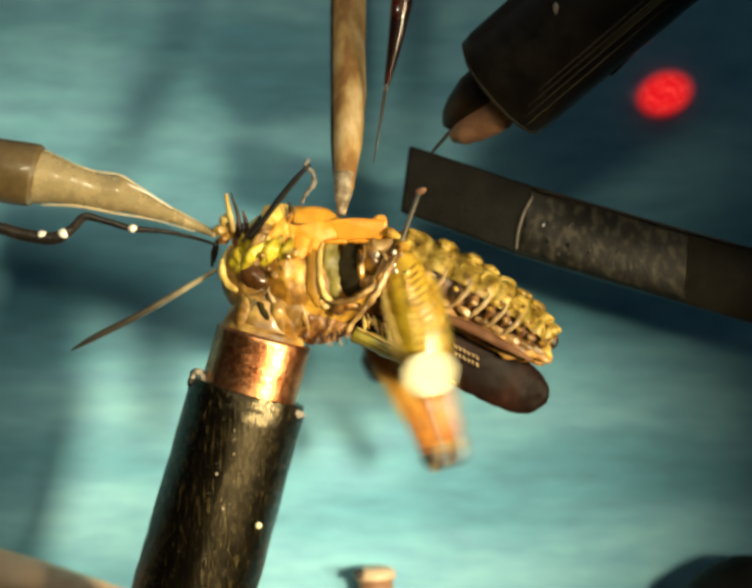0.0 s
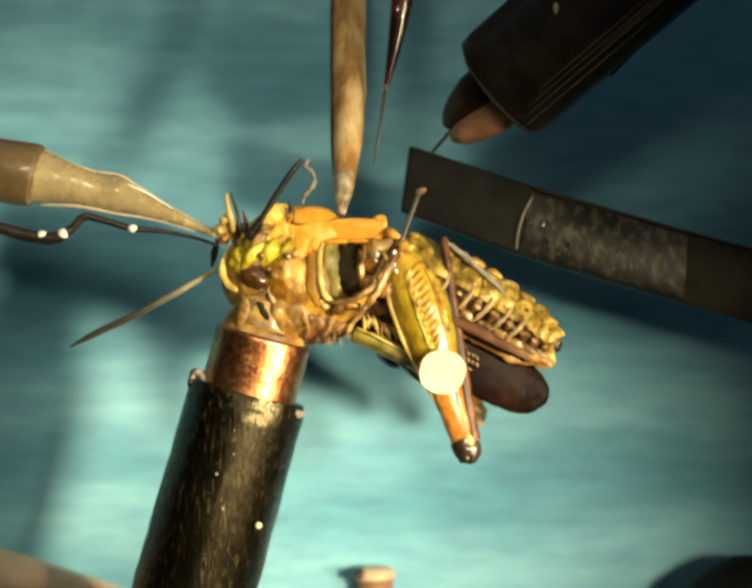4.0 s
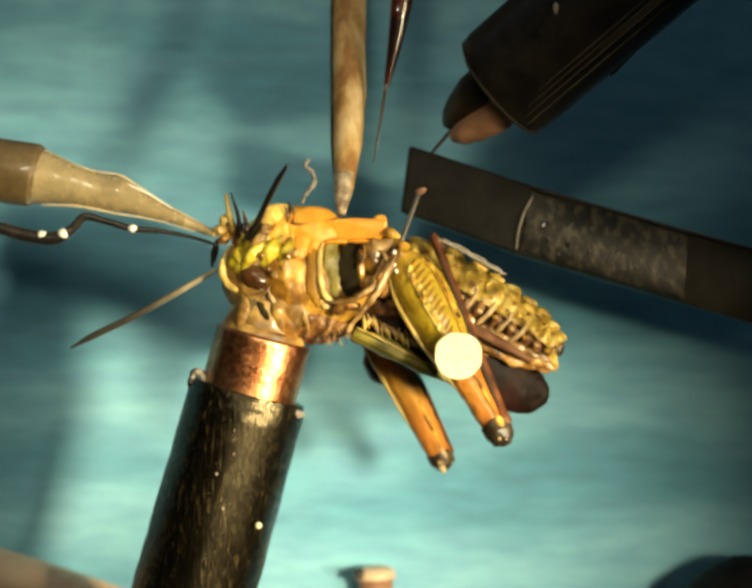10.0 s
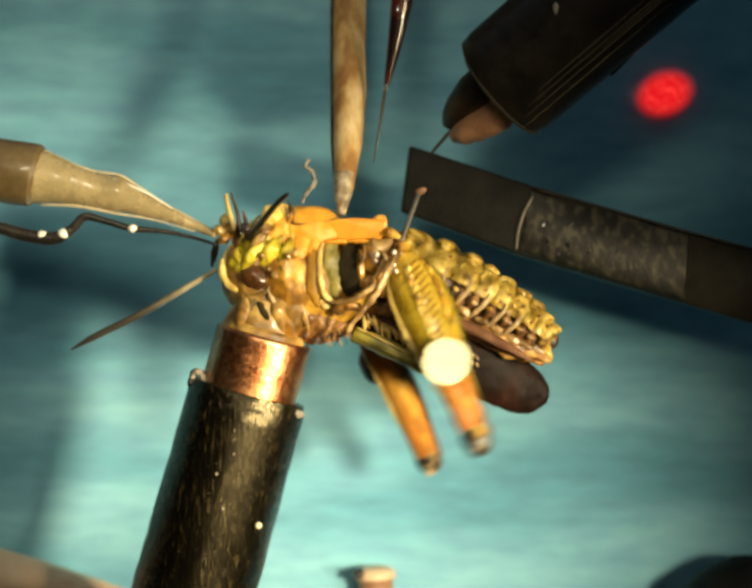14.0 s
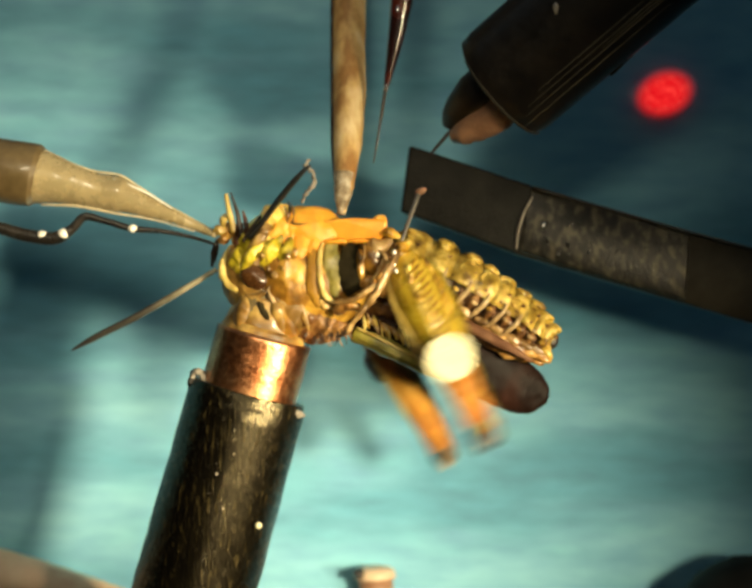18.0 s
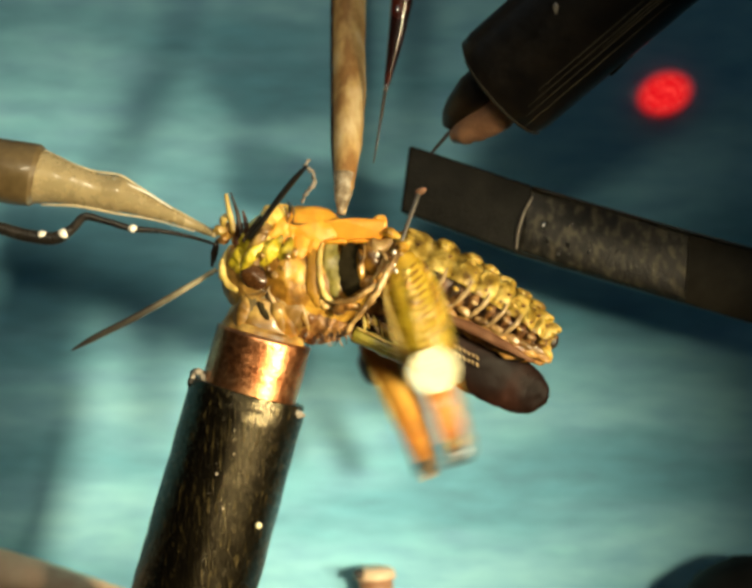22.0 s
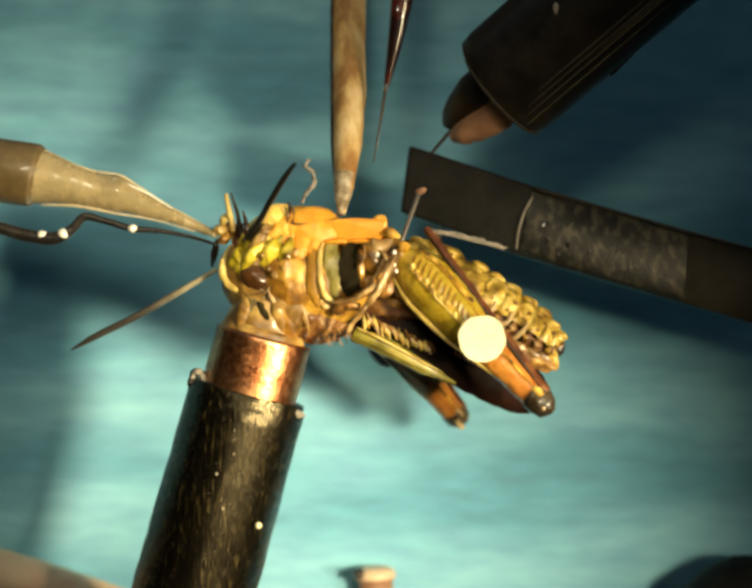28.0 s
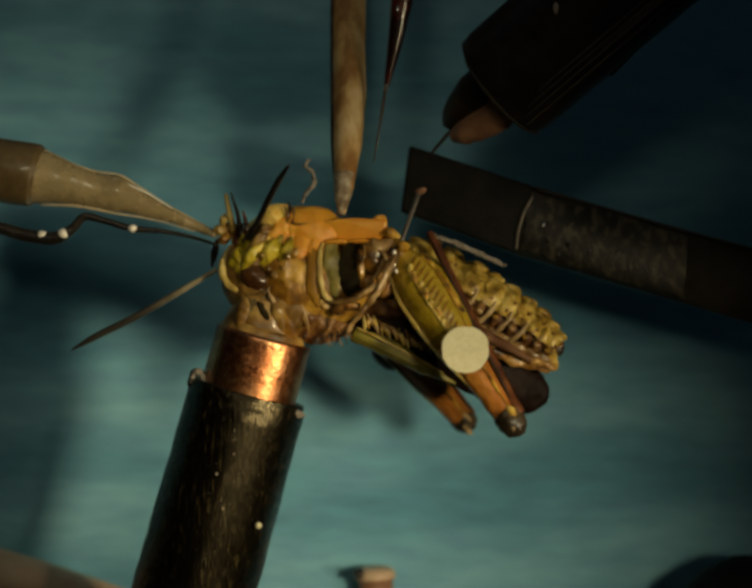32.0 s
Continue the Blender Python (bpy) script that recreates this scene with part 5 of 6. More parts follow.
        (16.7, distant(-64.4, -21.7)), (16.8, distant(-63.9, -21.7)), (16.9, distant(-62.3, -21.7)), (16.967, distant(-60.1, -25.4)), (17.0, distant(-63.9, -25.4)), (17.033, distant(-67.7, -25.4)),
        (17.067, distant(-59.4, -23.9)), (17.1, distant(-65.3, -23.9)), (17.133, distant(-71.2, -23.9)), (17.167, distant(-59.7, -23.0)), (17.2, distant(-64.5, -23.0)), (17.233, distant(-69.2, -23.0)),
        (17.267, distant(-62.5, -26.8)), (17.3, distant(-68.5, -26.8)), (17.333, distant(-74.4, -26.8)), (17.367, distant(-65.2, -22.7)), (17.4, distant(-67.1, -22.7)), (17.433, distant(-69.0, -22.7)),
        (17.467, distant(-65.2, -23.6)), (17.5, distant(-68.0, -23.6)), (17.533, distant(-70.8, -23.6)), (17.6, distant(-67.2, -20.9)), (17.667, distant(-64.6, -22.4)), (17.7, distant(-67.4, -22.4)),
        (17.733, distant(-70.3, -22.4)), (17.8, distant(-67.1, -22.7)), (17.9, distant(-66.6, -21.5)), (17.967, distant(-56.4, -22.1)), (18.0, distant(-61.2, -22.1)), (18.033, distant(-65.9, -22.1)),
        (18.1, distant(-62.0, -23.2)), (18.2, distant(-60.7, -21.6)), (18.267, distant(-59.6, -21.5)), (18.3, distant(-63.2, -21.5)), (18.333, distant(-66.7, -21.5)), (18.4, distant(-55.9, -21.0)),
        (18.5, distant(-51.2, -16.7)), (18.6, distant(-54.9, -19.2)), (18.7, distant(-58.2, -19.7)), (18.767, distant(-48.9, -18.4)), (18.8, distant(-50.7, -18.4)), (18.833, distant(-52.6, -18.4)),
        (18.9, distant(-57.7, -23.8)), (18.967, distant(-52.0, -22.1)), (19.0, distant(-57.9, -22.1)), (19.033, distant(-63.8, -22.1)), (19.067, distant(-55.8, -23.3)), (19.1, distant(-58.7, -23.3)),
        (19.133, distant(-61.5, -23.3)), (19.167, distant(-59.0, -22.0)), (19.2, distant(-62.5, -22.0)), (19.233, distant(-66.1, -22.0)), (19.267, distant(-62.1, -25.4)), (19.3, distant(-66.9, -25.4)),
        (19.333, distant(-71.6, -25.4)), (19.367, distant(-62.8, -21.1)), (19.4, distant(-65.6, -21.1)), (19.433, distant(-68.4, -21.1)), (19.467, distant(-63.6, -25.0)), (19.5, distant(-66.4, -25.0)),
        (19.533, distant(-69.3, -25.0)), (19.6, distant(-63.2, -21.5)), (19.7, distant(-61.3, -20.2)), (19.767, distant(-50.5, -23.4)), (19.8, distant(-55.2, -23.4)), (19.833, distant(-59.9, -23.4)),
        (19.867, distant(-53.9, -21.7)), (19.9, distant(-56.3, -21.7)), (19.933, distant(-58.6, -21.7)), (19.967, distant(-54.3, -22.0)), (20.0, distant(-62.5, -22.0)), (20.033, distant(-70.8, -22.0)),
        (20.067, distant(-54.9, -23.2)), (20.1, distant(-62.0, -23.2)), (20.133, distant(-69.1, -23.2)), (20.167, distant(-51.7, -20.7)), (20.2, distant(-58.8, -20.7)), (20.233, distant(-65.8, -20.7)),
        (20.267, distant(-56.2, -20.0)), (20.3, distant(-62.1, -20.0)), (20.333, distant(-68.0, -20.0)), (20.4, distant(-61.2, -24.1)), (20.467, distant(-58.1, -21.9)), (20.5, distant(-60.9, -21.9)),
        (20.533, distant(-63.8, -21.9)), (20.6, distant(-63.8, -22.2)), (20.7, distant(-64.9, -22.2)), (20.767, distant(-64.1, -21.6)), (20.8, distant(-66.0, -21.6)), (20.833, distant(-67.9, -21.6)),
        (20.9, distant(-66.2, -21.8)), (20.967, distant(-53.7, -21.6)), (21.0, distant(-60.7, -21.6)), (21.033, distant(-67.8, -21.6)), (21.067, distant(-46.9, -20.1)), (21.1, distant(-57.5, -20.1)),
        (21.133, distant(-68.1, -20.1)), (21.167, distant(-55.0, -21.7)), (21.2, distant(-58.5, -21.7)), (21.233, distant(-62.1, -21.7)), (21.267, distant(-47.0, -19.8)), (21.3, distant(-56.5, -19.8)),
        (21.333, distant(-65.9, -19.8)), (21.4, distant(-57.5, -20.1)), (21.5, distant(-61.1, -18.4)), (21.6, distant(-60.5, -19.0)), (21.7, distant(-60.7, -19.3)), (21.767, distant(-55.0, -23.0)),
        (21.8, distant(-64.5, -23.0)), (21.833, distant(-73.9, -23.0)), (21.867, distant(-60.7, -22.8)), (21.9, distant(-64.2, -22.8)), (21.933, distant(-67.8, -22.8)), (21.967, distant(-63.3, -20.4)),
        (22.0, distant(-68.0, -20.4)), (22.033, distant(-72.7, -20.4)), (22.067, distant(-58.9, -22.0)), (22.1, distant(-63.6, -22.0)), (22.133, distant(-68.3, -22.0)), (22.2, distant(-67.6, -19.9)),
        (22.3, distant(-66.9, -19.2)), (22.4, distant(-62.9, -17.3)), (22.467, distant(-57.1, -21.0)), (22.5, distant(-59.0, -21.0)), (22.533, distant(-60.8, -21.0)), (22.567, distant(-52.5, -21.6)),
        (22.6, distant(-60.7, -21.6)), (22.633, distant(-69.0, -21.6)), (22.667, distant(-54.3, -25.2)), (22.7, distant(-63.7, -25.2)), (22.733, distant(-73.2, -25.2)), (22.767, distant(-57.5, -17.9)),
        (22.8, distant(-59.9, -17.9)), (22.833, distant(-62.2, -17.9)), (22.867, distant(-45.9, -15.8)), (22.9, distant(-55.4, -15.8)), (22.933, distant(-64.8, -15.8)), (23.0, distant(-53.9, -21.0)),
        (23.1, distant(-51.5, -17.7)), (23.167, distant(-48.4, -20.3)), (23.2, distant(-55.5, -20.3)), (23.233, distant(-62.6, -20.3)), (23.3, distant(-58.5, -17.9)), (23.367, distant(-58.3, -17.0)),
        (23.4, distant(-64.2, -17.0)), (23.433, distant(-70.1, -17.0)), (23.467, distant(-57.5, -21.3)), (23.5, distant(-65.8, -21.3)), (23.533, distant(-74.1, -21.3)), (23.567, distant(-58.8, -17.8)),
        (23.6, distant(-60.7, -17.8)), (23.633, distant(-62.6, -17.8)), (23.667, distant(-57.7, -17.4)), (23.7, distant(-60.5, -17.4)), (23.733, distant(-63.3, -17.4)), (23.8, distant(-58.1, -21.1)),
        (23.9, distant(-57.3, -19.7)), (23.967, distant(-45.4, -23.6)), (24.0, distant(-60.8, -23.6)), (24.033, distant(-76.2, -23.6)), (24.067, distant(-47.0, -23.8)), (24.1, distant(-57.7, -23.8)),
        (24.133, distant(-68.3, -23.8)), (24.167, distant(-50.1, -16.2)), (24.2, distant(-53.6, -16.2)), (24.233, distant(-57.2, -16.2)), (24.267, distant(-45.3, -17.1)), (24.3, distant(-56.0, -17.1)),
        (24.333, distant(-66.6, -17.1)), (24.4, distant(-55.2, -18.0)), (24.5, distant(-54.7, -18.8)), (24.567, distant(-42.1, -20.4)), (24.6, distant(-48.0, -20.4)), (24.633, distant(-53.9, -20.4)),
        (24.7, distant(-52.5, -19.8)), (24.767, distant(-58.6, -18.0)), (24.8, distant(-63.3, -18.0)), (24.833, distant(-68.0, -18.0)), (24.867, distant(-46.9, -20.7)), (24.9, distant(-58.8, -20.7)),
        (24.933, distant(-70.6, -20.7)), (24.967, distant(-55.4, -16.4)), (25.0, distant(-57.7, -16.4)), (25.033, distant(-60.1, -16.4)), (25.067, distant(-50.3, -17.9)), (25.1, distant(-58.5, -17.9)),
        (25.133, distant(-66.8, -17.9)), (25.2, distant(-58.4, -20.0)), (25.3, distant(-63.1, -17.6)), (25.367, distant(-56.8, -18.9)), (25.4, distant(-63.9, -18.9)), (25.433, distant(-71.0, -18.9)),
        (25.5, distant(-59.9, -17.9)), (25.567, distant(-59.1, -18.9)), (25.6, distant(-63.9, -18.9)), (25.633, distant(-68.7, -18.9)), (25.7, distant(-54.7, -18.8)), (25.8, distant(-58.4, -20.0)),
        (25.867, distant(-50.1, -16.2)), (25.9, distant(-53.6, -16.2)), (25.933, distant(-57.2, -16.2)), (26.0, distant(-55.2, -18.0)), (26.067, distant(-51.2, -17.1)), (26.1, distant(-56.0, -17.1)),
        (26.133, distant(-60.8, -17.1)), (26.2, distant(-52.5, -19.8)), (26.267, distant(-54.0, -20.7)), (26.3, distant(-58.8, -20.7)), (26.333, distant(-63.6, -20.7)), (26.4, distant(-59.9, -17.9)),
        (27.5, distant(-50.1, -37.1)), (27.6, distant(-50.2, -36.8)), (28.0, distant(-49.7, -36.6)), (28.5, distant(-49.9, -36.8)), (29.0, distant(-49.7, -37.1)), (29.5, distant(-49.2, -35.1)),
        (30.0, distant(-49.4, -35.3)), (30.5, distant(-49.2, -35.1)), (31.0, distant(-48.8, -34.5)), (31.4, distant(-48.9, -33.1)), (31.7, distant(-48.9, -32.0)), (32.0, distant(-48.7, -31.7)),
    ])
    walk(near_shin, [
        (0.0, shin(-77.6, 6.0, 850.0, 545.0, -20.0)), (0.033, shin(-70.8, 6.0, 850.0, 545.0, -20.0)), (0.067, shin(-84.0, 6.0, 850.0, 545.0, -20.0)), (0.1, shin(-77.3, 6.0, 850.0, 545.0, -20.0)),
        (0.133, shin(-70.5, 6.0, 850.0, 545.0, -20.0)), (0.2, shin(-61.9, 22.0, 850.0, 545.0, -20.0)), (0.3, shin(-60.8, 22.0, 850.0, 545.0, -20.0)), (0.367, shin(-77.7, 20.0, 850.0, 545.0, -20.0)),
        (0.4, shin(-64.2, 20.0, 850.0, 545.0, -20.0)), (0.433, shin(-50.6, 20.0, 850.0, 545.0, -20.0)), (0.467, shin(-62.5, 22.0, 850.0, 545.0, -20.0)), (0.5, shin(-59.2, 22.0, 850.0, 545.0, -20.0)),
        (0.533, shin(-55.8, 22.0, 850.0, 545.0, -20.0)), (0.567, shin(-86.0, 8.0, 850.0, 545.0, -20.0)), (0.6, shin(-77.5, 8.0, 850.0, 545.0, -20.0)), (0.633, shin(-69.1, 8.0, 850.0, 545.0, -20.0)),
        (0.667, shin(-88.0, 8.0, 850.0, 545.0, -20.0)), (0.7, shin(-77.9, 8.0, 850.0, 545.0, -20.0)), (0.733, shin(-67.7, 8.0, 850.0, 545.0, -20.0)), (0.767, shin(-69.2, 18.0, 850.0, 545.0, -20.0)),
        (0.8, shin(-66.5, 18.0, 850.0, 545.0, -20.0)), (0.833, shin(-63.8, 18.0, 850.0, 545.0, -20.0)), (0.867, shin(-76.2, 14.0, 850.0, 545.0, -20.0)), (0.9, shin(-71.1, 14.0, 850.0, 545.0, -20.0)),
        (0.933, shin(-66.0, 14.0, 850.0, 545.0, -20.0)), (1.0, shin(-67.5, 18.0, 850.0, 545.0, -20.0)), (1.1, shin(-69.0, 16.0, 850.0, 545.0, -20.0)), (1.167, shin(-69.6, 20.0, 850.0, 545.0, -20.0)),
        (1.2, shin(-64.6, 20.0, 850.0, 545.0, -20.0)), (1.233, shin(-59.5, 20.0, 850.0, 545.0, -20.0)), (1.3, shin(-63.4, 22.0, 850.0, 545.0, -20.0)), (1.367, shin(-84.2, 8.0, 850.0, 545.0, -20.0)),
        (1.4, shin(-75.8, 8.0, 850.0, 545.0, -20.0)), (1.433, shin(-67.3, 8.0, 850.0, 545.0, -20.0)), (1.467, shin(-85.7, 6.0, 850.0, 545.0, -20.0)), (1.5, shin(-77.3, 6.0, 850.0, 545.0, -20.0)),
        (1.533, shin(-68.8, 6.0, 850.0, 545.0, -20.0)), (1.6, shin(-62.8, 20.0, 850.0, 545.0, -20.0)), (1.7, shin(-68.8, 16.0, 850.0, 545.0, -20.0)), (1.767, shin(-84.4, 18.0, 850.0, 545.0, -20.0)),
        (1.8, shin(-64.1, 18.0, 850.0, 545.0, -20.0)), (1.833, shin(-43.9, 18.0, 850.0, 545.0, -20.0)), (1.867, shin(-67.3, 20.0, 850.0, 545.0, -20.0)), (1.9, shin(-62.2, 20.0, 850.0, 545.0, -20.0)),
        (1.933, shin(-57.2, 20.0, 850.0, 545.0, -20.0)), (1.967, shin(-91.1, 8.0, 850.0, 545.0, -20.0)), (2.0, shin(-77.5, 8.0, 850.0, 545.0, -20.0)), (2.033, shin(-64.0, 8.0, 850.0, 545.0, -20.0)),
        (2.067, shin(-95.1, 4.0, 850.0, 545.0, -20.0)), (2.1, shin(-81.5, 4.0, 850.0, 545.0, -20.0)), (2.133, shin(-68.0, 4.0, 850.0, 545.0, -20.0)), (2.2, shin(-66.6, 18.0, 850.0, 545.0, -20.0)),
        (2.267, shin(-71.4, 18.0, 850.0, 545.0, -20.0)), (2.3, shin(-68.6, 18.0, 850.0, 545.0, -20.0)), (2.333, shin(-65.9, 18.0, 850.0, 545.0, -20.0)), (2.4, shin(-66.4, 18.0, 850.0, 545.0, -20.0)),
        (2.5, shin(-68.5, 18.0, 850.0, 545.0, -20.0)), (2.567, shin(-87.1, 12.0, 850.0, 545.0, -20.0)), (2.6, shin(-75.3, 12.0, 850.0, 545.0, -20.0)), (2.633, shin(-63.4, 12.0, 850.0, 545.0, -20.0)),
        (2.667, shin(-76.1, 16.0, 850.0, 545.0, -20.0)), (2.7, shin(-67.7, 16.0, 850.0, 545.0, -20.0)), (2.733, shin(-59.2, 16.0, 850.0, 545.0, -20.0)), (2.767, shin(-79.0, 12.0, 850.0, 545.0, -20.0)),
        (2.8, shin(-72.2, 12.0, 850.0, 545.0, -20.0)), (2.833, shin(-65.5, 12.0, 850.0, 545.0, -20.0)), (2.9, shin(-72.1, 8.0, 850.0, 545.0, -20.0)), (3.0, shin(-71.9, 6.0, 850.0, 545.0, -20.0)),
        (3.2, shin(-74.2, 0.0, 935.0, 540.0, -60.0)), (3.5, shin(-74.9, 0.0, 935.0, 540.0, -60.0)), (5.5, shin(-53.6, 20.0, 904.0, 494.0, -75.0)), (6.0, shin(-55.7, 20.0, 904.0, 494.0, -75.0)),
        (6.5, shin(-56.9, 20.0, 904.0, 494.0, -75.0)), (7.0, shin(-59.0, 20.0, 904.0, 494.0, -75.0)), (8.0, shin(-59.9, 18.0, 904.0, 494.0, -75.0)), (9.0, shin(-60.9, 18.0, 904.0, 494.0, -75.0)),
        (10.0, shin(-61.7, 16.0, 904.0, 494.0, -75.0)), (11.0, shin(-62.0, 16.0, 904.0, 494.0, -75.0)), (12.0, shin(-62.6, 16.0, 904.0, 494.0, -75.0)), (12.2, shin(-62.1, 16.0, 904.0, 494.0, -75.0)),
        (12.3, shin(-65.2, 14.0, 912.0, 492.0, -70.0)), (12.4, shin(-66.9, 12.0, 912.0, 492.0, -70.0)), (12.5, shin(-67.0, 12.0, 912.0, 492.0, -70.0)), (12.6, shin(-66.5, 14.0, 912.0, 492.0, -70.0)),
        (12.8, shin(-65.6, 18.0, 912.0, 492.0, -70.0)), (13.0, shin(-65.7, 18.0, 912.0, 492.0, -70.0)), (13.1, shin(-66.6, 18.0, 912.0, 492.0, -70.0)), (13.2, shin(-62.7, 18.0, 850.0, 545.0, -20.0)),
        (13.267, shin(-67.1, 18.0, 850.0, 545.0, -20.0)), (13.3, shin(-64.4, 18.0, 850.0, 545.0, -20.0)), (13.333, shin(-61.7, 18.0, 850.0, 545.0, -20.0)), (13.4, shin(-62.0, 20.0, 850.0, 545.0, -20.0)),
        (13.5, shin(-64.4, 20.0, 850.0, 545.0, -20.0)), (13.567, shin(-67.5, 18.0, 850.0, 545.0, -20.0)), (13.6, shin(-64.1, 18.0, 850.0, 545.0, -20.0)), (13.633, shin(-60.7, 18.0, 850.0, 545.0, -20.0)),
        (13.7, shin(-61.7, 20.0, 850.0, 545.0, -20.0)), (13.767, shin(-73.7, 16.0, 850.0, 545.0, -20.0)), (13.8, shin(-70.3, 16.0, 850.0, 545.0, -20.0)), (13.833, shin(-66.9, 16.0, 850.0, 545.0, -20.0)),
        (13.867, shin(-70.8, 18.0, 850.0, 545.0, -20.0)), (13.9, shin(-65.7, 18.0, 850.0, 545.0, -20.0)), (13.933, shin(-60.6, 18.0, 850.0, 545.0, -20.0)), (13.967, shin(-71.8, 16.0, 850.0, 545.0, -20.0)),
        (14.0, shin(-68.4, 16.0, 850.0, 545.0, -20.0)), (14.033, shin(-65.0, 16.0, 850.0, 545.0, -20.0)), (14.067, shin(-71.1, 16.0, 850.0, 545.0, -20.0)), (14.1, shin(-68.4, 16.0, 850.0, 545.0, -20.0)),
        (14.133, shin(-65.7, 16.0, 850.0, 545.0, -20.0)), (14.2, shin(-65.0, 18.0, 850.0, 545.0, -20.0)), (14.267, shin(-69.1, 16.0, 850.0, 545.0, -20.0)), (14.3, shin(-66.4, 16.0, 850.0, 545.0, -20.0)),
        (14.333, shin(-63.7, 16.0, 850.0, 545.0, -20.0)), (14.4, shin(-63.1, 18.0, 850.0, 545.0, -20.0)), (14.5, shin(-65.0, 18.0, 850.0, 545.0, -20.0)), (14.567, shin(-71.1, 16.0, 850.0, 545.0, -20.0)),
        (14.6, shin(-68.4, 16.0, 850.0, 545.0, -20.0)), (14.633, shin(-65.7, 16.0, 850.0, 545.0, -20.0)), (14.667, shin(-67.3, 18.0, 850.0, 545.0, -20.0)), (14.7, shin(-64.1, 18.0, 850.0, 545.0, -20.0)),
        (14.733, shin(-60.9, 18.0, 850.0, 545.0, -20.0)), (14.767, shin(-69.1, 16.0, 850.0, 545.0, -20.0)), (14.8, shin(-66.4, 16.0, 850.0, 545.0, -20.0)), (14.833, shin(-63.7, 16.0, 850.0, 545.0, -20.0)),
        (14.9, shin(-61.7, 20.0, 850.0, 545.0, -20.0)), (15.0, shin(-63.1, 18.0, 850.0, 545.0, -20.0)), (15.067, shin(-69.1, 16.0, 850.0, 545.0, -20.0)), (15.1, shin(-66.4, 16.0, 850.0, 545.0, -20.0)),
        (15.133, shin(-63.7, 16.0, 850.0, 545.0, -20.0)), (15.2, shin(-65.0, 18.0, 850.0, 545.0, -20.0)), (15.267, shin(-69.1, 16.0, 850.0, 545.0, -20.0)), (15.3, shin(-66.4, 16.0, 850.0, 545.0, -20.0)),
        (15.333, shin(-63.7, 16.0, 850.0, 545.0, -20.0)), (15.4, shin(-65.0, 18.0, 850.0, 545.0, -20.0)), (15.467, shin(-71.6, 16.0, 850.0, 545.0, -20.0)), (15.5, shin(-68.4, 16.0, 850.0, 545.0, -20.0)),
        (15.533, shin(-65.2, 16.0, 850.0, 545.0, -20.0)), (15.6, shin(-62.7, 18.0, 850.0, 545.0, -20.0)), (15.7, shin(-65.0, 18.0, 850.0, 545.0, -20.0)), (15.767, shin(-68.9, 18.0, 850.0, 545.0, -20.0)),
        (15.8, shin(-65.7, 18.0, 850.0, 545.0, -20.0)), (15.833, shin(-62.5, 18.0, 850.0, 545.0, -20.0)), (16.5, shin(-65.8, 16.0, 882.0, 512.0, -60.0)), (16.6, shin(-65.8, 16.0, 882.0, 512.0, -60.0)),
        (16.7, shin(-65.8, 16.0, 882.0, 512.0, -60.0)), (16.8, shin(-65.9, 16.0, 882.0, 512.0, -60.0)), (16.9, shin(-65.4, 16.0, 882.0, 512.0, -60.0)), (16.967, shin(-76.2, 12.0, 850.0, 545.0, -20.0)),
        (17.0, shin(-70.8, 12.0, 850.0, 545.0, -20.0)), (17.033, shin(-65.4, 12.0, 850.0, 545.0, -20.0)), (17.067, shin(-75.5, 16.0, 850.0, 545.0, -20.0)), (17.1, shin(-67.0, 16.0, 850.0, 545.0, -20.0)),
        (17.133, shin(-58.6, 16.0, 850.0, 545.0, -20.0)), (17.167, shin(-77.0, 16.0, 850.0, 545.0, -20.0)), (17.2, shin(-70.2, 16.0, 850.0, 545.0, -20.0)), (17.233, shin(-63.4, 16.0, 850.0, 545.0, -20.0)),
        (17.267, shin(-78.5, 14.0, 850.0, 545.0, -20.0)), (17.3, shin(-70.0, 14.0, 850.0, 545.0, -20.0)), (17.333, shin(-61.6, 14.0, 850.0, 545.0, -20.0)), (17.367, shin(-70.5, 16.0, 850.0, 545.0, -20.0)),
        (17.4, shin(-67.8, 16.0, 850.0, 545.0, -20.0)), (17.433, shin(-65.1, 16.0, 850.0, 545.0, -20.0)), (17.467, shin(-75.3, 12.0, 850.0, 545.0, -20.0)), (17.5, shin(-71.2, 12.0, 850.0, 545.0, -20.0)),
        (17.533, shin(-67.2, 12.0, 850.0, 545.0, -20.0)), (17.6, shin(-66.8, 16.0, 850.0, 545.0, -20.0)), (17.667, shin(-74.5, 16.0, 850.0, 545.0, -20.0)), (17.7, shin(-70.5, 16.0, 850.0, 545.0, -20.0)),
        (17.733, shin(-66.4, 16.0, 850.0, 545.0, -20.0)), (17.8, shin(-64.6, 18.0, 850.0, 545.0, -20.0)), (17.9, shin(-66.4, 18.0, 850.0, 545.0, -20.0)), (17.967, shin(-72.7, 18.0, 850.0, 545.0, -20.0)),
        (18.0, shin(-65.9, 18.0, 850.0, 545.0, -20.0)), (18.033, shin(-59.2, 18.0, 850.0, 545.0, -20.0)), (18.1, shin(-69.8, 18.0, 850.0, 545.0, -20.0)), (18.2, shin(-67.6, 16.0, 850.0, 545.0, -20.0)),
        (18.267, shin(-75.5, 16.0, 850.0, 545.0, -20.0)), (18.3, shin(-70.5, 16.0, 850.0, 545.0, -20.0)), (18.333, shin(-65.4, 16.0, 850.0, 545.0, -20.0)), (18.4, shin(-64.7, 20.0, 850.0, 545.0, -20.0)),
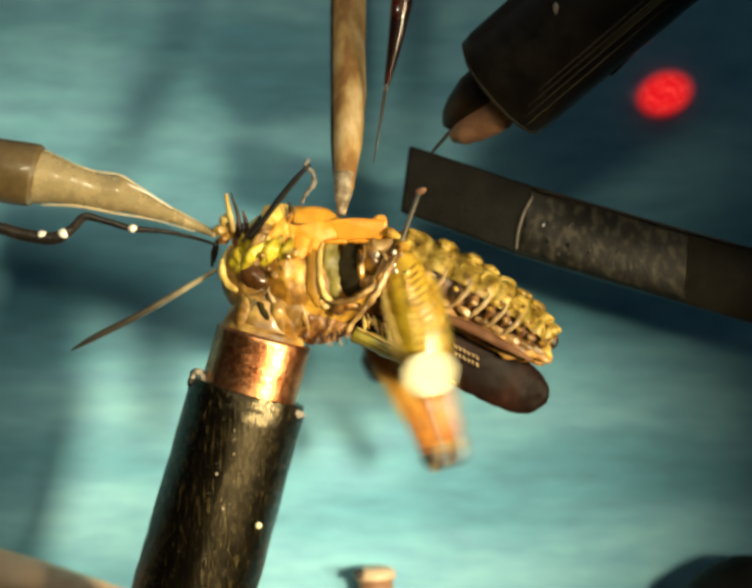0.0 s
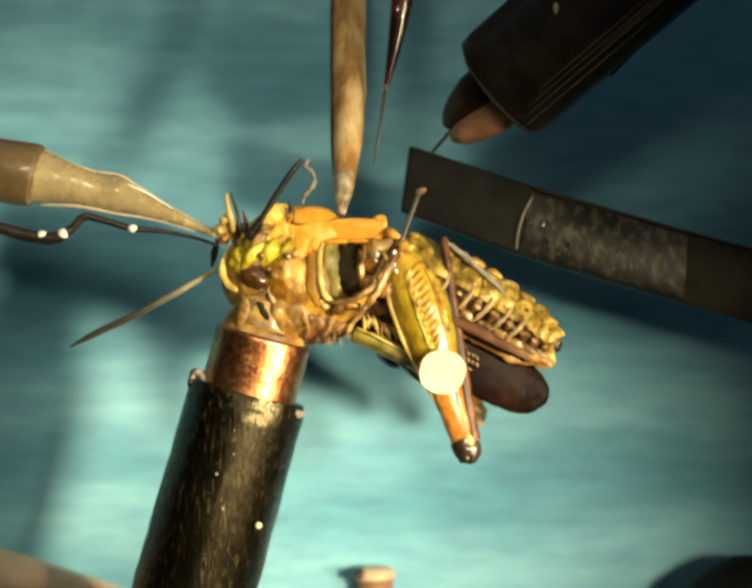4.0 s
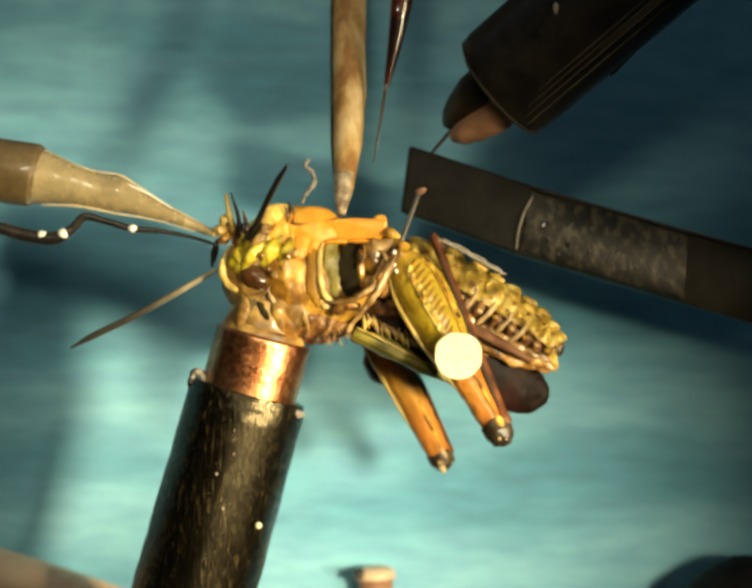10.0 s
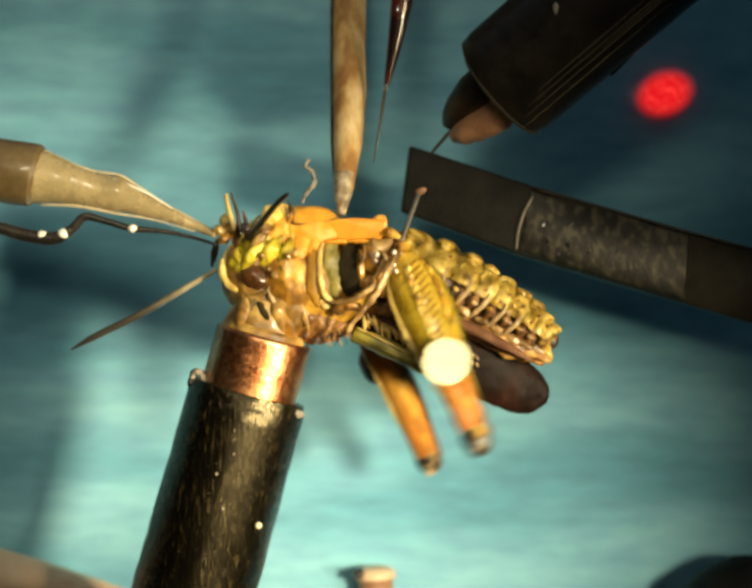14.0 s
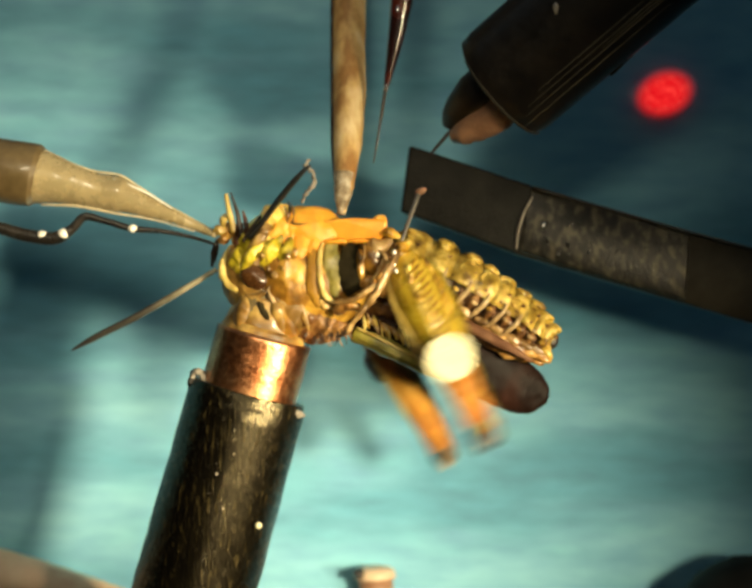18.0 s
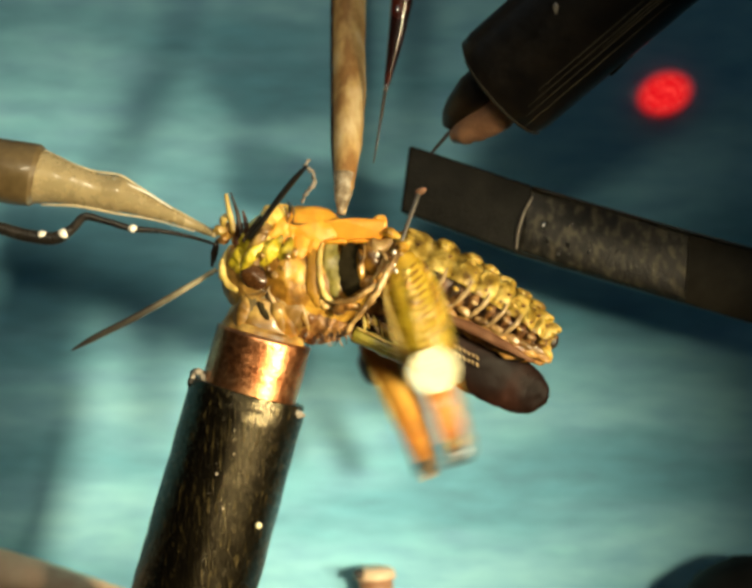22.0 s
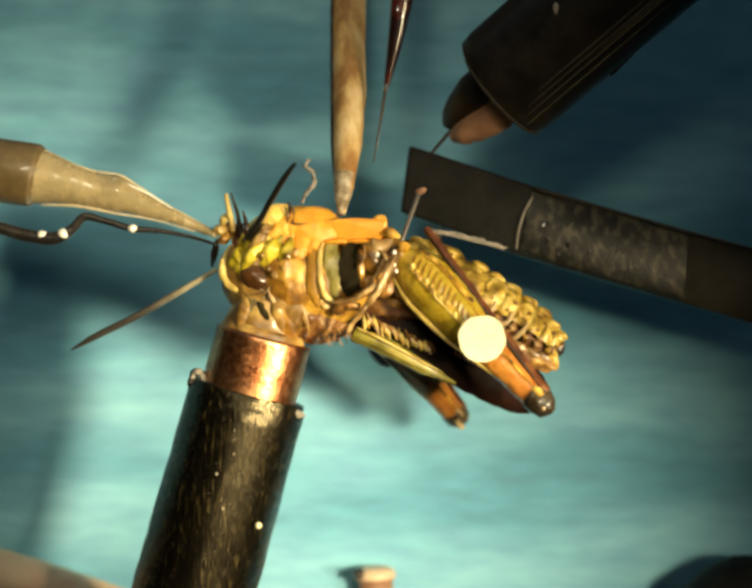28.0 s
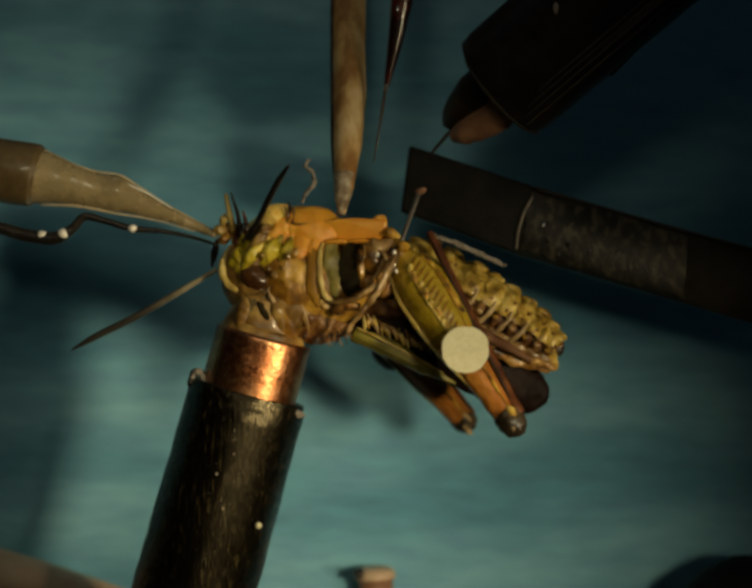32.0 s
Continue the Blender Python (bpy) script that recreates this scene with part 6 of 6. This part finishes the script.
        (18.5, shin(-68.4, 14.0, 850.0, 545.0, -20.0)), (18.6, shin(-69.6, 10.0, 850.0, 545.0, -20.0)), (18.7, shin(-69.3, 14.0, 850.0, 545.0, -20.0)), (18.767, shin(-71.2, 14.0, 850.0, 545.0, -20.0)),
        (18.8, shin(-68.5, 14.0, 850.0, 545.0, -20.0)), (18.833, shin(-65.8, 14.0, 850.0, 545.0, -20.0)), (18.9, shin(-69.6, 14.0, 850.0, 545.0, -20.0)), (18.967, shin(-82.2, 10.0, 850.0, 545.0, -20.0)),
        (19.0, shin(-73.8, 10.0, 850.0, 545.0, -20.0)), (19.033, shin(-65.3, 10.0, 850.0, 545.0, -20.0)), (19.067, shin(-70.9, 18.0, 850.0, 545.0, -20.0)), (19.1, shin(-66.9, 18.0, 850.0, 545.0, -20.0)),
        (19.133, shin(-62.8, 18.0, 850.0, 545.0, -20.0)), (19.167, shin(-77.7, 8.0, 850.0, 545.0, -20.0)), (19.2, shin(-72.6, 8.0, 850.0, 545.0, -20.0)), (19.233, shin(-67.6, 8.0, 850.0, 545.0, -20.0)),
        (19.267, shin(-76.7, 12.0, 850.0, 545.0, -20.0)), (19.3, shin(-69.9, 12.0, 850.0, 545.0, -20.0)), (19.333, shin(-63.1, 12.0, 850.0, 545.0, -20.0)), (19.367, shin(-73.4, 14.0, 850.0, 545.0, -20.0)),
        (19.4, shin(-69.3, 14.0, 850.0, 545.0, -20.0)), (19.433, shin(-65.3, 14.0, 850.0, 545.0, -20.0)), (19.467, shin(-77.3, 8.0, 850.0, 545.0, -20.0)), (19.5, shin(-73.2, 8.0, 850.0, 545.0, -20.0)),
        (19.533, shin(-69.2, 8.0, 850.0, 545.0, -20.0)), (19.6, shin(-65.3, 20.0, 850.0, 545.0, -20.0)), (19.7, shin(-64.8, 18.0, 850.0, 545.0, -20.0)), (19.767, shin(-63.0, 24.0, 850.0, 545.0, -20.0)),
        (19.8, shin(-56.2, 24.0, 850.0, 545.0, -20.0)), (19.833, shin(-49.5, 24.0, 850.0, 545.0, -20.0)), (19.867, shin(-60.4, 24.0, 850.0, 545.0, -20.0)), (19.9, shin(-57.0, 24.0, 850.0, 545.0, -20.0)),
        (19.933, shin(-53.6, 24.0, 850.0, 545.0, -20.0)), (19.967, shin(-86.6, 6.0, 850.0, 545.0, -20.0)), (20.0, shin(-74.8, 6.0, 850.0, 545.0, -20.0)), (20.033, shin(-63.0, 6.0, 850.0, 545.0, -20.0)),
        (20.067, shin(-76.0, 18.0, 850.0, 545.0, -20.0)), (20.1, shin(-65.9, 18.0, 850.0, 545.0, -20.0)), (20.133, shin(-55.7, 18.0, 850.0, 545.0, -20.0)), (20.167, shin(-85.2, 8.0, 850.0, 545.0, -20.0)),
        (20.2, shin(-75.0, 8.0, 850.0, 545.0, -20.0)), (20.233, shin(-64.9, 8.0, 850.0, 545.0, -20.0)), (20.267, shin(-85.1, 6.0, 850.0, 545.0, -20.0)), (20.3, shin(-76.6, 6.0, 850.0, 545.0, -20.0)),
        (20.333, shin(-68.1, 6.0, 850.0, 545.0, -20.0)), (20.4, shin(-67.5, 16.0, 850.0, 545.0, -20.0)), (20.467, shin(-74.0, 14.0, 850.0, 545.0, -20.0)), (20.5, shin(-69.9, 14.0, 850.0, 545.0, -20.0)),
        (20.533, shin(-65.8, 14.0, 850.0, 545.0, -20.0)), (20.6, shin(-66.5, 16.0, 850.0, 545.0, -20.0)), (20.7, shin(-67.5, 16.0, 850.0, 545.0, -20.0)), (20.767, shin(-66.8, 18.0, 850.0, 545.0, -20.0)),
        (20.8, shin(-64.1, 18.0, 850.0, 545.0, -20.0)), (20.833, shin(-61.4, 18.0, 850.0, 545.0, -20.0)), (20.9, shin(-66.0, 18.0, 850.0, 545.0, -20.0)), (20.967, shin(-83.7, 12.0, 850.0, 545.0, -20.0)),
        (21.0, shin(-73.6, 12.0, 850.0, 545.0, -20.0)), (21.033, shin(-63.4, 12.0, 850.0, 545.0, -20.0)), (21.067, shin(-85.4, 14.0, 850.0, 545.0, -20.0)), (21.1, shin(-70.2, 14.0, 850.0, 545.0, -20.0)),
        (21.133, shin(-55.0, 14.0, 850.0, 545.0, -20.0)), (21.167, shin(-74.7, 14.0, 850.0, 545.0, -20.0)), (21.2, shin(-69.6, 14.0, 850.0, 545.0, -20.0)), (21.233, shin(-64.5, 14.0, 850.0, 545.0, -20.0)),
        (21.267, shin(-89.6, 8.0, 850.0, 545.0, -20.0)), (21.3, shin(-76.0, 8.0, 850.0, 545.0, -20.0)), (21.333, shin(-62.5, 8.0, 850.0, 545.0, -20.0)), (21.4, shin(-64.6, 18.0, 850.0, 545.0, -20.0)),
        (21.5, shin(-67.4, 16.0, 850.0, 545.0, -20.0)), (21.6, shin(-62.0, 22.0, 850.0, 545.0, -20.0)), (21.7, shin(-62.6, 20.0, 850.0, 545.0, -20.0)), (21.767, shin(-89.3, 8.0, 850.0, 545.0, -20.0)),
        (21.8, shin(-75.8, 8.0, 850.0, 545.0, -20.0)), (21.833, shin(-62.3, 8.0, 850.0, 545.0, -20.0)), (21.867, shin(-72.9, 16.0, 850.0, 545.0, -20.0)), (21.9, shin(-67.8, 16.0, 850.0, 545.0, -20.0)),
        (21.933, shin(-62.7, 16.0, 850.0, 545.0, -20.0)), (21.967, shin(-82.2, 10.0, 850.0, 545.0, -20.0)), (22.0, shin(-75.5, 10.0, 850.0, 545.0, -20.0)), (22.033, shin(-68.7, 10.0, 850.0, 545.0, -20.0)),
        (22.067, shin(-85.2, 4.0, 850.0, 545.0, -20.0)), (22.1, shin(-78.5, 4.0, 850.0, 545.0, -20.0)), (22.133, shin(-71.7, 4.0, 850.0, 545.0, -20.0)), (22.2, shin(-69.4, 14.0, 850.0, 545.0, -20.0)),
        (22.3, shin(-69.6, 14.0, 850.0, 545.0, -20.0)), (22.4, shin(-63.6, 20.0, 850.0, 545.0, -20.0)), (22.467, shin(-62.9, 24.0, 850.0, 545.0, -20.0)), (22.5, shin(-60.2, 24.0, 850.0, 545.0, -20.0)),
        (22.533, shin(-57.5, 24.0, 850.0, 545.0, -20.0)), (22.567, shin(-88.7, 6.0, 850.0, 545.0, -20.0)), (22.6, shin(-76.9, 6.0, 850.0, 545.0, -20.0)), (22.633, shin(-65.0, 6.0, 850.0, 545.0, -20.0)),
        (22.667, shin(-83.7, 18.0, 850.0, 545.0, -20.0)), (22.7, shin(-70.2, 18.0, 850.0, 545.0, -20.0)), (22.733, shin(-56.7, 18.0, 850.0, 545.0, -20.0)), (22.767, shin(-72.4, 14.0, 850.0, 545.0, -20.0)),
        (22.8, shin(-69.0, 14.0, 850.0, 545.0, -20.0)), (22.833, shin(-65.6, 14.0, 850.0, 545.0, -20.0)), (22.867, shin(-87.6, 10.0, 850.0, 545.0, -20.0)), (22.9, shin(-74.1, 10.0, 850.0, 545.0, -20.0)),
        (22.933, shin(-60.6, 10.0, 850.0, 545.0, -20.0)), (23.0, shin(-63.8, 20.0, 850.0, 545.0, -20.0)), (23.1, shin(-63.6, 20.0, 850.0, 545.0, -20.0)), (23.167, shin(-73.0, 20.0, 850.0, 545.0, -20.0)),
        (23.2, shin(-62.9, 20.0, 850.0, 545.0, -20.0)), (23.233, shin(-52.7, 20.0, 850.0, 545.0, -20.0)), (23.3, shin(-64.9, 20.0, 850.0, 545.0, -20.0)), (23.367, shin(-89.0, 4.0, 850.0, 545.0, -20.0)),
        (23.4, shin(-80.6, 4.0, 850.0, 545.0, -20.0)), (23.433, shin(-72.1, 4.0, 850.0, 545.0, -20.0)), (23.467, shin(-82.1, 16.0, 850.0, 545.0, -20.0)), (23.5, shin(-70.3, 16.0, 850.0, 545.0, -20.0)),
        (23.533, shin(-58.4, 16.0, 850.0, 545.0, -20.0)), (23.567, shin(-72.3, 14.0, 850.0, 545.0, -20.0)), (23.6, shin(-69.6, 14.0, 850.0, 545.0, -20.0)), (23.633, shin(-66.9, 14.0, 850.0, 545.0, -20.0)),
        (23.667, shin(-74.5, 14.0, 850.0, 545.0, -20.0)), (23.7, shin(-70.5, 14.0, 850.0, 545.0, -20.0)), (23.733, shin(-66.4, 14.0, 850.0, 545.0, -20.0)), (23.8, shin(-62.5, 22.0, 850.0, 545.0, -20.0)),
        (23.9, shin(-62.3, 22.0, 850.0, 545.0, -20.0)), (23.967, shin(-96.2, 12.0, 850.0, 545.0, -20.0)), (24.0, shin(-74.2, 12.0, 850.0, 545.0, -20.0)), (24.033, shin(-52.3, 12.0, 850.0, 545.0, -20.0)),
        (24.067, shin(-80.7, 20.0, 850.0, 545.0, -20.0)), (24.1, shin(-65.4, 20.0, 850.0, 545.0, -20.0)), (24.133, shin(-50.2, 20.0, 850.0, 545.0, -20.0)), (24.167, shin(-74.6, 14.0, 850.0, 545.0, -20.0)),
        (24.2, shin(-69.5, 14.0, 850.0, 545.0, -20.0)), (24.233, shin(-64.5, 14.0, 850.0, 545.0, -20.0)), (24.267, shin(-88.8, 8.0, 850.0, 545.0, -20.0)), (24.3, shin(-73.6, 8.0, 850.0, 545.0, -20.0)),
        (24.333, shin(-58.4, 8.0, 850.0, 545.0, -20.0)), (24.4, shin(-64.2, 20.0, 850.0, 545.0, -20.0)), (24.5, shin(-66.2, 18.0, 850.0, 545.0, -20.0)), (24.567, shin(-67.9, 24.0, 850.0, 545.0, -20.0)),
        (24.6, shin(-59.5, 24.0, 850.0, 545.0, -20.0)), (24.633, shin(-51.0, 24.0, 850.0, 545.0, -20.0)), (24.7, shin(-62.2, 20.0, 850.0, 545.0, -20.0)), (24.767, shin(-85.1, 6.0, 850.0, 545.0, -20.0)),
        (24.8, shin(-78.3, 6.0, 850.0, 545.0, -20.0)), (24.833, shin(-71.6, 6.0, 850.0, 545.0, -20.0)), (24.867, shin(-93.7, 8.0, 850.0, 545.0, -20.0)), (24.9, shin(-76.8, 8.0, 850.0, 545.0, -20.0)),
        (24.933, shin(-59.9, 8.0, 850.0, 545.0, -20.0)), (24.967, shin(-71.5, 14.0, 850.0, 545.0, -20.0)), (25.0, shin(-68.2, 14.0, 850.0, 545.0, -20.0)), (25.033, shin(-64.8, 14.0, 850.0, 545.0, -20.0)),
        (25.067, shin(-86.5, 8.0, 850.0, 545.0, -20.0)), (25.1, shin(-74.6, 8.0, 850.0, 545.0, -20.0)), (25.133, shin(-62.8, 8.0, 850.0, 545.0, -20.0)), (25.2, shin(-65.9, 18.0, 850.0, 545.0, -20.0)),
        (25.3, shin(-66.7, 16.0, 850.0, 545.0, -20.0)), (25.367, shin(-76.2, 18.0, 850.0, 545.0, -20.0)), (25.4, shin(-66.1, 18.0, 850.0, 545.0, -20.0)), (25.433, shin(-55.9, 18.0, 850.0, 545.0, -20.0)),
        (25.5, shin(-61.9, 22.0, 850.0, 545.0, -20.0)), (25.567, shin(-72.9, 18.0, 850.0, 545.0, -20.0)), (25.6, shin(-66.1, 18.0, 850.0, 545.0, -20.0)), (25.633, shin(-59.2, 18.0, 850.0, 545.0, -20.0)),
        (25.7, shin(-66.2, 18.0, 850.0, 545.0, -20.0)), (25.8, shin(-65.9, 18.0, 850.0, 545.0, -20.0)), (25.867, shin(-74.6, 14.0, 850.0, 545.0, -20.0)), (25.9, shin(-69.5, 14.0, 850.0, 545.0, -20.0)),
        (25.933, shin(-64.5, 14.0, 850.0, 545.0, -20.0)), (26.0, shin(-64.2, 20.0, 850.0, 545.0, -20.0)), (26.067, shin(-80.5, 8.0, 850.0, 545.0, -20.0)), (26.1, shin(-73.6, 8.0, 850.0, 545.0, -20.0)),
        (26.133, shin(-66.8, 8.0, 850.0, 545.0, -20.0)), (26.2, shin(-62.2, 20.0, 850.0, 545.0, -20.0)), (26.267, shin(-83.6, 8.0, 850.0, 545.0, -20.0)), (26.3, shin(-76.8, 8.0, 850.0, 545.0, -20.0)),
        (26.333, shin(-69.9, 8.0, 850.0, 545.0, -20.0)), (26.4, shin(-61.9, 22.0, 850.0, 545.0, -20.0)), (27.5, shin(-44.2, 18.0, 896.0, 487.0, -75.0)), (27.6, shin(-44.7, 18.0, 896.0, 487.0, -75.0)),
        (28.0, shin(-47.0, 16.0, 896.0, 487.0, -75.0)), (28.5, shin(-48.0, 16.0, 896.0, 487.0, -75.0)), (29.0, shin(-49.8, 18.0, 896.0, 487.0, -75.0)), (29.5, shin(-52.4, 18.0, 896.0, 487.0, -75.0)),
        (30.0, shin(-53.6, 18.0, 896.0, 487.0, -75.0)), (30.5, shin(-54.3, 20.0, 896.0, 487.0, -75.0)), (31.0, shin(-55.5, 18.0, 896.0, 487.0, -75.0)), (31.4, shin(-56.5, 18.0, 896.0, 487.0, -75.0)),
        (31.7, shin(-57.0, 18.0, 896.0, 487.0, -75.0)), (32.0, shin(-57.1, 18.0, 896.0, 487.0, -75.0)),
    ])
    def feeler(angle, lean):
        return swing(at_locust(518, 496, -64), angle, lean)

    walk(near_antenna, [
        (0, feeler(48.3, 7.1)), (0.5, feeler(48.3, 7.1)), (1.0, feeler(48.7, 18.9)), (1.5, feeler(49.2, 22.3)), (2, feeler(49.1, 17.5)), (2.6, feeler(48.3, 7.1)),
        (3.0, feeler(49.3, 0.0)), (3.5, feeler(52.7, 0.0)), (5.5, feeler(56.0, 26.3)), (7, feeler(56.6, 29.5)), (10, feeler(57.3, 32.4)), (12.2, feeler(57.7, 32.2)),
        (12.35, feeler(40.3, 52.2)), (13, feeler(39.2, 52.9)), (14.5, feeler(41.8, 50.2)), (16.5, feeler(45.7, 22.7)), (18, feeler(47.9, 10.0)), (20, feeler(48.3, 7.1)),
        (21, feeler(48.2, 16.3)), (21.5, feeler(48.5, 5.0)), (22, feeler(48.4, 15.5)), (22.5, feeler(48.5, 5.0)), (25.5, feeler(48.7, 0.7)), (27.5, feeler(53.2, 21.4)),
        (28, feeler(54.4, 25.5)), (29, feeler(55.4, 28.7)), (30, feeler(55.7, 29.9)), (31, feeler(56.4, 31.4)), (32, feeler(56.6, 33.1)),
    ])
    def long_feeler(angle):
        return swing(at_locust(452, 562, 0), angle)

    walk(far_antenna, [
        (0, long_feeler(209.1)), (3, long_feeler(209.1)), (3.5, long_feeler(207.8)), (5.5, long_feeler(208.1)), (12.2, long_feeler(208.4)), (12.5, long_feeler(209.1)),
        (14.5, long_feeler(208.8)), (16.5, long_feeler(209.2)), (25.5, long_feeler(209.2)), (27.5, long_feeler(208.9)), (32, long_feeler(209.0)),
    ])
    def belly(angle, right=0.0, down=0.0):
        return swing(at_locust(840 + right, 560 + down, 0), angle)

    walk(abdomen, [
        (0, belly(-1.6)), (2.8, belly(-1.6)), (3.1, belly(-1.6, 2, 2)), (3.5, belly(-1.5, 4, 5)), (5.5, belly(-1.1, 12, 18)), (9, belly(-1.2, 11, 18)), (12.2, belly(-1.3, 10, 16)),
        (12.6, belly(-1.4, 3, 4)), (14.5, belly(-1.5, 0, 0)), (16.5, belly(-1.6)), (20, belly(-1.4)), (25.5, belly(-1.6)), (27.5, belly(-1.0, 12, 17)),
        (30, belly(-1.1, 11, 18)), (32, belly(-1.1, 11, 18)),
    ])
    on, off = pose(*at(1386, 196, 598)), pose(*(at(1386, 196, 598) + Vector((0, 0.012, 0))))
    walk(indicator, [(0.0, on), (2.833, on), (2.867, off), (12.267, off), (12.3, on), (26.467, on), (26.5, off), (32.0, off)])


motions()
